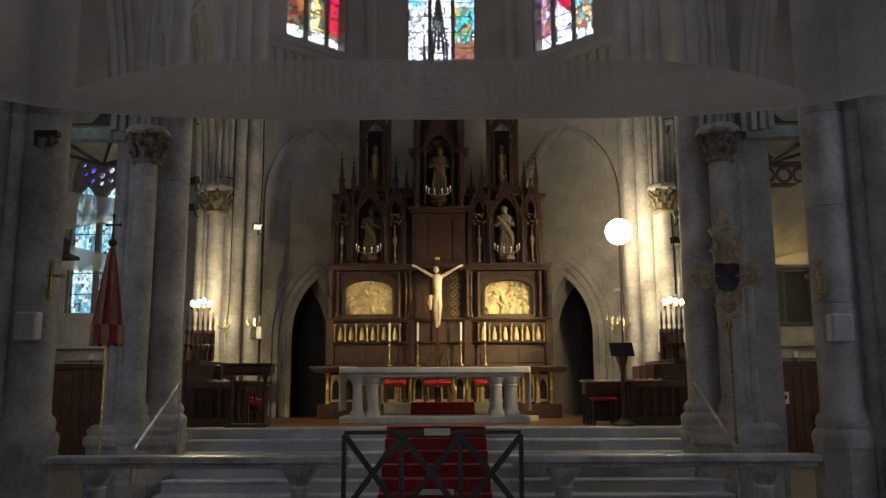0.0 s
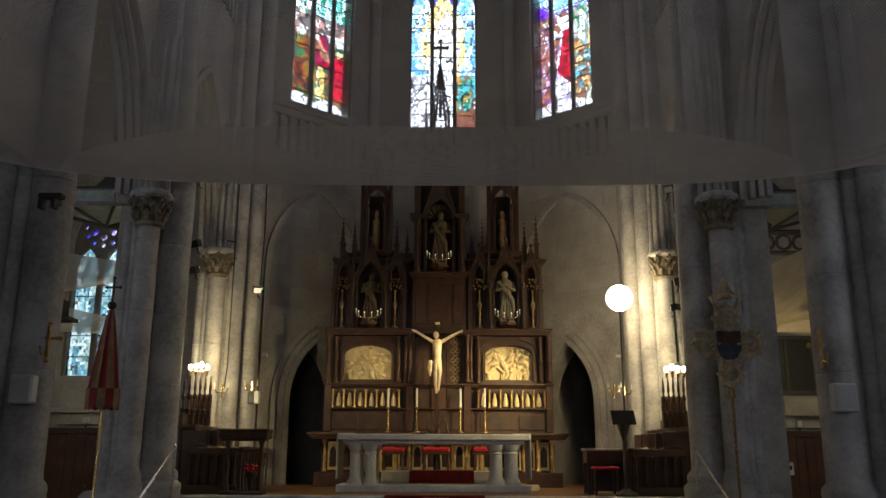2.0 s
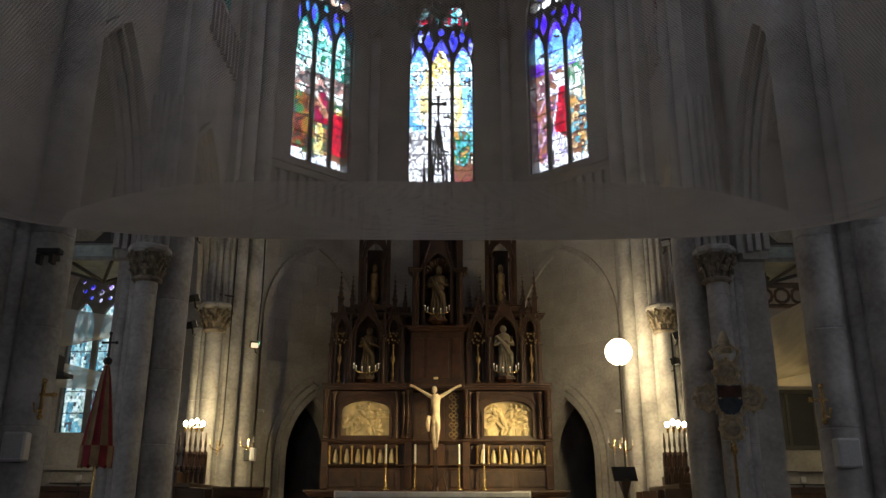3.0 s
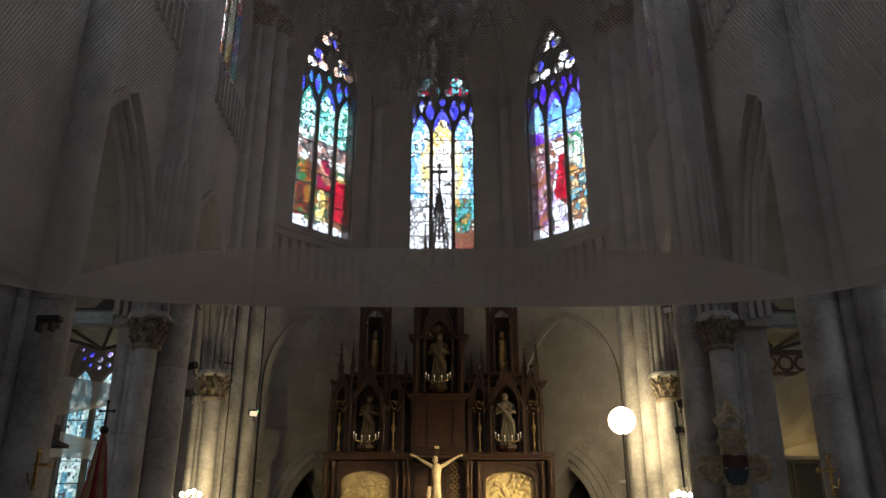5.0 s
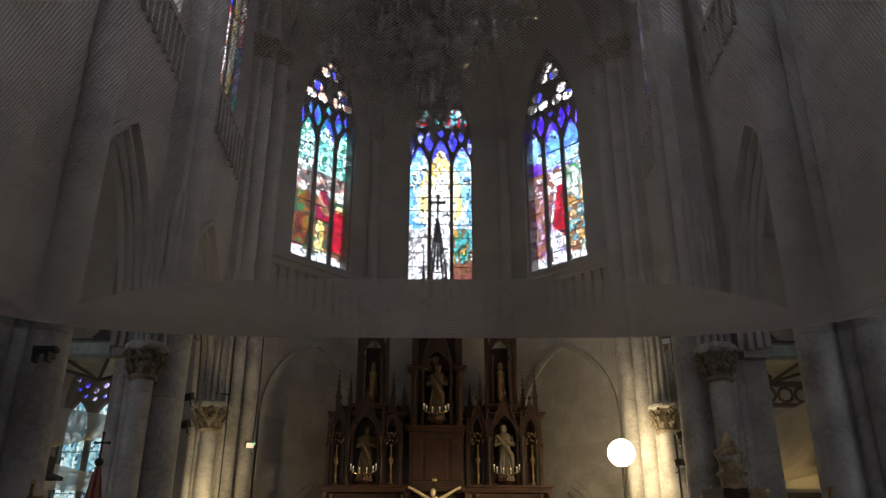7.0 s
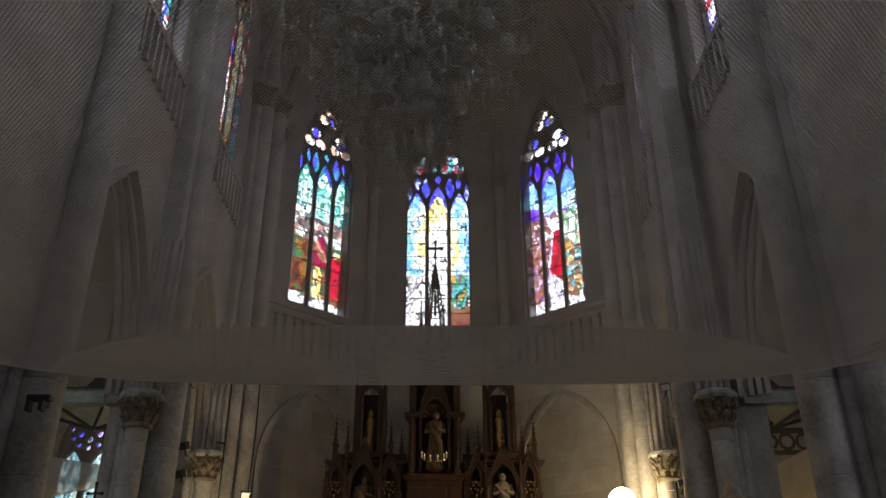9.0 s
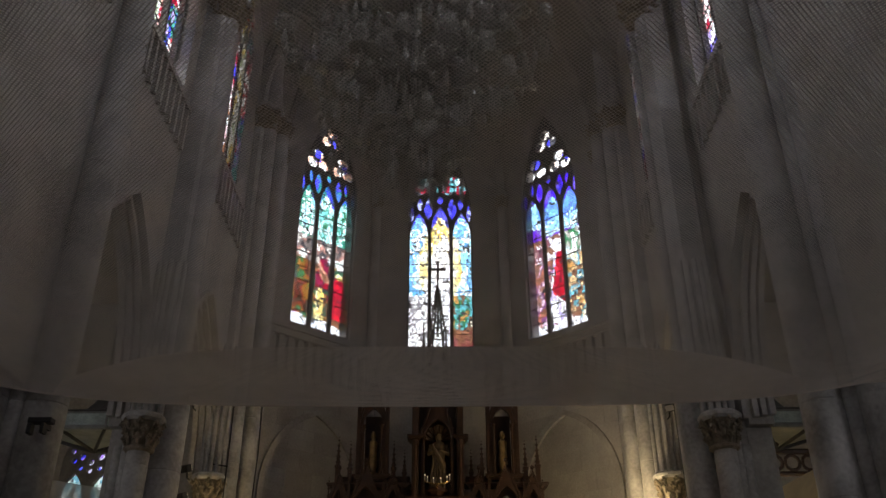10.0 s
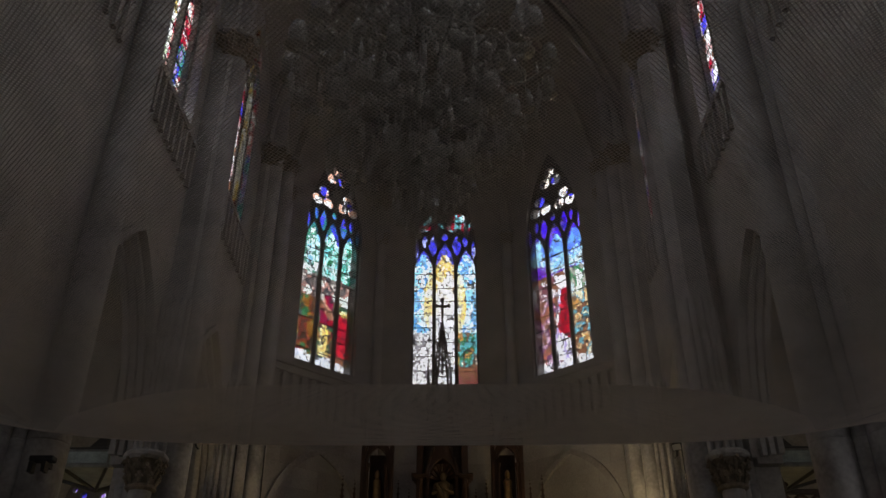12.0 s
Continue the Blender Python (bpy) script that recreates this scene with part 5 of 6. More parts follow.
wpart("top_bar", boxes((gx0, gx1, gy - 0.02, gy + 0.02, zt - 0.04, zt)), BAR, gate)
for x in (gx0, gx0 + 0.62, gx1 - 0.66, gx1):
    wpart("post", boxes((x - 0.025, x + 0.025, gy - 0.021, gy + 0.021, 0, zt - 0.041)), BAR, gate)
xs = (gx0, gx0 + 0.62, gx1 - 0.66, gx1)
for a, b, d in [(p, q, d) for p, q in zip(xs, xs[1:]) for d in (-1, 1)]:
    z0, z1 = (zt - 0.05, 0.34) if d < 0 else (0.34, zt - 0.05)
    bm = bmesh.new()
    dv = Vector((b - a, 0, z1 - z0)).normalized()
    nv = Vector((-dv.z, 0, dv.x)) * 0.032
    yy = gy - 0.035 * d
    vs = [bm.verts.new(p) for off in (-0.006, 0.006) for p in (Vector((a, yy + off, z0)) + nv, Vector((b, yy + off, z1)) + nv, Vector((b, yy + off, z1)) - nv, Vector((a, yy + off, z0)) - nv)]
    for f in ((0, 1, 2, 3), (7, 6, 5, 4), (0, 4, 5, 1), (1, 5, 6, 2), (2, 6, 7, 3), (3, 7, 4, 0)):
        bm.faces.new([vs[i] for i in f])
    wpart("brace", bm, BAR, gate)
sg = thing("paper_sign", (-0.07, gy - 0.05, zt - 0.03), "small white paper notice clipped on the barrier", "sign")
part("sheet", boxes((-0.14, 0.14, -0.012, -0.004, -0.02, 0.055)), CLOTH, sg)
part("printed_line", boxes((-0.11, 0.11, -0.0165, -0.0125, 0.02, 0.028)), PLASTIC, sg)
bf = thing("floor_notice", (-0.08, 12.05, 0.17), "low pale notice strip lying on the carpet", "sign")
part("plate", boxes((-0.3, 0.22, -0.02, 0.02, 0.02, 0.09)), PLASTIC, bf)

# ---- choir stalls ----


def stall(sx):
    st = thing("choir_stall", (sx * 3.9, 15.6, FLOOR_Z), "dark carved oak choir stall with a tall pinnacled back", "stall", "choir stalls")
    X = lambda v: sx * v - (0.17 if sx < 0 else 0.05)

    def bx(name, xa, xb, y0, y1, z0, z1, m=OAK_DARK, bevel=0.01):
        a, b = sorted((X(xa), X(xb)))
        return wpart(name, boxes((a, b, y0, y1, z0, z1), bevel=bevel), m, st)

    bx("back_panel", 4.32, 4.38, 14.7, 17.0, FLOOR_Z, 2.35)
    bx("seat", 3.85, 4.3, 14.75, 16.9, 1.42, 1.48)
    bx("seat_front", 3.86, 3.9, 14.75, 16.9, FLOOR_Z, 1.42)
    bx("canopy_rail", 4.08, 4.38, 14.68, 17.0, 2.08, 2.16)
    for k in range(5):
        y = 14.72 + k * 0.55
        bx("divider", 3.85, 4.32, y, y + 0.06, FLOOR_Z, 2.08)
        bm = bmesh.new()
        tube(bm, [(X(4.25), y + 0.03, 1.78), (X(4.0), y + 0.03, 1.84), (X(3.8), y + 0.03, 1.75)], 0.045, 7)
        wpart("arm_rest", bm, OAK, st, smooth=True)
    for k in range(6):
        # openwork of the high back, seen against the lit wall
        x = 4.42 - k * 0.075
        bm = bmesh.new()
        lathe(bm, [(0.03, 2.16), (0.02, 2.3), (0.042, 2.36), (0.02, 2.42), (0.02, 2.6), (0.045, 2.66), (0.014, 2.75), (0.028, 2.82), (0.008, 3.05)], X(x), 15.0 + 0.06 * k, 0, 6)
        ball(bm, X(x), 15.0 + 0.06 * k, 2.42, 0.05, u=6, v=5)
        wpart("pinnacle", bm, OAK_DARK, st)
    bx("carved_panel", 4.02, 4.44, 15.36, 15.4, 2.16, 2.72, OAK)
    for k in range(4):
        bm = bmesh.new()
        x = 4.38 - k * 0.1
        ball(bm, X(x), 15.12 + 0.03 * (k % 2), 3.19 + 0.02 * (k % 3), 0.036, sz=1.3, u=8, v=6)
        lb = wpart("bulb", bm, BULB, st, "glowing candle bulb", smooth=True)
        bm = bmesh.new()
        lathe(bm, [(0.02, 3.04), (0.03, 3.12), (0.018, 3.14)], X(x), 15.12, 0, 7)
        wpart("socket", bm, BRASS, lb)
    # desk with its slatted end
    bx("desk_top", 3.2, 3.66, 14.62, 16.7, 1.74, 1.8, OAK)
    bx("desk_front", 3.3, 3.36, 14.66, 16.66, FLOOR_Z, 1.74, OAK)
    for k in range(9):
        # round-headed pilasters on the desk's inner face
        y = 14.72 + k * 0.23
        bm = bmesh.new()
        lathe(bm, [(0.045, FLOOR_Z), (0.045, FLOOR_Z + 0.1), (0.028, FLOOR_Z + 0.14), (0.026, 1.42), (0.045, 1.5), (0.03, 1.56), (0.05, 1.62), (0.05, 1.7)], X(3.28), y, 0, 7)
        wpart("pilaster", bm, OAK, st, smooth=True)
    bx("end_rail", 3.3, 4.2, 14.58, 14.66, 1.66, 1.78, OAK)
    bx("end_foot", 3.3, 4.2, 14.58, 14.66, FLOOR_Z, 1.16, OAK)
    for k in range(6):
        x = 3.36 + k * 0.155
        bm = bmesh.new()
        lathe(bm, [(0.035, 1.16), (0.045, 1.2), (0.025, 1.28), (0.04, 1.42), (0.025, 1.56), (0.04, 1.62), (0.04, 1.66)], X(x), 14.62, 0, 8)
        wpart("baluster", bm, OAK, st, smooth=True)
    bx("end_back", 3.34, 4.16, 14.7, 14.72, 1.16, 1.66)
    return st


stall(-1)
stall(1)

# lectern table, music lectern, side table and chair, flower pot
lt = thing("lectern_table", (-3.3, 14.33, FLOOR_Z), "dark oak reading table on two turned posts", "lectern")
part("top", boxes((-0.43, 0.43, -0.22, 0.22, 1.02, 1.06), (-0.405, 0.405, -0.2, 0.2, 0.9, 1.019), (-0.37, 0.37, -0.17, 0.17, 0.86, 0.899), bevel=0.015), OAK, lt)
part("foot_board", boxes((-0.36, 0.36, -0.16, 0.16, 0, 0.06), bevel=0.01), OAK, lt)
for x in (-0.28, 0.28):
    bm = bmesh.new()
    lathe(bm, [(0.055, 0.06), (0.06, 0.14), (0.035, 0.2), (0.045, 0.5), (0.035, 0.8), (0.06, 0.86), (0.06, 0.9)], x, 0, 0, 10)
    part("post", bm, OAK, lt, smooth=True)
fp = thing("flower_pot", (-3.22, 14.56, FLOOR_Z), "small pot of red flowers on a dark stand", "flowers")
bm = bmesh.new()
lathe(bm, [(0.1, 0), (0.1, 0.03), (0.03, 0.05), (0.03, 0.25), (0.09, 0.27), (0.11, 0.36)], 0, 0, 0, 10)
part("pot", bm, OAK_DARK, fp, smooth=True)
rng = random.Random(8)
for k in range(14):
    bm = bmesh.new()
    ball(bm, rng.uniform(-0.1, 0.1), rng.uniform(-0.1, 0.1), 0.38 + rng.uniform(0, 0.09), 0.04, sz=0.7, u=6, v=5)
    part("flower", bm, VELVET, fp)

ml = thing("music_lectern", (3.05, 14.35, FLOOR_Z), "dark lectern with a tilted book rest on a turned stem", "lectern")
bm = boxes((-0.2, 0.2, -0.015, 0.015, -0.15, 0.15), bevel=0.008)
bm.transform(pose(0, 0.02, 1.28, -38, 0, 0))
part("book_rest", bm, IRON, ml)
bm = bmesh.new()
lathe(bm, [(0.19, 0), (0.19, 0.04), (0.05, 0.12), (0.03, 0.2), (0.035, 0.7), (0.028, 0.9), (0.1, 1.12), (0.12, 1.2)], 0, 0.03, 0, 8)
part("stem", bm, OAK_DARK, ml)
tb = thing("side_table", (2.86, 15.3, FLOOR_Z), "small dark table with a pale top cloth", "table")
part("tabletop", boxes((-0.36, 0.36, -0.25, 0.25, 0.74, 0.78), bevel=0.006), CREAM, tb)
part("apron", boxes((-0.33, 0.33, -0.22, 0.22, 0.52, 0.738)), OAK, tb)
part("back_board", boxes((-0.31, 0.31, 0.16, 0.19, 0.04, 0.519)), OAK_DARK, tb)
for x in (-0.3, 0.3):
    for y in (-0.19, 0.19):
        part("leg", boxes((x - 0.025, x + 0.025, y - 0.025, y + 0.025, 0, 0.6)), OAK_DARK, tb)
sc = thing("side_chair", (2.8, 14.9, FLOOR_Z), "dark wooden chair with a red seat beside the table", "chair")
part("seat", boxes((-0.22, 0.22, -0.2, 0.2, 0.42, 0.47), bevel=0.015), VELVET, sc)
for x in (-0.19, 0.19):
    for y in (-0.17, 0.17):
        part("leg", boxes((x - 0.02, x + 0.02, y - 0.02, y + 0.02, 0, 0.42)), OAK_DARK, sc)

# lamp on its pole, floodlights, wall candle brackets and loudspeakers
lp = thing("pole_lamp", (3.5, 16.35, FLOOR_Z), "bright lamp on a slender dark pole, its glare shaped as a globe", "lamp")
bm = bmesh.new()
lathe(bm, [(0.2, 0), (0.2, 0.04), (0.03, 0.1), (0.02, 0.2), (0.018, 3.42), (0.05, 3.46), (0.05, 3.5)], 0, 0, 0, 10)
part("pole", bm, IRON, lp, smooth=True)
bm = bmesh.new()
# the bulb's glare is put into the shape: a globe wider than the bulb
ball(bm, 0, 0, 3.7, 0.26, u=18, v=14)
globe = part("globe", bm, LAMP, lp, "glowing globe as wide as the bulb's glare", smooth=True)
globe.visible_shadow = False


def floodlight(x, y, z, aim, w=0.17, lit=True):
    fl = thing("floodlight", (x, y, z), "small floodlight fixed to a stone shaft", "lamp", "floodlights")
    d = (Vector(aim) - Vector((x, y, z))).to_track_quat("-Y", "Z").to_matrix().to_4x4()
    bm = boxes((-w / 2, w / 2, -0.05, 0.06, -w * 0.36, w * 0.36), bevel=0.01)
    bm.transform(d)
    part("housing", bm, IRON, fl)
    bm = boxes((-w * 0.42, w * 0.42, -0.056, -0.0505, -w * 0.28, w * 0.28))
    bm.transform(d)
    part("lens", bm, FLAME if lit else PLASTIC, fl, "pale lens")
    bm = bmesh.new()
    tube(bm, [(0, 0.05, 0), (0, 0.12, -0.12), (0, 0.25, -0.12)], 0.015, 6)
    part("bracket", bm, IRON, fl)


for x, y, z, aim in ((-3.72, 16.4, 4.86, (-1, 10, 2)), (-4.0, 12.9, 6.05, (0, 8, 3)), (3.85, 13.6, 6.1, (0, 8, 3)), (4.0, 14.2, 4.15, (0, 18, 3)), (3.95, 13.7, 4.5, (0, 18, 3)), (-4.15, 13.6, 5.1, (-1, 18, 7)), (-4.15, 13.6, 4.65, (-1, 18, 7)), (4.0, 13.6, 5.6, (1, 18, 7))):
    floodlight(x, y, z, aim, 0.17, z < 6)


def bracket(name, x, y, z, label):
    br = thing(name, (x, y, z), label, "sconce", "wall candle brackets")
    bm = bmesh.new()
    box(bm, -0.015, 0.015, -0.02, 0.0, -0.14, 0.14)
    tube(bm, [(-0.13, -0.12, 0.06), (-0.1, -0.12, -0.02), (0, -0.06, -0.05), (0.1, -0.12, -0.02), (0.13, -0.12, 0.06)], 0.011, 6)
    tube(bm, [(0, 0.0, -0.05), (0, -0.06, -0.05)], 0.012, 6)
    part("arm", bm, BRASS, br)
    for s in (-1, 1):
        bm = bmesh.new()
        lathe(bm, [(0.03, 0.06), (0.014, 0.075), (0.014, 0.16)], s * 0.13, -0.12, 0, 7)
        part("candle", bm, CREAM, br)


for x, y, z in ((-4.25, 16.3, 2.85), (-3.85, 17.05, 2.95), (3.65, 17.0, 2.9), (3.45, 17.05, 2.95)):
    bracket("candle_bracket", x, y, z, "small brass candle bracket on a stone shaft")


def wall_cross(x, y, z):
    cr = thing("wall_cross", (x, y, z), "small gilt cross with a candle arm fixed to the column", "cross", "column crosses")
    bm = bmesh.new()
    box(bm, -0.016, 0.016, -0.03, 0.0, -0.2, 0.2)
    box(bm, -0.13, 0.13, -0.031, -0.001, 0.03, 0.062)
    for px, pz in ((0, 0.2), (0, -0.2), (-0.13, 0.046), (0.13, 0.046)):
        ball(bm, px, -0.015, pz, 0.032, u=6, v=5)
    tube(bm, [(0, -0.02, -0.12), (0, -0.15, -0.16), (0, -0.2, -0.06)], 0.012, 6)
    part("cross", bm, BRASS, cr)


wall_cross(-4.46, 9.42, 2.88)
wall_cross(4.26, 9.42, 2.84)
for x, z in ((-4.58, 2.35), (4.37, 2.3)):
    sp = thing("loudspeaker", (x, 9.2, z - 0.16), "flat grey-white loudspeaker box on the column", "loudspeaker", "loudspeakers")
    part("case", boxes((-0.125, 0.125, -0.06, 0.1, 0, 0.31), bevel=0.02), PLASTIC, sp)
    part("grille", boxes((-0.1, 0.1, -0.066, -0.061, 0.03, 0.28)), mat("speaker_cloth", (0.42, 0.42, 0.43), 0.9, vary=0.1, scale=30, fine=200), sp)
for x, y, z in ((-3.72, 16.62, 2.75),):
    sp = thing("column_speaker", (x, y, z), "small dark and white box on a wall bracket", "loudspeaker", "loudspeakers")
    part("case", boxes((-0.09, 0.02, -0.08, 0.08, -0.12, 0.1), bevel=0.01), IRON, sp)
    part("cover", boxes((0.025, 0.12, -0.08, 0.08, -0.12, 0.12), bevel=0.01), PLASTIC if z < 3 else IRON, sp)
cb = thing("column_bracket", (-4.42, 8.98, 4.42), "small dark iron bracket fixed high on the column", "bracket")
part("arm", boxes((-0.12, 0.14, -0.06, 0.06, 0.02, 0.08), (-0.12, -0.07, -0.05, 0.05, -0.1, 0.019), bevel=0.008), IRON, cb)
part("clamp", boxes((-0.03, 0.03, 0.062, 0.22, 0.0, 0.06), (0.03, 0.07, -0.05, 0.05, -0.09, 0.019)), IRON, cb)
pj = thing("projector_shelf", (-5.25, 11.2, 3.4), "dark spotlight standing on a small bracket shelf", "lamp")
part("shelf", boxes((-0.3, 0.25, -0.15, 0.15, 0, 0.05)), IRON, pj)
bm = boxes((-0.12, 0.12, -0.14, 0.14, 0.07, 0.3), bevel=0.02)
lathe(bm, [(0.06, 0.3), (0.08, 0.33), (0.05, 0.4)], 0, 0, 0, 10)
part("lamp_body", bm, IRON, pj)

# ---- processional pieces before the piers ----
ux, uy = -4.5, 11.2
um = thing("processional_umbrella", (ux, uy, 0), "half-closed red and gold processional umbrella on a brass pole", "umbrella")
bm = bmesh.new()
lathe(bm, [(0.16, 0), (0.16, 0.04), (0.03, 0.08), (0.02, 0.12), (0.018, 3.6)], 0, 0, 0, 10)
part("pole", bm, BRASS, um, smooth=True)
GOLDCLOTH = mat("gold_cloth", (0.26, 0.17, 0.09), 0.75, vary=0.3, scale=8, fine=90, bump=0.3)
REDCLOTH = mat("red_cloth", (0.22, 0.012, 0.02), 0.75, vary=0.3, scale=8, fine=90, bump=0.3)
for k in range(12):
    bm = bmesh.new()
    rows = []
    for z, r in ((3.56, 0.03), (3.4, 0.07), (3.0, 0.13), (2.6, 0.185), (2.5, 0.2)):
        rows.append([(r * (1 - 0.16 * math.sin(math.pi * j / 3)) * math.cos(2 * math.pi * (k + j / 3) / 12), r * (1 - 0.16 * math.sin(math.pi * j / 3)) * math.sin(2 * math.pi * (k + j / 3) / 12), z) for j in range(4)])
    for off in (0, -0.006):
        vs = [[bm.verts.new((p[0] * (1 + off / 0.2), p[1] * (1 + off / 0.2), p[2])) for p in row] for row in rows]
        for a, b in zip(vs, vs[1:]):
            for j in range(3):
                bm.faces.new((a[j], a[j + 1], b[j + 1], b[j]) if off == 0 else (a[j], b[j], b[j + 1], a[j + 1]))
    part("gore", bm, REDCLOTH if k % 2 else GOLDCLOTH, um)
    bm = bmesh.new()
    a0, a1 = 2 * math.pi * k / 12 + 0.02, 2 * math.pi * (k + 1) / 12 - 0.02
    vs = [bm.verts.new((r * math.cos(a), r * math.sin(a), z)) for r in (0.2, 0.212) for a, z in ((a0, 2.5), (a1, 2.5), (a1 , 2.26), ((a0 + a1) / 2, 2.22), (a0, 2.26))]
    bm.faces.new(vs[:5]), bm.faces.new(vs[5:][::-1])
    for j in range(5):
        bm.faces.new((vs[j], vs[(j + 1) % 5], vs[5 + (j + 1) % 5], vs[5 + j]))
    part("valance", bm, GOLDCLOTH if k % 2 else REDCLOTH, um)
bm = bmesh.new()
ball(bm, 0, 0, 3.62, 0.06, u=10, v=7)
box(bm, -0.012, 0.012, -0.012, 0.012, 3.66, 4.0)
box(bm, -0.08, 0.08, -0.011, 0.011, 3.86, 3.885)
for px, pz in ((-0.09, 3.872), (0.09, 3.872), (0, 4.0)):
    ball(bm, px, 0, pz, 0.025, u=6, v=5)
part("finial", bm, IRON, um, "dark metal cross finial")

tx, ty, tz = 3.8, 11.1, 3.13
tn = thing("processional_emblem", (tx, ty, 0), "carved gilt wooden emblem with shield and scrolls on a pole", "emblem")
MEDAL = mat("worn_gilt", (0.5, 0.43, 0.32), 0.6, 0.1, 0.45, 14, 70, 0.5)
WOODGILT = mat("dull_gilt_wood", (0.62, 0.52, 0.36), 0.55, 0.2, 0.4, 9, 70, 0.4)
bm = bmesh.new()
lathe(bm, [(0.16, 0), (0.16, 0.04), (0.03, 0.08), (0.02, 0.12), (0.018, 2.4), (0.05, 2.44), (0.03, 2.55)], 0, 0, 0, 10)
part("pole", bm, BRASS, tn, smooth=True)
for dx, dz, r in ((0, 0.34, 0.15), (-0.3, 0.0, 0.14), (0.3, 0.0, 0.14), (0, -0.4, 0.13)):
    bm = bmesh.new()
    tube(bm, [(dx + r * math.cos(a), 0, tz + dz + r * math.sin(a)) for a in [2 * math.pi * k / 16 for k in range(17)]], 0.035, 7)
    ro = part("roundel", bm, WOODGILT, tn, smooth=True)
    for k in range(8):
        a = 2 * math.pi * k / 8
        bm = bmesh.new()
        ball(bm, dx + (r + 0.03) * math.cos(a), -0.02, tz + dz + (r + 0.03) * math.sin(a), 0.035, u=6, v=5)
        part("boss", bm, WOODGILT, ro, smooth=True)
    bm = bmesh.new()
    lathe(bm, [(r * 0.85, -0.01), (r * 0.8, 0.02), (r * 0.2, 0.05)], 0, 0, 0, 14)
    bm.transform(pose(dx, 0, tz + dz, 90, 0, 0))
    part("medallion", bm, MEDAL, ro, smooth=True)
bm = bmesh.new()
plate(bm, [(-0.16, 0.16), (0.16, 0.16), (0.16, -0.08), (0.1, -0.19), (0, -0.24), (-0.1, -0.19), (-0.16, -0.08)][::-1], [], 0.05, tm(0, -0.04, tz))
part("shield", bm, mat("shield_blue", (0.07, 0.1, 0.14), 0.5, vary=0.4, scale=9, fine=50), tn, "dark blue painted shield")
part("shield_band", boxes((-0.15, 0.15, -0.052, -0.041, tz, tz + 0.15)), mat("shield_red", (0.12, 0.06, 0.05), 0.5, vary=0.4, scale=9, fine=50), tn, "dark red upper field")
for k in range(18):
    a = 2 * math.pi * k / 18
    bm = bmesh.new()
    tube(bm, [(0.2 * math.cos(a), 0, tz + 0.22 * math.sin(a)), (0.26 * math.cos(a + 0.12), -0.02, tz + 0.29 * math.sin(a + 0.12)), (0.24 * math.cos(a + 0.3), -0.03, tz + 0.25 * math.sin(a + 0.3))], [0.03, 0.028, 0.012], 5)
    part("scroll", bm, WOODGILT, tn, smooth=True)
for s in (-1, 1):
    bm = bmesh.new()
    tube(bm, [(s * 0.14, 0, tz + 0.5), (s * 0.2, 0, tz + 0.62), (s * 0.09, 0, tz + 0.7), (s * 0.05, 0, tz + 0.6)], 0.025, 6)
    part("scroll", bm, WOODGILT, tn, smooth=True)
bm = bmesh.new()
lathe(bm, [(0.1, 0.6), (0.11, 0.66), (0.08, 0.68), (0.085, 0.76), (0.04, 0.86), (0.015, 0.9)], 0, 0, tz, 10)
part("crown", bm, WOODGILT, tn, smooth=True)

# stair handrails with their ropes
for sx in (-1, 1):
    a, b = (sx * 3.91 - 0.11, 12.9, 1.75), (sx * 3.77 - 0.11, 10.7, 0.9)
    hr = thing("handrail", (b[0], b[1], 0), "slanting steel handrail beside the steps", "handrail", "handrails")
    bm = bmesh.new()
    tube(bm, [a, b], 0.022, 8)
    wpart("rail", bm, STEEL, hr)
    for p, z0 in ((a, 0.51), (b, 0)):
        bm = bmesh.new()
        lathe(bm, [(0.05, 0), (0.05, 0.015), (0.02, 0.02), (0.02, p[2] - z0)], p[0], p[1], z0, 8)
        ball(bm, p[0], p[1], p[2] + 0.02, 0.035, u=8, v=6)
        wpart("post", bm, STEEL, hr)
    rp = thing("rope", (b[0], b[1], 0.6), "gold barrier rope hanging between posts", "rope", "barrier ropes")
    e = (b[0] + sx * 0.62, b[1] - 0.05, 0.76)
    bm = bmesh.new()
    tube(bm, [(b[0] + (e[0] - b[0]) * t, b[1] + (e[1] - b[1]) * t, 0.8 - 0.04 * t - 0.09 * math.sin(t * 3.14)) for t in [k / 8 for k in range(9)]], 0.016, 6)
    wpart("cord", bm, mat("gold_rope", (0.5, 0.36, 0.14), 0.7, vary=0.3, scale=40, fine=120), rp)

# ---- side aisles ----
DOORWOOD = mat("aisle_door_wood", (0.065, 0.028, 0.016), 0.5, vary=0.4, scale=4, fine=60, bump=0.2)
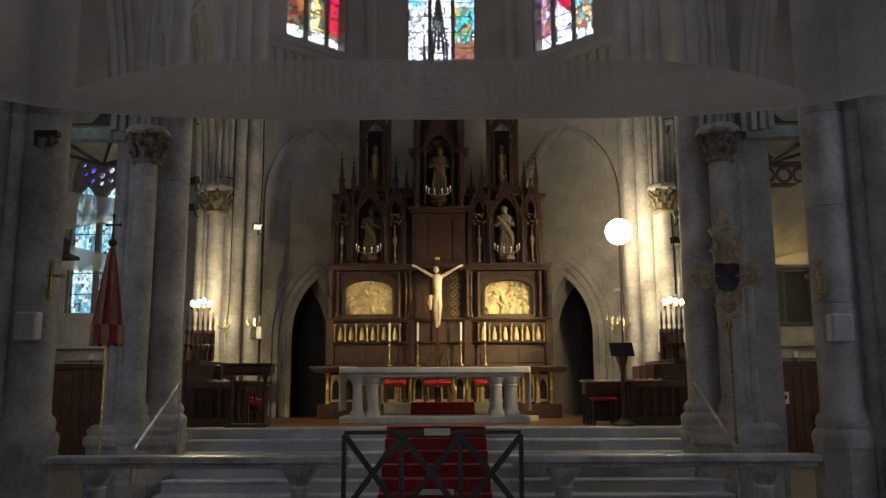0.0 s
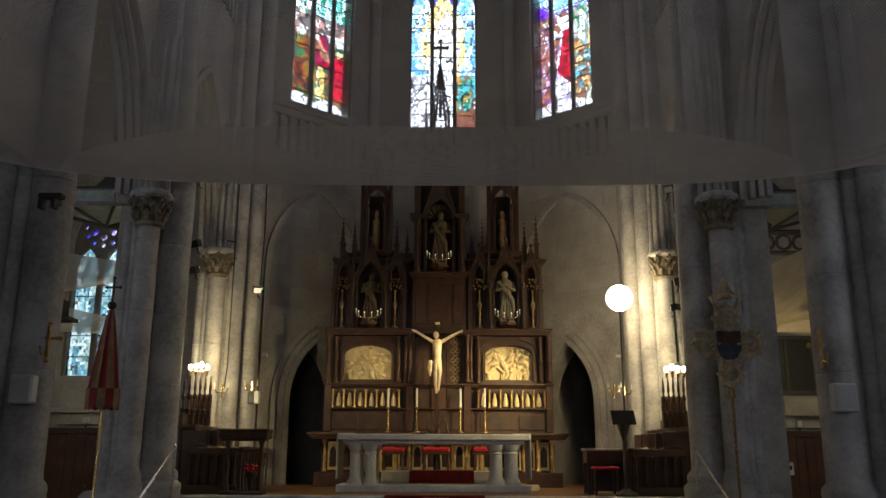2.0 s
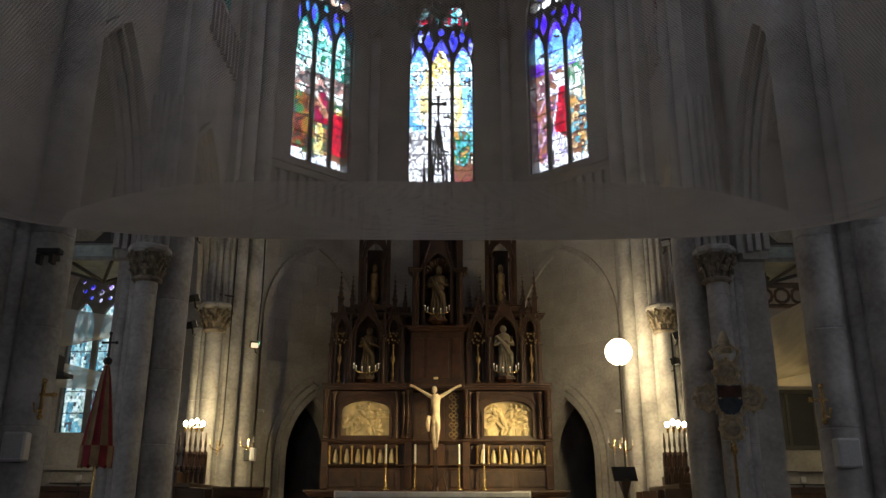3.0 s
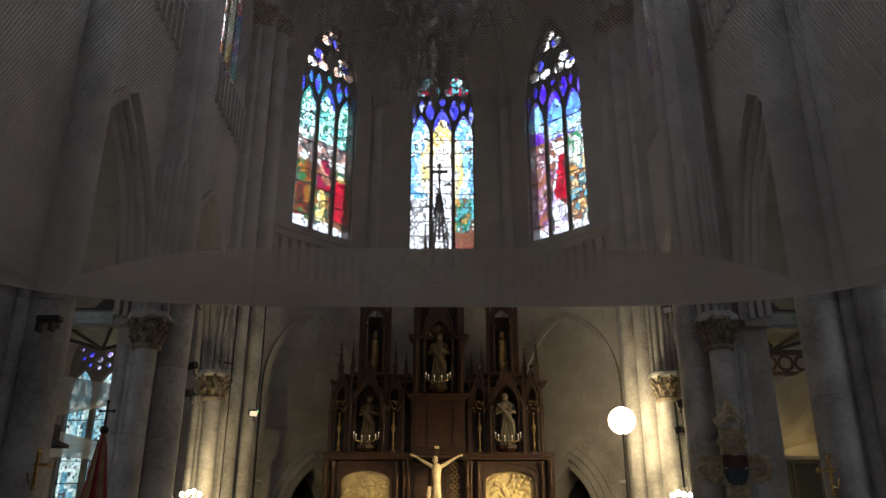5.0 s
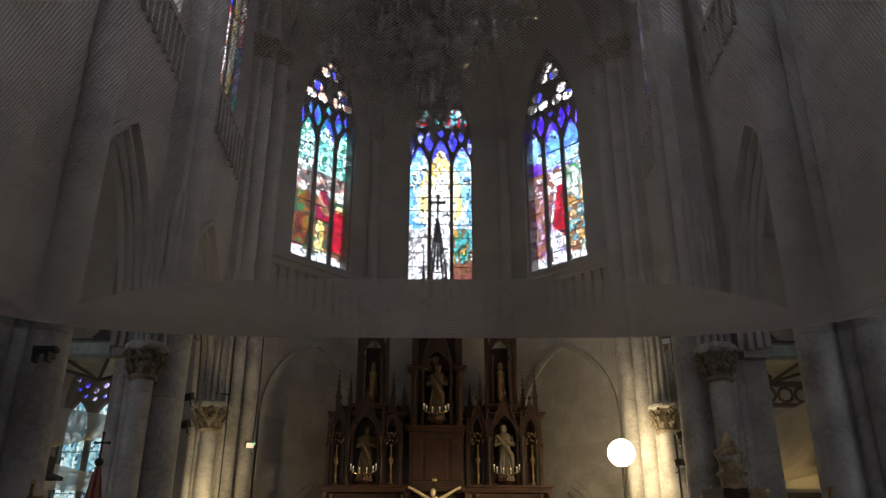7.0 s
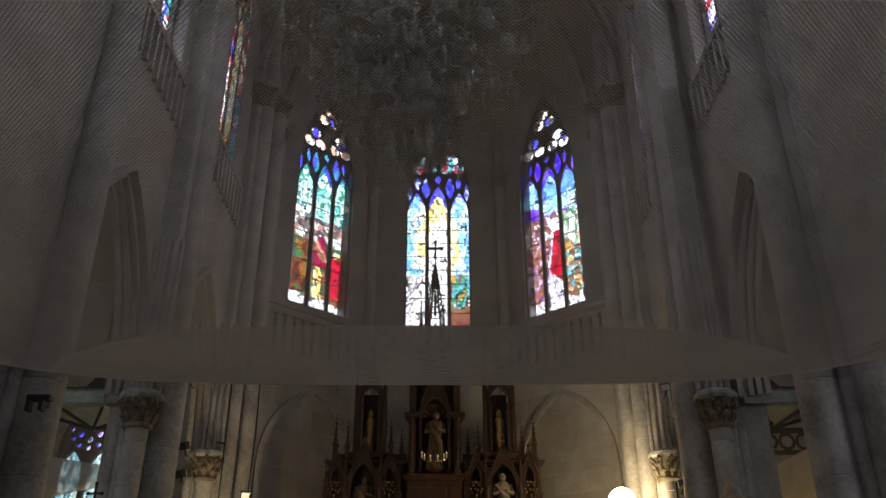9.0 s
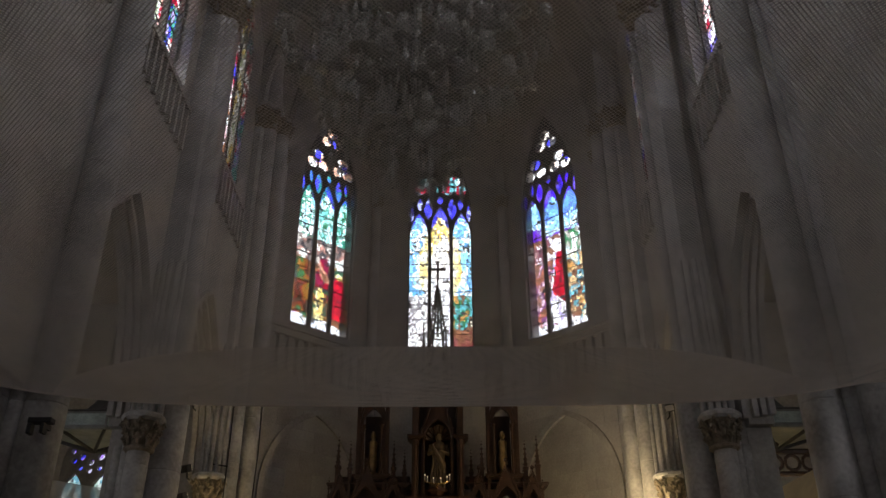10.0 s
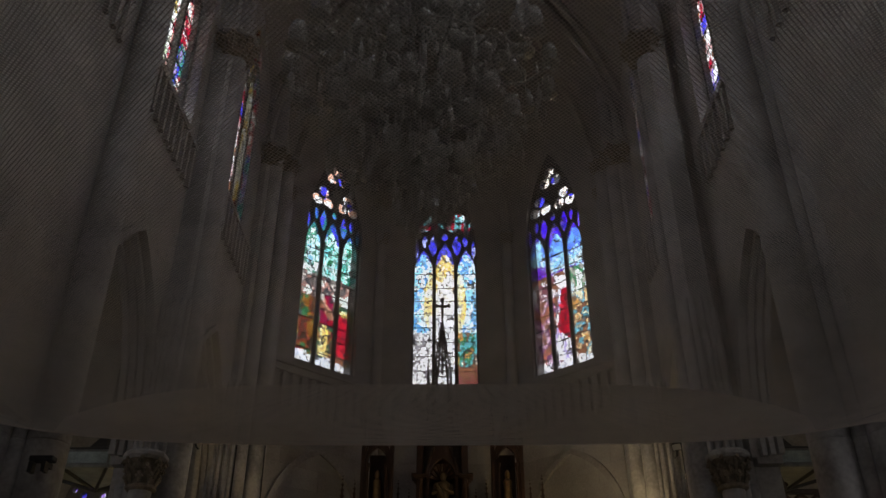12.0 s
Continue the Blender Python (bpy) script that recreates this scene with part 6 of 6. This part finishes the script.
for name, x0, x1, top in (("door_1", -8.35, -7.35, 2.08), ("door_2", 7.1, 8.05, 2.08)):
    d = thing(name, ((x0 + x1) / 2, 18.2, 0), "closed dark brown wooden aisle door in a stone frame", "door", "", "structure")
    for k in range(5):
        xa = x0 + (x1 - x0) * k / 5
        wpart("board", boxes((xa + 0.004, xa + (x1 - x0) / 5 - 0.004, 18.12, 18.16, 0.02, top), bevel=0.006), DOORWOOD, d)
    wpart("frame", boxes((x0 - 0.12, x0, 18.08, 18.19, 0, top + 0.12), (x1, x1 + 0.12, 18.08, 18.19, 0, top + 0.12), (x0, x1, 18.08, 18.19, top + 0.01, top + 0.12)), OAK_DARK, d)
    bm = bmesh.new()
    ball(bm, x1 - 0.1, 18.08, 1.02, 0.035, u=8, v=6)
    wpart("handle", bm, BRASS, d)
ds = thing("door_notice", (7.28, 18.1, 1.3), "white paper notice on the aisle door", "sign")
part("sheet", boxes((-0.09, 0.09, -0.006, 0, 0, 0.26)), CLOTH, ds)
part("mark", boxes((-0.05, 0.05, -0.011, -0.007, 0.1, 0.19)), IRON, ds)
aw = thing("window_11", (7.5, 18.2, 3.0), "dark unlit aisle window of two panes in a stone frame", "window", "", "structure")
DARKPANE = mat("dark_window_glass", (0.012, 0.014, 0.014), 0.5, vary=0.3, scale=4, fine=30, bump=0)
for x0, x1 in ((6.9, 7.4), (7.46, 7.98)):
    wpart("pane", boxes((x0, x1, 18.14, 18.16, 3.05, 4.15)), DARKPANE, aw)
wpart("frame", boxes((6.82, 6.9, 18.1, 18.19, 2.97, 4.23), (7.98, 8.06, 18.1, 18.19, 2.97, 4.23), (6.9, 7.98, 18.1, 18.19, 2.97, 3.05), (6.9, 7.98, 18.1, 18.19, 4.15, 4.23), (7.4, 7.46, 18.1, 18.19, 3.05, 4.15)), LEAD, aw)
for sx in (-1, 1):
    cd = thing("cable_box", (sx * 7.6, 18.15, 2.3), "small white junction box with cable on the aisle wall", "box", "junction boxes")
    part("box", boxes((-0.05, 0.05, -0.03, 0.04, 0, 0.12)), PLASTIC, cd)
    part("cable", boxes((-0.6, 0.5, -0.01, 0.04, -0.05, -0.03), (-0.01, 0.01, -0.01, 0.04, -0.2, -0.051)), IRON, cd)
    sh = structure("trim_aisle_%s" % ("left" if sx < 0 else "right"), boxes((min(sx * 5.2, sx * 9.1), max(sx * 5.2, sx * 9.1), 18.02, 18.2, 2.52, 2.62)), STONE, "stone string course along the aisle wall", "trim")

# cloths slung across the aisles
CANVAS = mat("cream_canvas", (0.62, 0.54, 0.40), 0.9, vary=0.15, scale=3, fine=60, bump=0.2)


SHEER = bpy.data.materials.new("sheer_cloth")
SHEER.use_nodes = True
nt = SHEER.node_tree
clear, mixed = nt.nodes.new("ShaderNodeBsdfTransparent"), nt.nodes.new("ShaderNodeMixShader")
nt.nodes["Principled BSDF"].inputs["Base Color"].default_value = (0.62, 0.6, 0.55, 1)
nt.nodes["Principled BSDF"].inputs["Roughness"].default_value = 0.9
weave, dense = nt.nodes.new("ShaderNodeTexNoise"), nt.nodes.new("ShaderNodeMapRange")
weave.inputs["Scale"].default_value = 2.5
dense.inputs[3].default_value, dense.inputs[4].default_value = 0.3, 0.65
nt.links.new(weave.outputs[0], dense.inputs[0])
nt.links.new(dense.outputs[0], mixed.inputs[0])
nt.links.new(clear.outputs[0], mixed.inputs[1])
nt.links.new(nt.nodes["Principled BSDF"].outputs[0], mixed.inputs[2])
nt.links.new(mixed.outputs[0], nt.nodes["Material Output"].inputs[0])


def slung(name, corners, sag, label, cloth=CANVAS):
    """A cloth between four corners, bellied by its weight and 6 mm thick."""
    c = [Vector(p) for p in corners]
    ob = thing(name, c[0], label, "cloth", "cloths slung in the aisles")
    bm = bmesh.new()
    n = 12
    for off in (0, 0.006):
        g = [[bm.verts.new(c[0].lerp(c[1], i / n).lerp(c[3].lerp(c[2], i / n), j / n) + Vector((0, off + 0.06 * math.sin(9 * i / n + 4 * j / n), -sag * math.sin(math.pi * i / n) * math.sin(math.pi * j / n)))) for i in range(n + 1)] for j in range(n + 1)]
        for j in range(n):
            for i in range(n):
                q = (g[j][i], g[j][i + 1], g[j + 1][i + 1], g[j + 1][i])
                bm.faces.new(q)
    wpart("sheet", bm, cloth, ob, smooth=True)


slung("slung_cloth", ((5.0, 13.6, 4.55), (6.6, 14.2, 5.35), (8.2, 17.6, 4.6), (6.4, 17.6, 4.2)), 0.25, "cream canvas slung below the aisle vault")
slung("slung_cloth", ((6.2, 17.5, 4.3), (9.0, 17.5, 5.4), (9.0, 17.4, 4.2), (6.2, 17.4, 4.22)), 0.05, "cream canvas hanging across the aisle in lamplight")
slung("slung_cloth", ((-9.0, 15.2, 5.6), (-5.3, 13.4, 4.75), (-5.2, 14.2, 4.6), (-9.0, 16.2, 4.6)), 0.3, "pale sheer cloth slung below the aisle vault", SHEER)
slung("slung_cloth", ((-9.0, 17.3, 4.9), (-6.8, 17.3, 4.4), (-6.8, 17.2, 4.05), (-9.0, 17.2, 4.2)), 0.08, "pale sheer cloth hanging before the aisle window", SHEER)
# lamp and shade added out of sight, for the warm light on canvas and wall
bulb("lamp_light_aisle", (7.5, 16.3, 3.85), 26, WARM, 0.1)
al = thing("aisle_lamp", (7.5, 16.3, 3.75), "small unseen hanging lamp, added for the warm light in the aisle", "lamp")
bm = bmesh.new()
lathe(bm, [(0.1, 0.14), (0.12, 0.16), (0.03, 0.3), (0.01, 6.7)], 0, 0, 0, 10)
part("shade", bm, IRON, al)

# lantern boxes high in the aisles
for sx in (-1, 1):
    ln = thing("glazed_loft", (sx * 5.85 - 0.1, 14.2, 5.62), "six-sided glazed box with a dark metal frame in the aisle", "lantern", "glazed boxes")
    PALEGLASS = mat("dusty_glass", (0.36, 0.43, 0.41), 0.25, vary=0.3, scale=5, fine=40, bump=0)
    PALEFRAME = mat("grey_painted_metal", (0.2, 0.21, 0.2), 0.5, vary=0.3, scale=6, fine=50)
    for k in range(3):
        a = math.pi * k / 3
        bm = bmesh.new()
        tube(bm, [(0.74 * math.cos(a), 0.74 * math.sin(a), 0.13), (0, 0, -0.08), (-0.74 * math.cos(a), -0.74 * math.sin(a), 0.13)], 0.03, 6)
        part("brace", bm, IRON, ln)
    bm = bmesh.new()
    lathe(bm, [(0.76, 0.12), (0.78, 0.14), (0.78, 0.18), (0.76, 0.2)], 0, 0, 0, 6)
    part("base", bm, PALEFRAME, ln)
    for k in range(6):
        a, b = 2 * math.pi * k / 6, 2 * math.pi * (k + 1) / 6
        pa, pb = Vector((0.74 * math.cos(a), 0.74 * math.sin(a), 0)), Vector((0.74 * math.cos(b), 0.74 * math.sin(b), 0))
        m, L = facet(pb.x, pb.y, pa.x, pa.y)
        bm = boxes((-L / 2 + 0.02, L / 2 - 0.02, 0, 0.01, 0.2, 0.4))
        bm.transform(m)
        part("pane", bm, PALEGLASS, ln)
        bm = bmesh.new()
        tube(bm, [pa + Vector((0, 0, 0.2)), pa + Vector((0, 0, 0.42))], 0.022, 6)
        tube(bm, [pa + Vector((0, 0, 0.41)), pb + Vector((0, 0, 0.41))], 0.022, 6)
        part("frame", bm, PALEFRAME, ln)
    bm = bmesh.new()
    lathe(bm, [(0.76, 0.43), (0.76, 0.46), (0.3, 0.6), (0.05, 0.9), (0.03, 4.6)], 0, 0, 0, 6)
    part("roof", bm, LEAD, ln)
    if sx < 0:
        continue
    bm = bmesh.new()
    for k in range(5):
        x = -0.6 + k * 0.3
        tube(bm, [(x + 0.13 * math.cos(a), 0.2, -0.25 + 0.13 * math.sin(a)) for a in [2 * math.pi * j / 10 for j in range(11)]], 0.03, 6)
    tube(bm, [(-0.8, 0.2, -0.06), (0.8, 0.2, -0.06)], 0.05, 6)
    tube(bm, [(-0.8, 0.2, -0.44), (0.8, 0.2, -0.44)], 0.04, 6)
    tube(bm, [(0, 0.2, -0.06), (0, 0, 0.02)], 0.05, 6)
    part("openwork", bm, OAK_DARK, ln)

# ---- chandelier ----
HX0, HY0 = -0.28, 7.3
ch = thing("chandelier", (HX0, HY0, 6.56), "huge crystal chandelier with many tiers of glass cups and drops", "chandelier")
bm = bmesh.new()
lathe(bm, [(0.02, 0.2), (0.1, 0.26), (0.12, 0.36), (0.05, 0.45), (0.04, 0.8), (0.2, 1.0), (0.22, 1.2), (0.07, 1.4), (0.06, 2.4), (0.2, 2.6), (0.18, 2.9), (0.06, 3.1), (0.02, 3.3), (0.015, 14.2)], 0, 0, 0, 12)
part("stem", bm, CRYSTAL, ch, smooth=True)
cup = bmesh.new()
lathe(cup, [(0.02, 0), (0.09, 0.015), (0.1, 0.03), (0.03, 0.05), (0.035, 0.08), (0.075, 0.13), (0.085, 0.18), (0.06, 0.24), (0.07, 0.27), (0.06, 0.265), (0.05, 0.22)], 0, 0, 0, 10)
cup_ob = part("cup", cup, CRYSTAL, ch, smooth=True)
dropm = bmesh.new()
lathe(dropm, [(0.004, 0), (0.012, -0.03), (0.005, -0.05), (0.02, -0.1), (0.024, -0.15), (0.004, -0.2)], 0, 0, 0, 6)
drop_ob = part("drop", dropm, CRYSTAL, ch)
rng = random.Random(21)


def child(src, place, tilt=0.0, s=1.0):
    ob = new(src.name.split(".")[0], src.data)
    ob.parent = ch
    ob.matrix_basis = pose(*place, tilt, 0, rng.uniform(0, 360)) @ Matrix.Scale(s, 4)
    return ob


chains = bmesh.new()
for n, r, z in ((8, 0.55, 0.35), (14, 1.05, 0.95), (18, 1.5, 1.75), (14, 1.25, 2.45), (8, 0.7, 3.0)):
    bm = bmesh.new()
    tube(bm, [(r * 0.8 * math.cos(2 * math.pi * k / 24), r * 0.8 * math.sin(2 * math.pi * k / 24), z - 0.08) for k in range(25)], 0.013, 6)
    part("ring", bm, CRYSTAL, ch)
    for k in range(n):
        a = 2 * math.pi * (k + 0.3) / n
        d = Vector((math.cos(a), math.sin(a), 0))
        bm = bmesh.new()
        tube(bm, [d * 0.08 + Vector((0, 0, z + 0.1)), d * r * 0.4 + Vector((0, 0, z - 0.16)), d * r * 0.8 + Vector((0, 0, z - 0.18)), d * r + Vector((0, 0, z))], 0.018, 6)
        part("arm", bm, CRYSTAL, ch, smooth=True)
        child(cup_ob, d * r + Vector((0, 0, z)), 0, rng.uniform(1.0, 1.5))
        for q in range(3):
            child(cup_ob, d * r * rng.uniform(0.3, 0.95) + Vector((rng.uniform(-0.1, 0.1), rng.uniform(-0.1, 0.1), z + rng.uniform(-0.25, 0.3))), rng.uniform(-60, 60), rng.uniform(0.6, 1.5))
        for q in range(6):
            rr = r * rng.uniform(0.2, 1.05)
            aa = a + rng.uniform(-0.2, 0.2)
            child(drop_ob, (rr * math.cos(aa), rr * math.sin(aa), z + 0.15 - rng.uniform(0, 0.55)), 0, rng.uniform(0.7, 2.0))
        bm = chains
        e = Vector((math.cos(a + 2 * math.pi / n), math.sin(a + 2 * math.pi / n), 0))
        for t in range(9):
            p = (d * r).lerp(e * r, t / 8) + Vector((0, 0, z - 0.03 - 0.18 * math.sin(math.pi * t / 8)))
            ball(bm, p.x, p.y, p.z, 0.017, u=5, v=4)
part("bead_chains", chains, CRYSTAL, ch)["kind"] = "stuff"
for ob in (cup_ob, drop_ob):
    ob.location = (0, 0, 0.0) if ob is drop_ob else (0, 0, 3.15)
drop_ob.location = (0, 0, 0.2)

# ---- the net under the vault ----
NET_Y0, NET_Y1, NET_X0, NET_X1 = -0.6, 8.85, -5.2, 4.95


def net_z(x, y):
    e = min(1.0, abs(x + 0.12) / 4.9)
    return 4.585 + 0.25 * e ** 4 + 0.02 * e * e + 0.045 * (NET_Y1 - y) + 0.05 * math.sin(0.9 * x + 0.5) * math.sin(0.45 * (NET_Y1 - y)) - 0.06 * math.sin((NET_Y1 - y) / 9.45 * math.pi)


def cords(lines, d):
    """Thin three-sided cords along polylines, all in one mesh."""
    vs, fs = [], []
    off = ((0, 0.58 * d), (0.5 * d, -0.29 * d), (-0.5 * d, -0.29 * d))
    for pts in lines:
        base = len(vs)
        for i, p in enumerate(pts):
            q = pts[min(i + 1, len(pts) - 1)] - pts[max(i - 1, 0)]
            s = Vector((-q.y, q.x, 0))
            s = s.normalized() if s.length > 1e-6 else Vector((1, 0, 0))
            n = q.cross(s).normalized()
            vs += [p + s * a + n * b for a, b in off]
        for i in range(len(pts) - 1):
            for k in range(3):
                a, b = base + 3 * i + k, base + 3 * i + (k + 1) % 3
                fs.append((a, b, b + 3, a + 3))
    return vs, fs


def diagonal_lines(x0, x1, y0, y1, step, place, seg):
    out = []
    for s in (1, -1):
        c = x0 - (y1 - y0)
        while c < x1 + (y1 - y0):
            # x = c + s * (y - y0) for s = 1; for s = -1 mirrored
            ya, yb = y0, y1
            if s > 0:
                ya, yb = max(y0, y0 + x0 - c), min(y1, y0 + x1 - c)
            else:
                ya, yb = max(y0, y0 + c - x1), min(y1, y0 + c - x0)
            if yb - ya > 0.02:
                n = max(1, int((yb - ya) / seg))
                out.append([place(c + s * (ya + (yb - ya) * k / n - y0), ya + (yb - ya) * k / n) for k in range(n + 1)])
            c += step
    return out


lines = diagonal_lines(NET_X0, NET_X1, NET_Y0, NET_Y1, 0.03, lambda x, y: Vector((x, y, net_z(x, y))), 0.35)


def flap(x, h):
    """The net's turned-up end between the columns: h from 0 at the hem to 1."""
    w = max(0.0, 1 - abs((x + 0.12) / 4.4) ** 5)
    return Vector((x, NET_Y1 + 0.75 * h * w, net_z(x, NET_Y1) + 1.0 * h * w))


vs, fs = cords(lines, 0.0035)
more, mf = cords(diagonal_lines(-4.3, 4.05, 0, 1.3, 0.03, lambda x, h: flap(x, h / 1.3), 0.3), 0.0072)
fs += [tuple(i + len(vs) for i in f) for f in mf]
vs += more
me = bpy.data.meshes.new("safety_net")
me.from_pydata(vs, [], fs)
me.materials.append(NET)
net = tagged(new("safety_net", me), "fine grey safety net slung under the vault across the nave", "net", "", "stuff")
hem = thing("net_rope", (0, NET_Y1, 4.6), "thin grey rope along the hem of the net", "rope")
bm = bmesh.new()
tube(bm, [(NET_X0 + (NET_X1 - NET_X0) * k / 40, NET_Y1, net_z(NET_X0 + (NET_X1 - NET_X0) * k / 40, NET_Y1)) for k in range(41)], 0.008, 5)
wpart("cord", bm, NET, hem)

# ---- ashlar blocks on the apse walls ----
ASHLAR = mat("ashlar_block", (0.36, 0.34, 0.32), 0.8, vary=0.28, scale=0.9, fine=25, bump=0.25, random_piece=0.1)
for i, (ob, m, h) in enumerate(walls):
    z, row = FLOOR_Z, 0
    while z < 8.9:
        zh = 0.5
        n = max(1, round(2 * h / 0.85))
        cuts = [-h + 0.2] + [-h + 0.2 + (2 * h - 0.4) * (k + (0.5 if row % 2 else 0)) / n for k in range(0 if row % 2 else 1, n)] + [h - 0.2]
        for a, b in zip(cuts, cuts[1:]):
            if b - a < 0.1:
                continue
            if i in (1, 3) and (z < 4.75 and b > -1.15 and a < 1.15):
                continue
            bm = boxes((a + 0.004, b - 0.004, -0.006, 0.01, z + 0.004, z + zh - 0.004))
            bm.transform(m)
            part("block", bm, ASHLAR, ob)
        z += zh
        row += 1

# blocks of the aisle end walls, clear of their openings
for name, m, gaps in (("wall_aisle_end_left", ALW, ((-1.4, 0.15, 0, 2.3), (-1.15, 0.2, 3.2, 7.6))), ("wall_aisle_end_right", ARW, ((-0.3, 1.1, 0, 2.3), (-0.45, 0.95, 2.9, 4.3)))):
    ob = bpy.data.objects[name]
    z, row = 0.0, 0
    while z < 5.6:
        cuts = [-2.2 + 0.88 * (k + (0.5 if row % 2 else 0)) for k in range(6)]
        for a, b in zip(cuts, cuts[1:]):
            b = min(b, 2.2)
            if any(b > g[0] and a < g[1] and z + 0.52 > g[2] and z < g[3] for g in gaps) or (z < 2.64 and z + 0.52 > 2.5):
                continue
            bm = boxes((a + 0.005, b - 0.005, -0.007, 0.01, z + 0.005, z + 0.515))
            bm.transform(m)
            part("block", bm, ASHLAR, ob)
        z += 0.52
        row += 1

# cables down the shafts, small sensors on the wall
for pts in (((-4.22, 16.42, 7.6), (-4.22, 16.42, 3.3), (-4.25, 16.4, 2.9)), ((-3.78, 16.95, 8.2), (-3.74, 16.9, 6.2), (-3.72, 16.65, 5.0)), ((-4.72, 16.5, 6.3), (-4.5, 16.45, 5.9), (-4.2, 16.42, 5.85)), ((3.92, 13.62, 6.4), (3.93, 13.62, 4.6)), ((3.66, 13.1, 4.4), (3.66, 13.05, 3.1))):
    cb = thing("cable", pts[0], "thin dark cable running down a stone shaft", "cable", "cables")
    bm = bmesh.new()
    tube(bm, pts, 0.014, 6)
    wpart("line", bm, IRON, cb)
for x, y, z in ((-4.02, 18.9, 3.83), (3.95, 18.95, 3.85)):
    se = thing("wall_sensor", (x, y, z), "small white sensor on a wall bracket", "sensor", "wall sensors")
    part("case", boxes((-0.06, 0.06, -0.12, 0.02, -0.03, 0.04), bevel=0.01), PLASTIC, se)
    part("bracket", boxes((-0.015, 0.015, 0.021, 0.12, -0.015, 0.015)), IRON, se)

gl = thing("pilot_lamp", (-3.8, 17.12, 5.02), "tiny green pilot lamp on a wall shaft", "lamp")
part("case", boxes((-0.04, 0.04, -0.02, 0.08, -0.05, 0.05), bevel=0.01), IRON, gl)
part("lens", boxes((-0.028, 0.028, -0.026, -0.021, -0.028, 0.028)), glow("green_glow", (0.25, 1.0, 0.6), 2.5), gl, "lit green lens")

# courses of stone above the arcade
for name, side in (("wall_north", -1), ("wall_south", 1)):
    ob = bpy.data.objects[name]
    for row in range(12):
        z = 4.8 + row * 0.47
        for k in range(11):
            y0 = 3.4 + k * 0.86 + (0.43 if row % 2 else 0)
            if any(abs(y0 + 0.43 - y) < 0.95 for y in BAY) or (z < 8.9 and y0 > 9) or z > 10.0 or (z < 4.5):
                continue
            xa, xb = sorted((side * (NX - 0.006), side * (NX + 0.01)))
            part("block", boxes((xa, xb, y0 + 0.004, y0 + 0.856, z + 0.004, z + 0.466)), ASHLAR, ob)
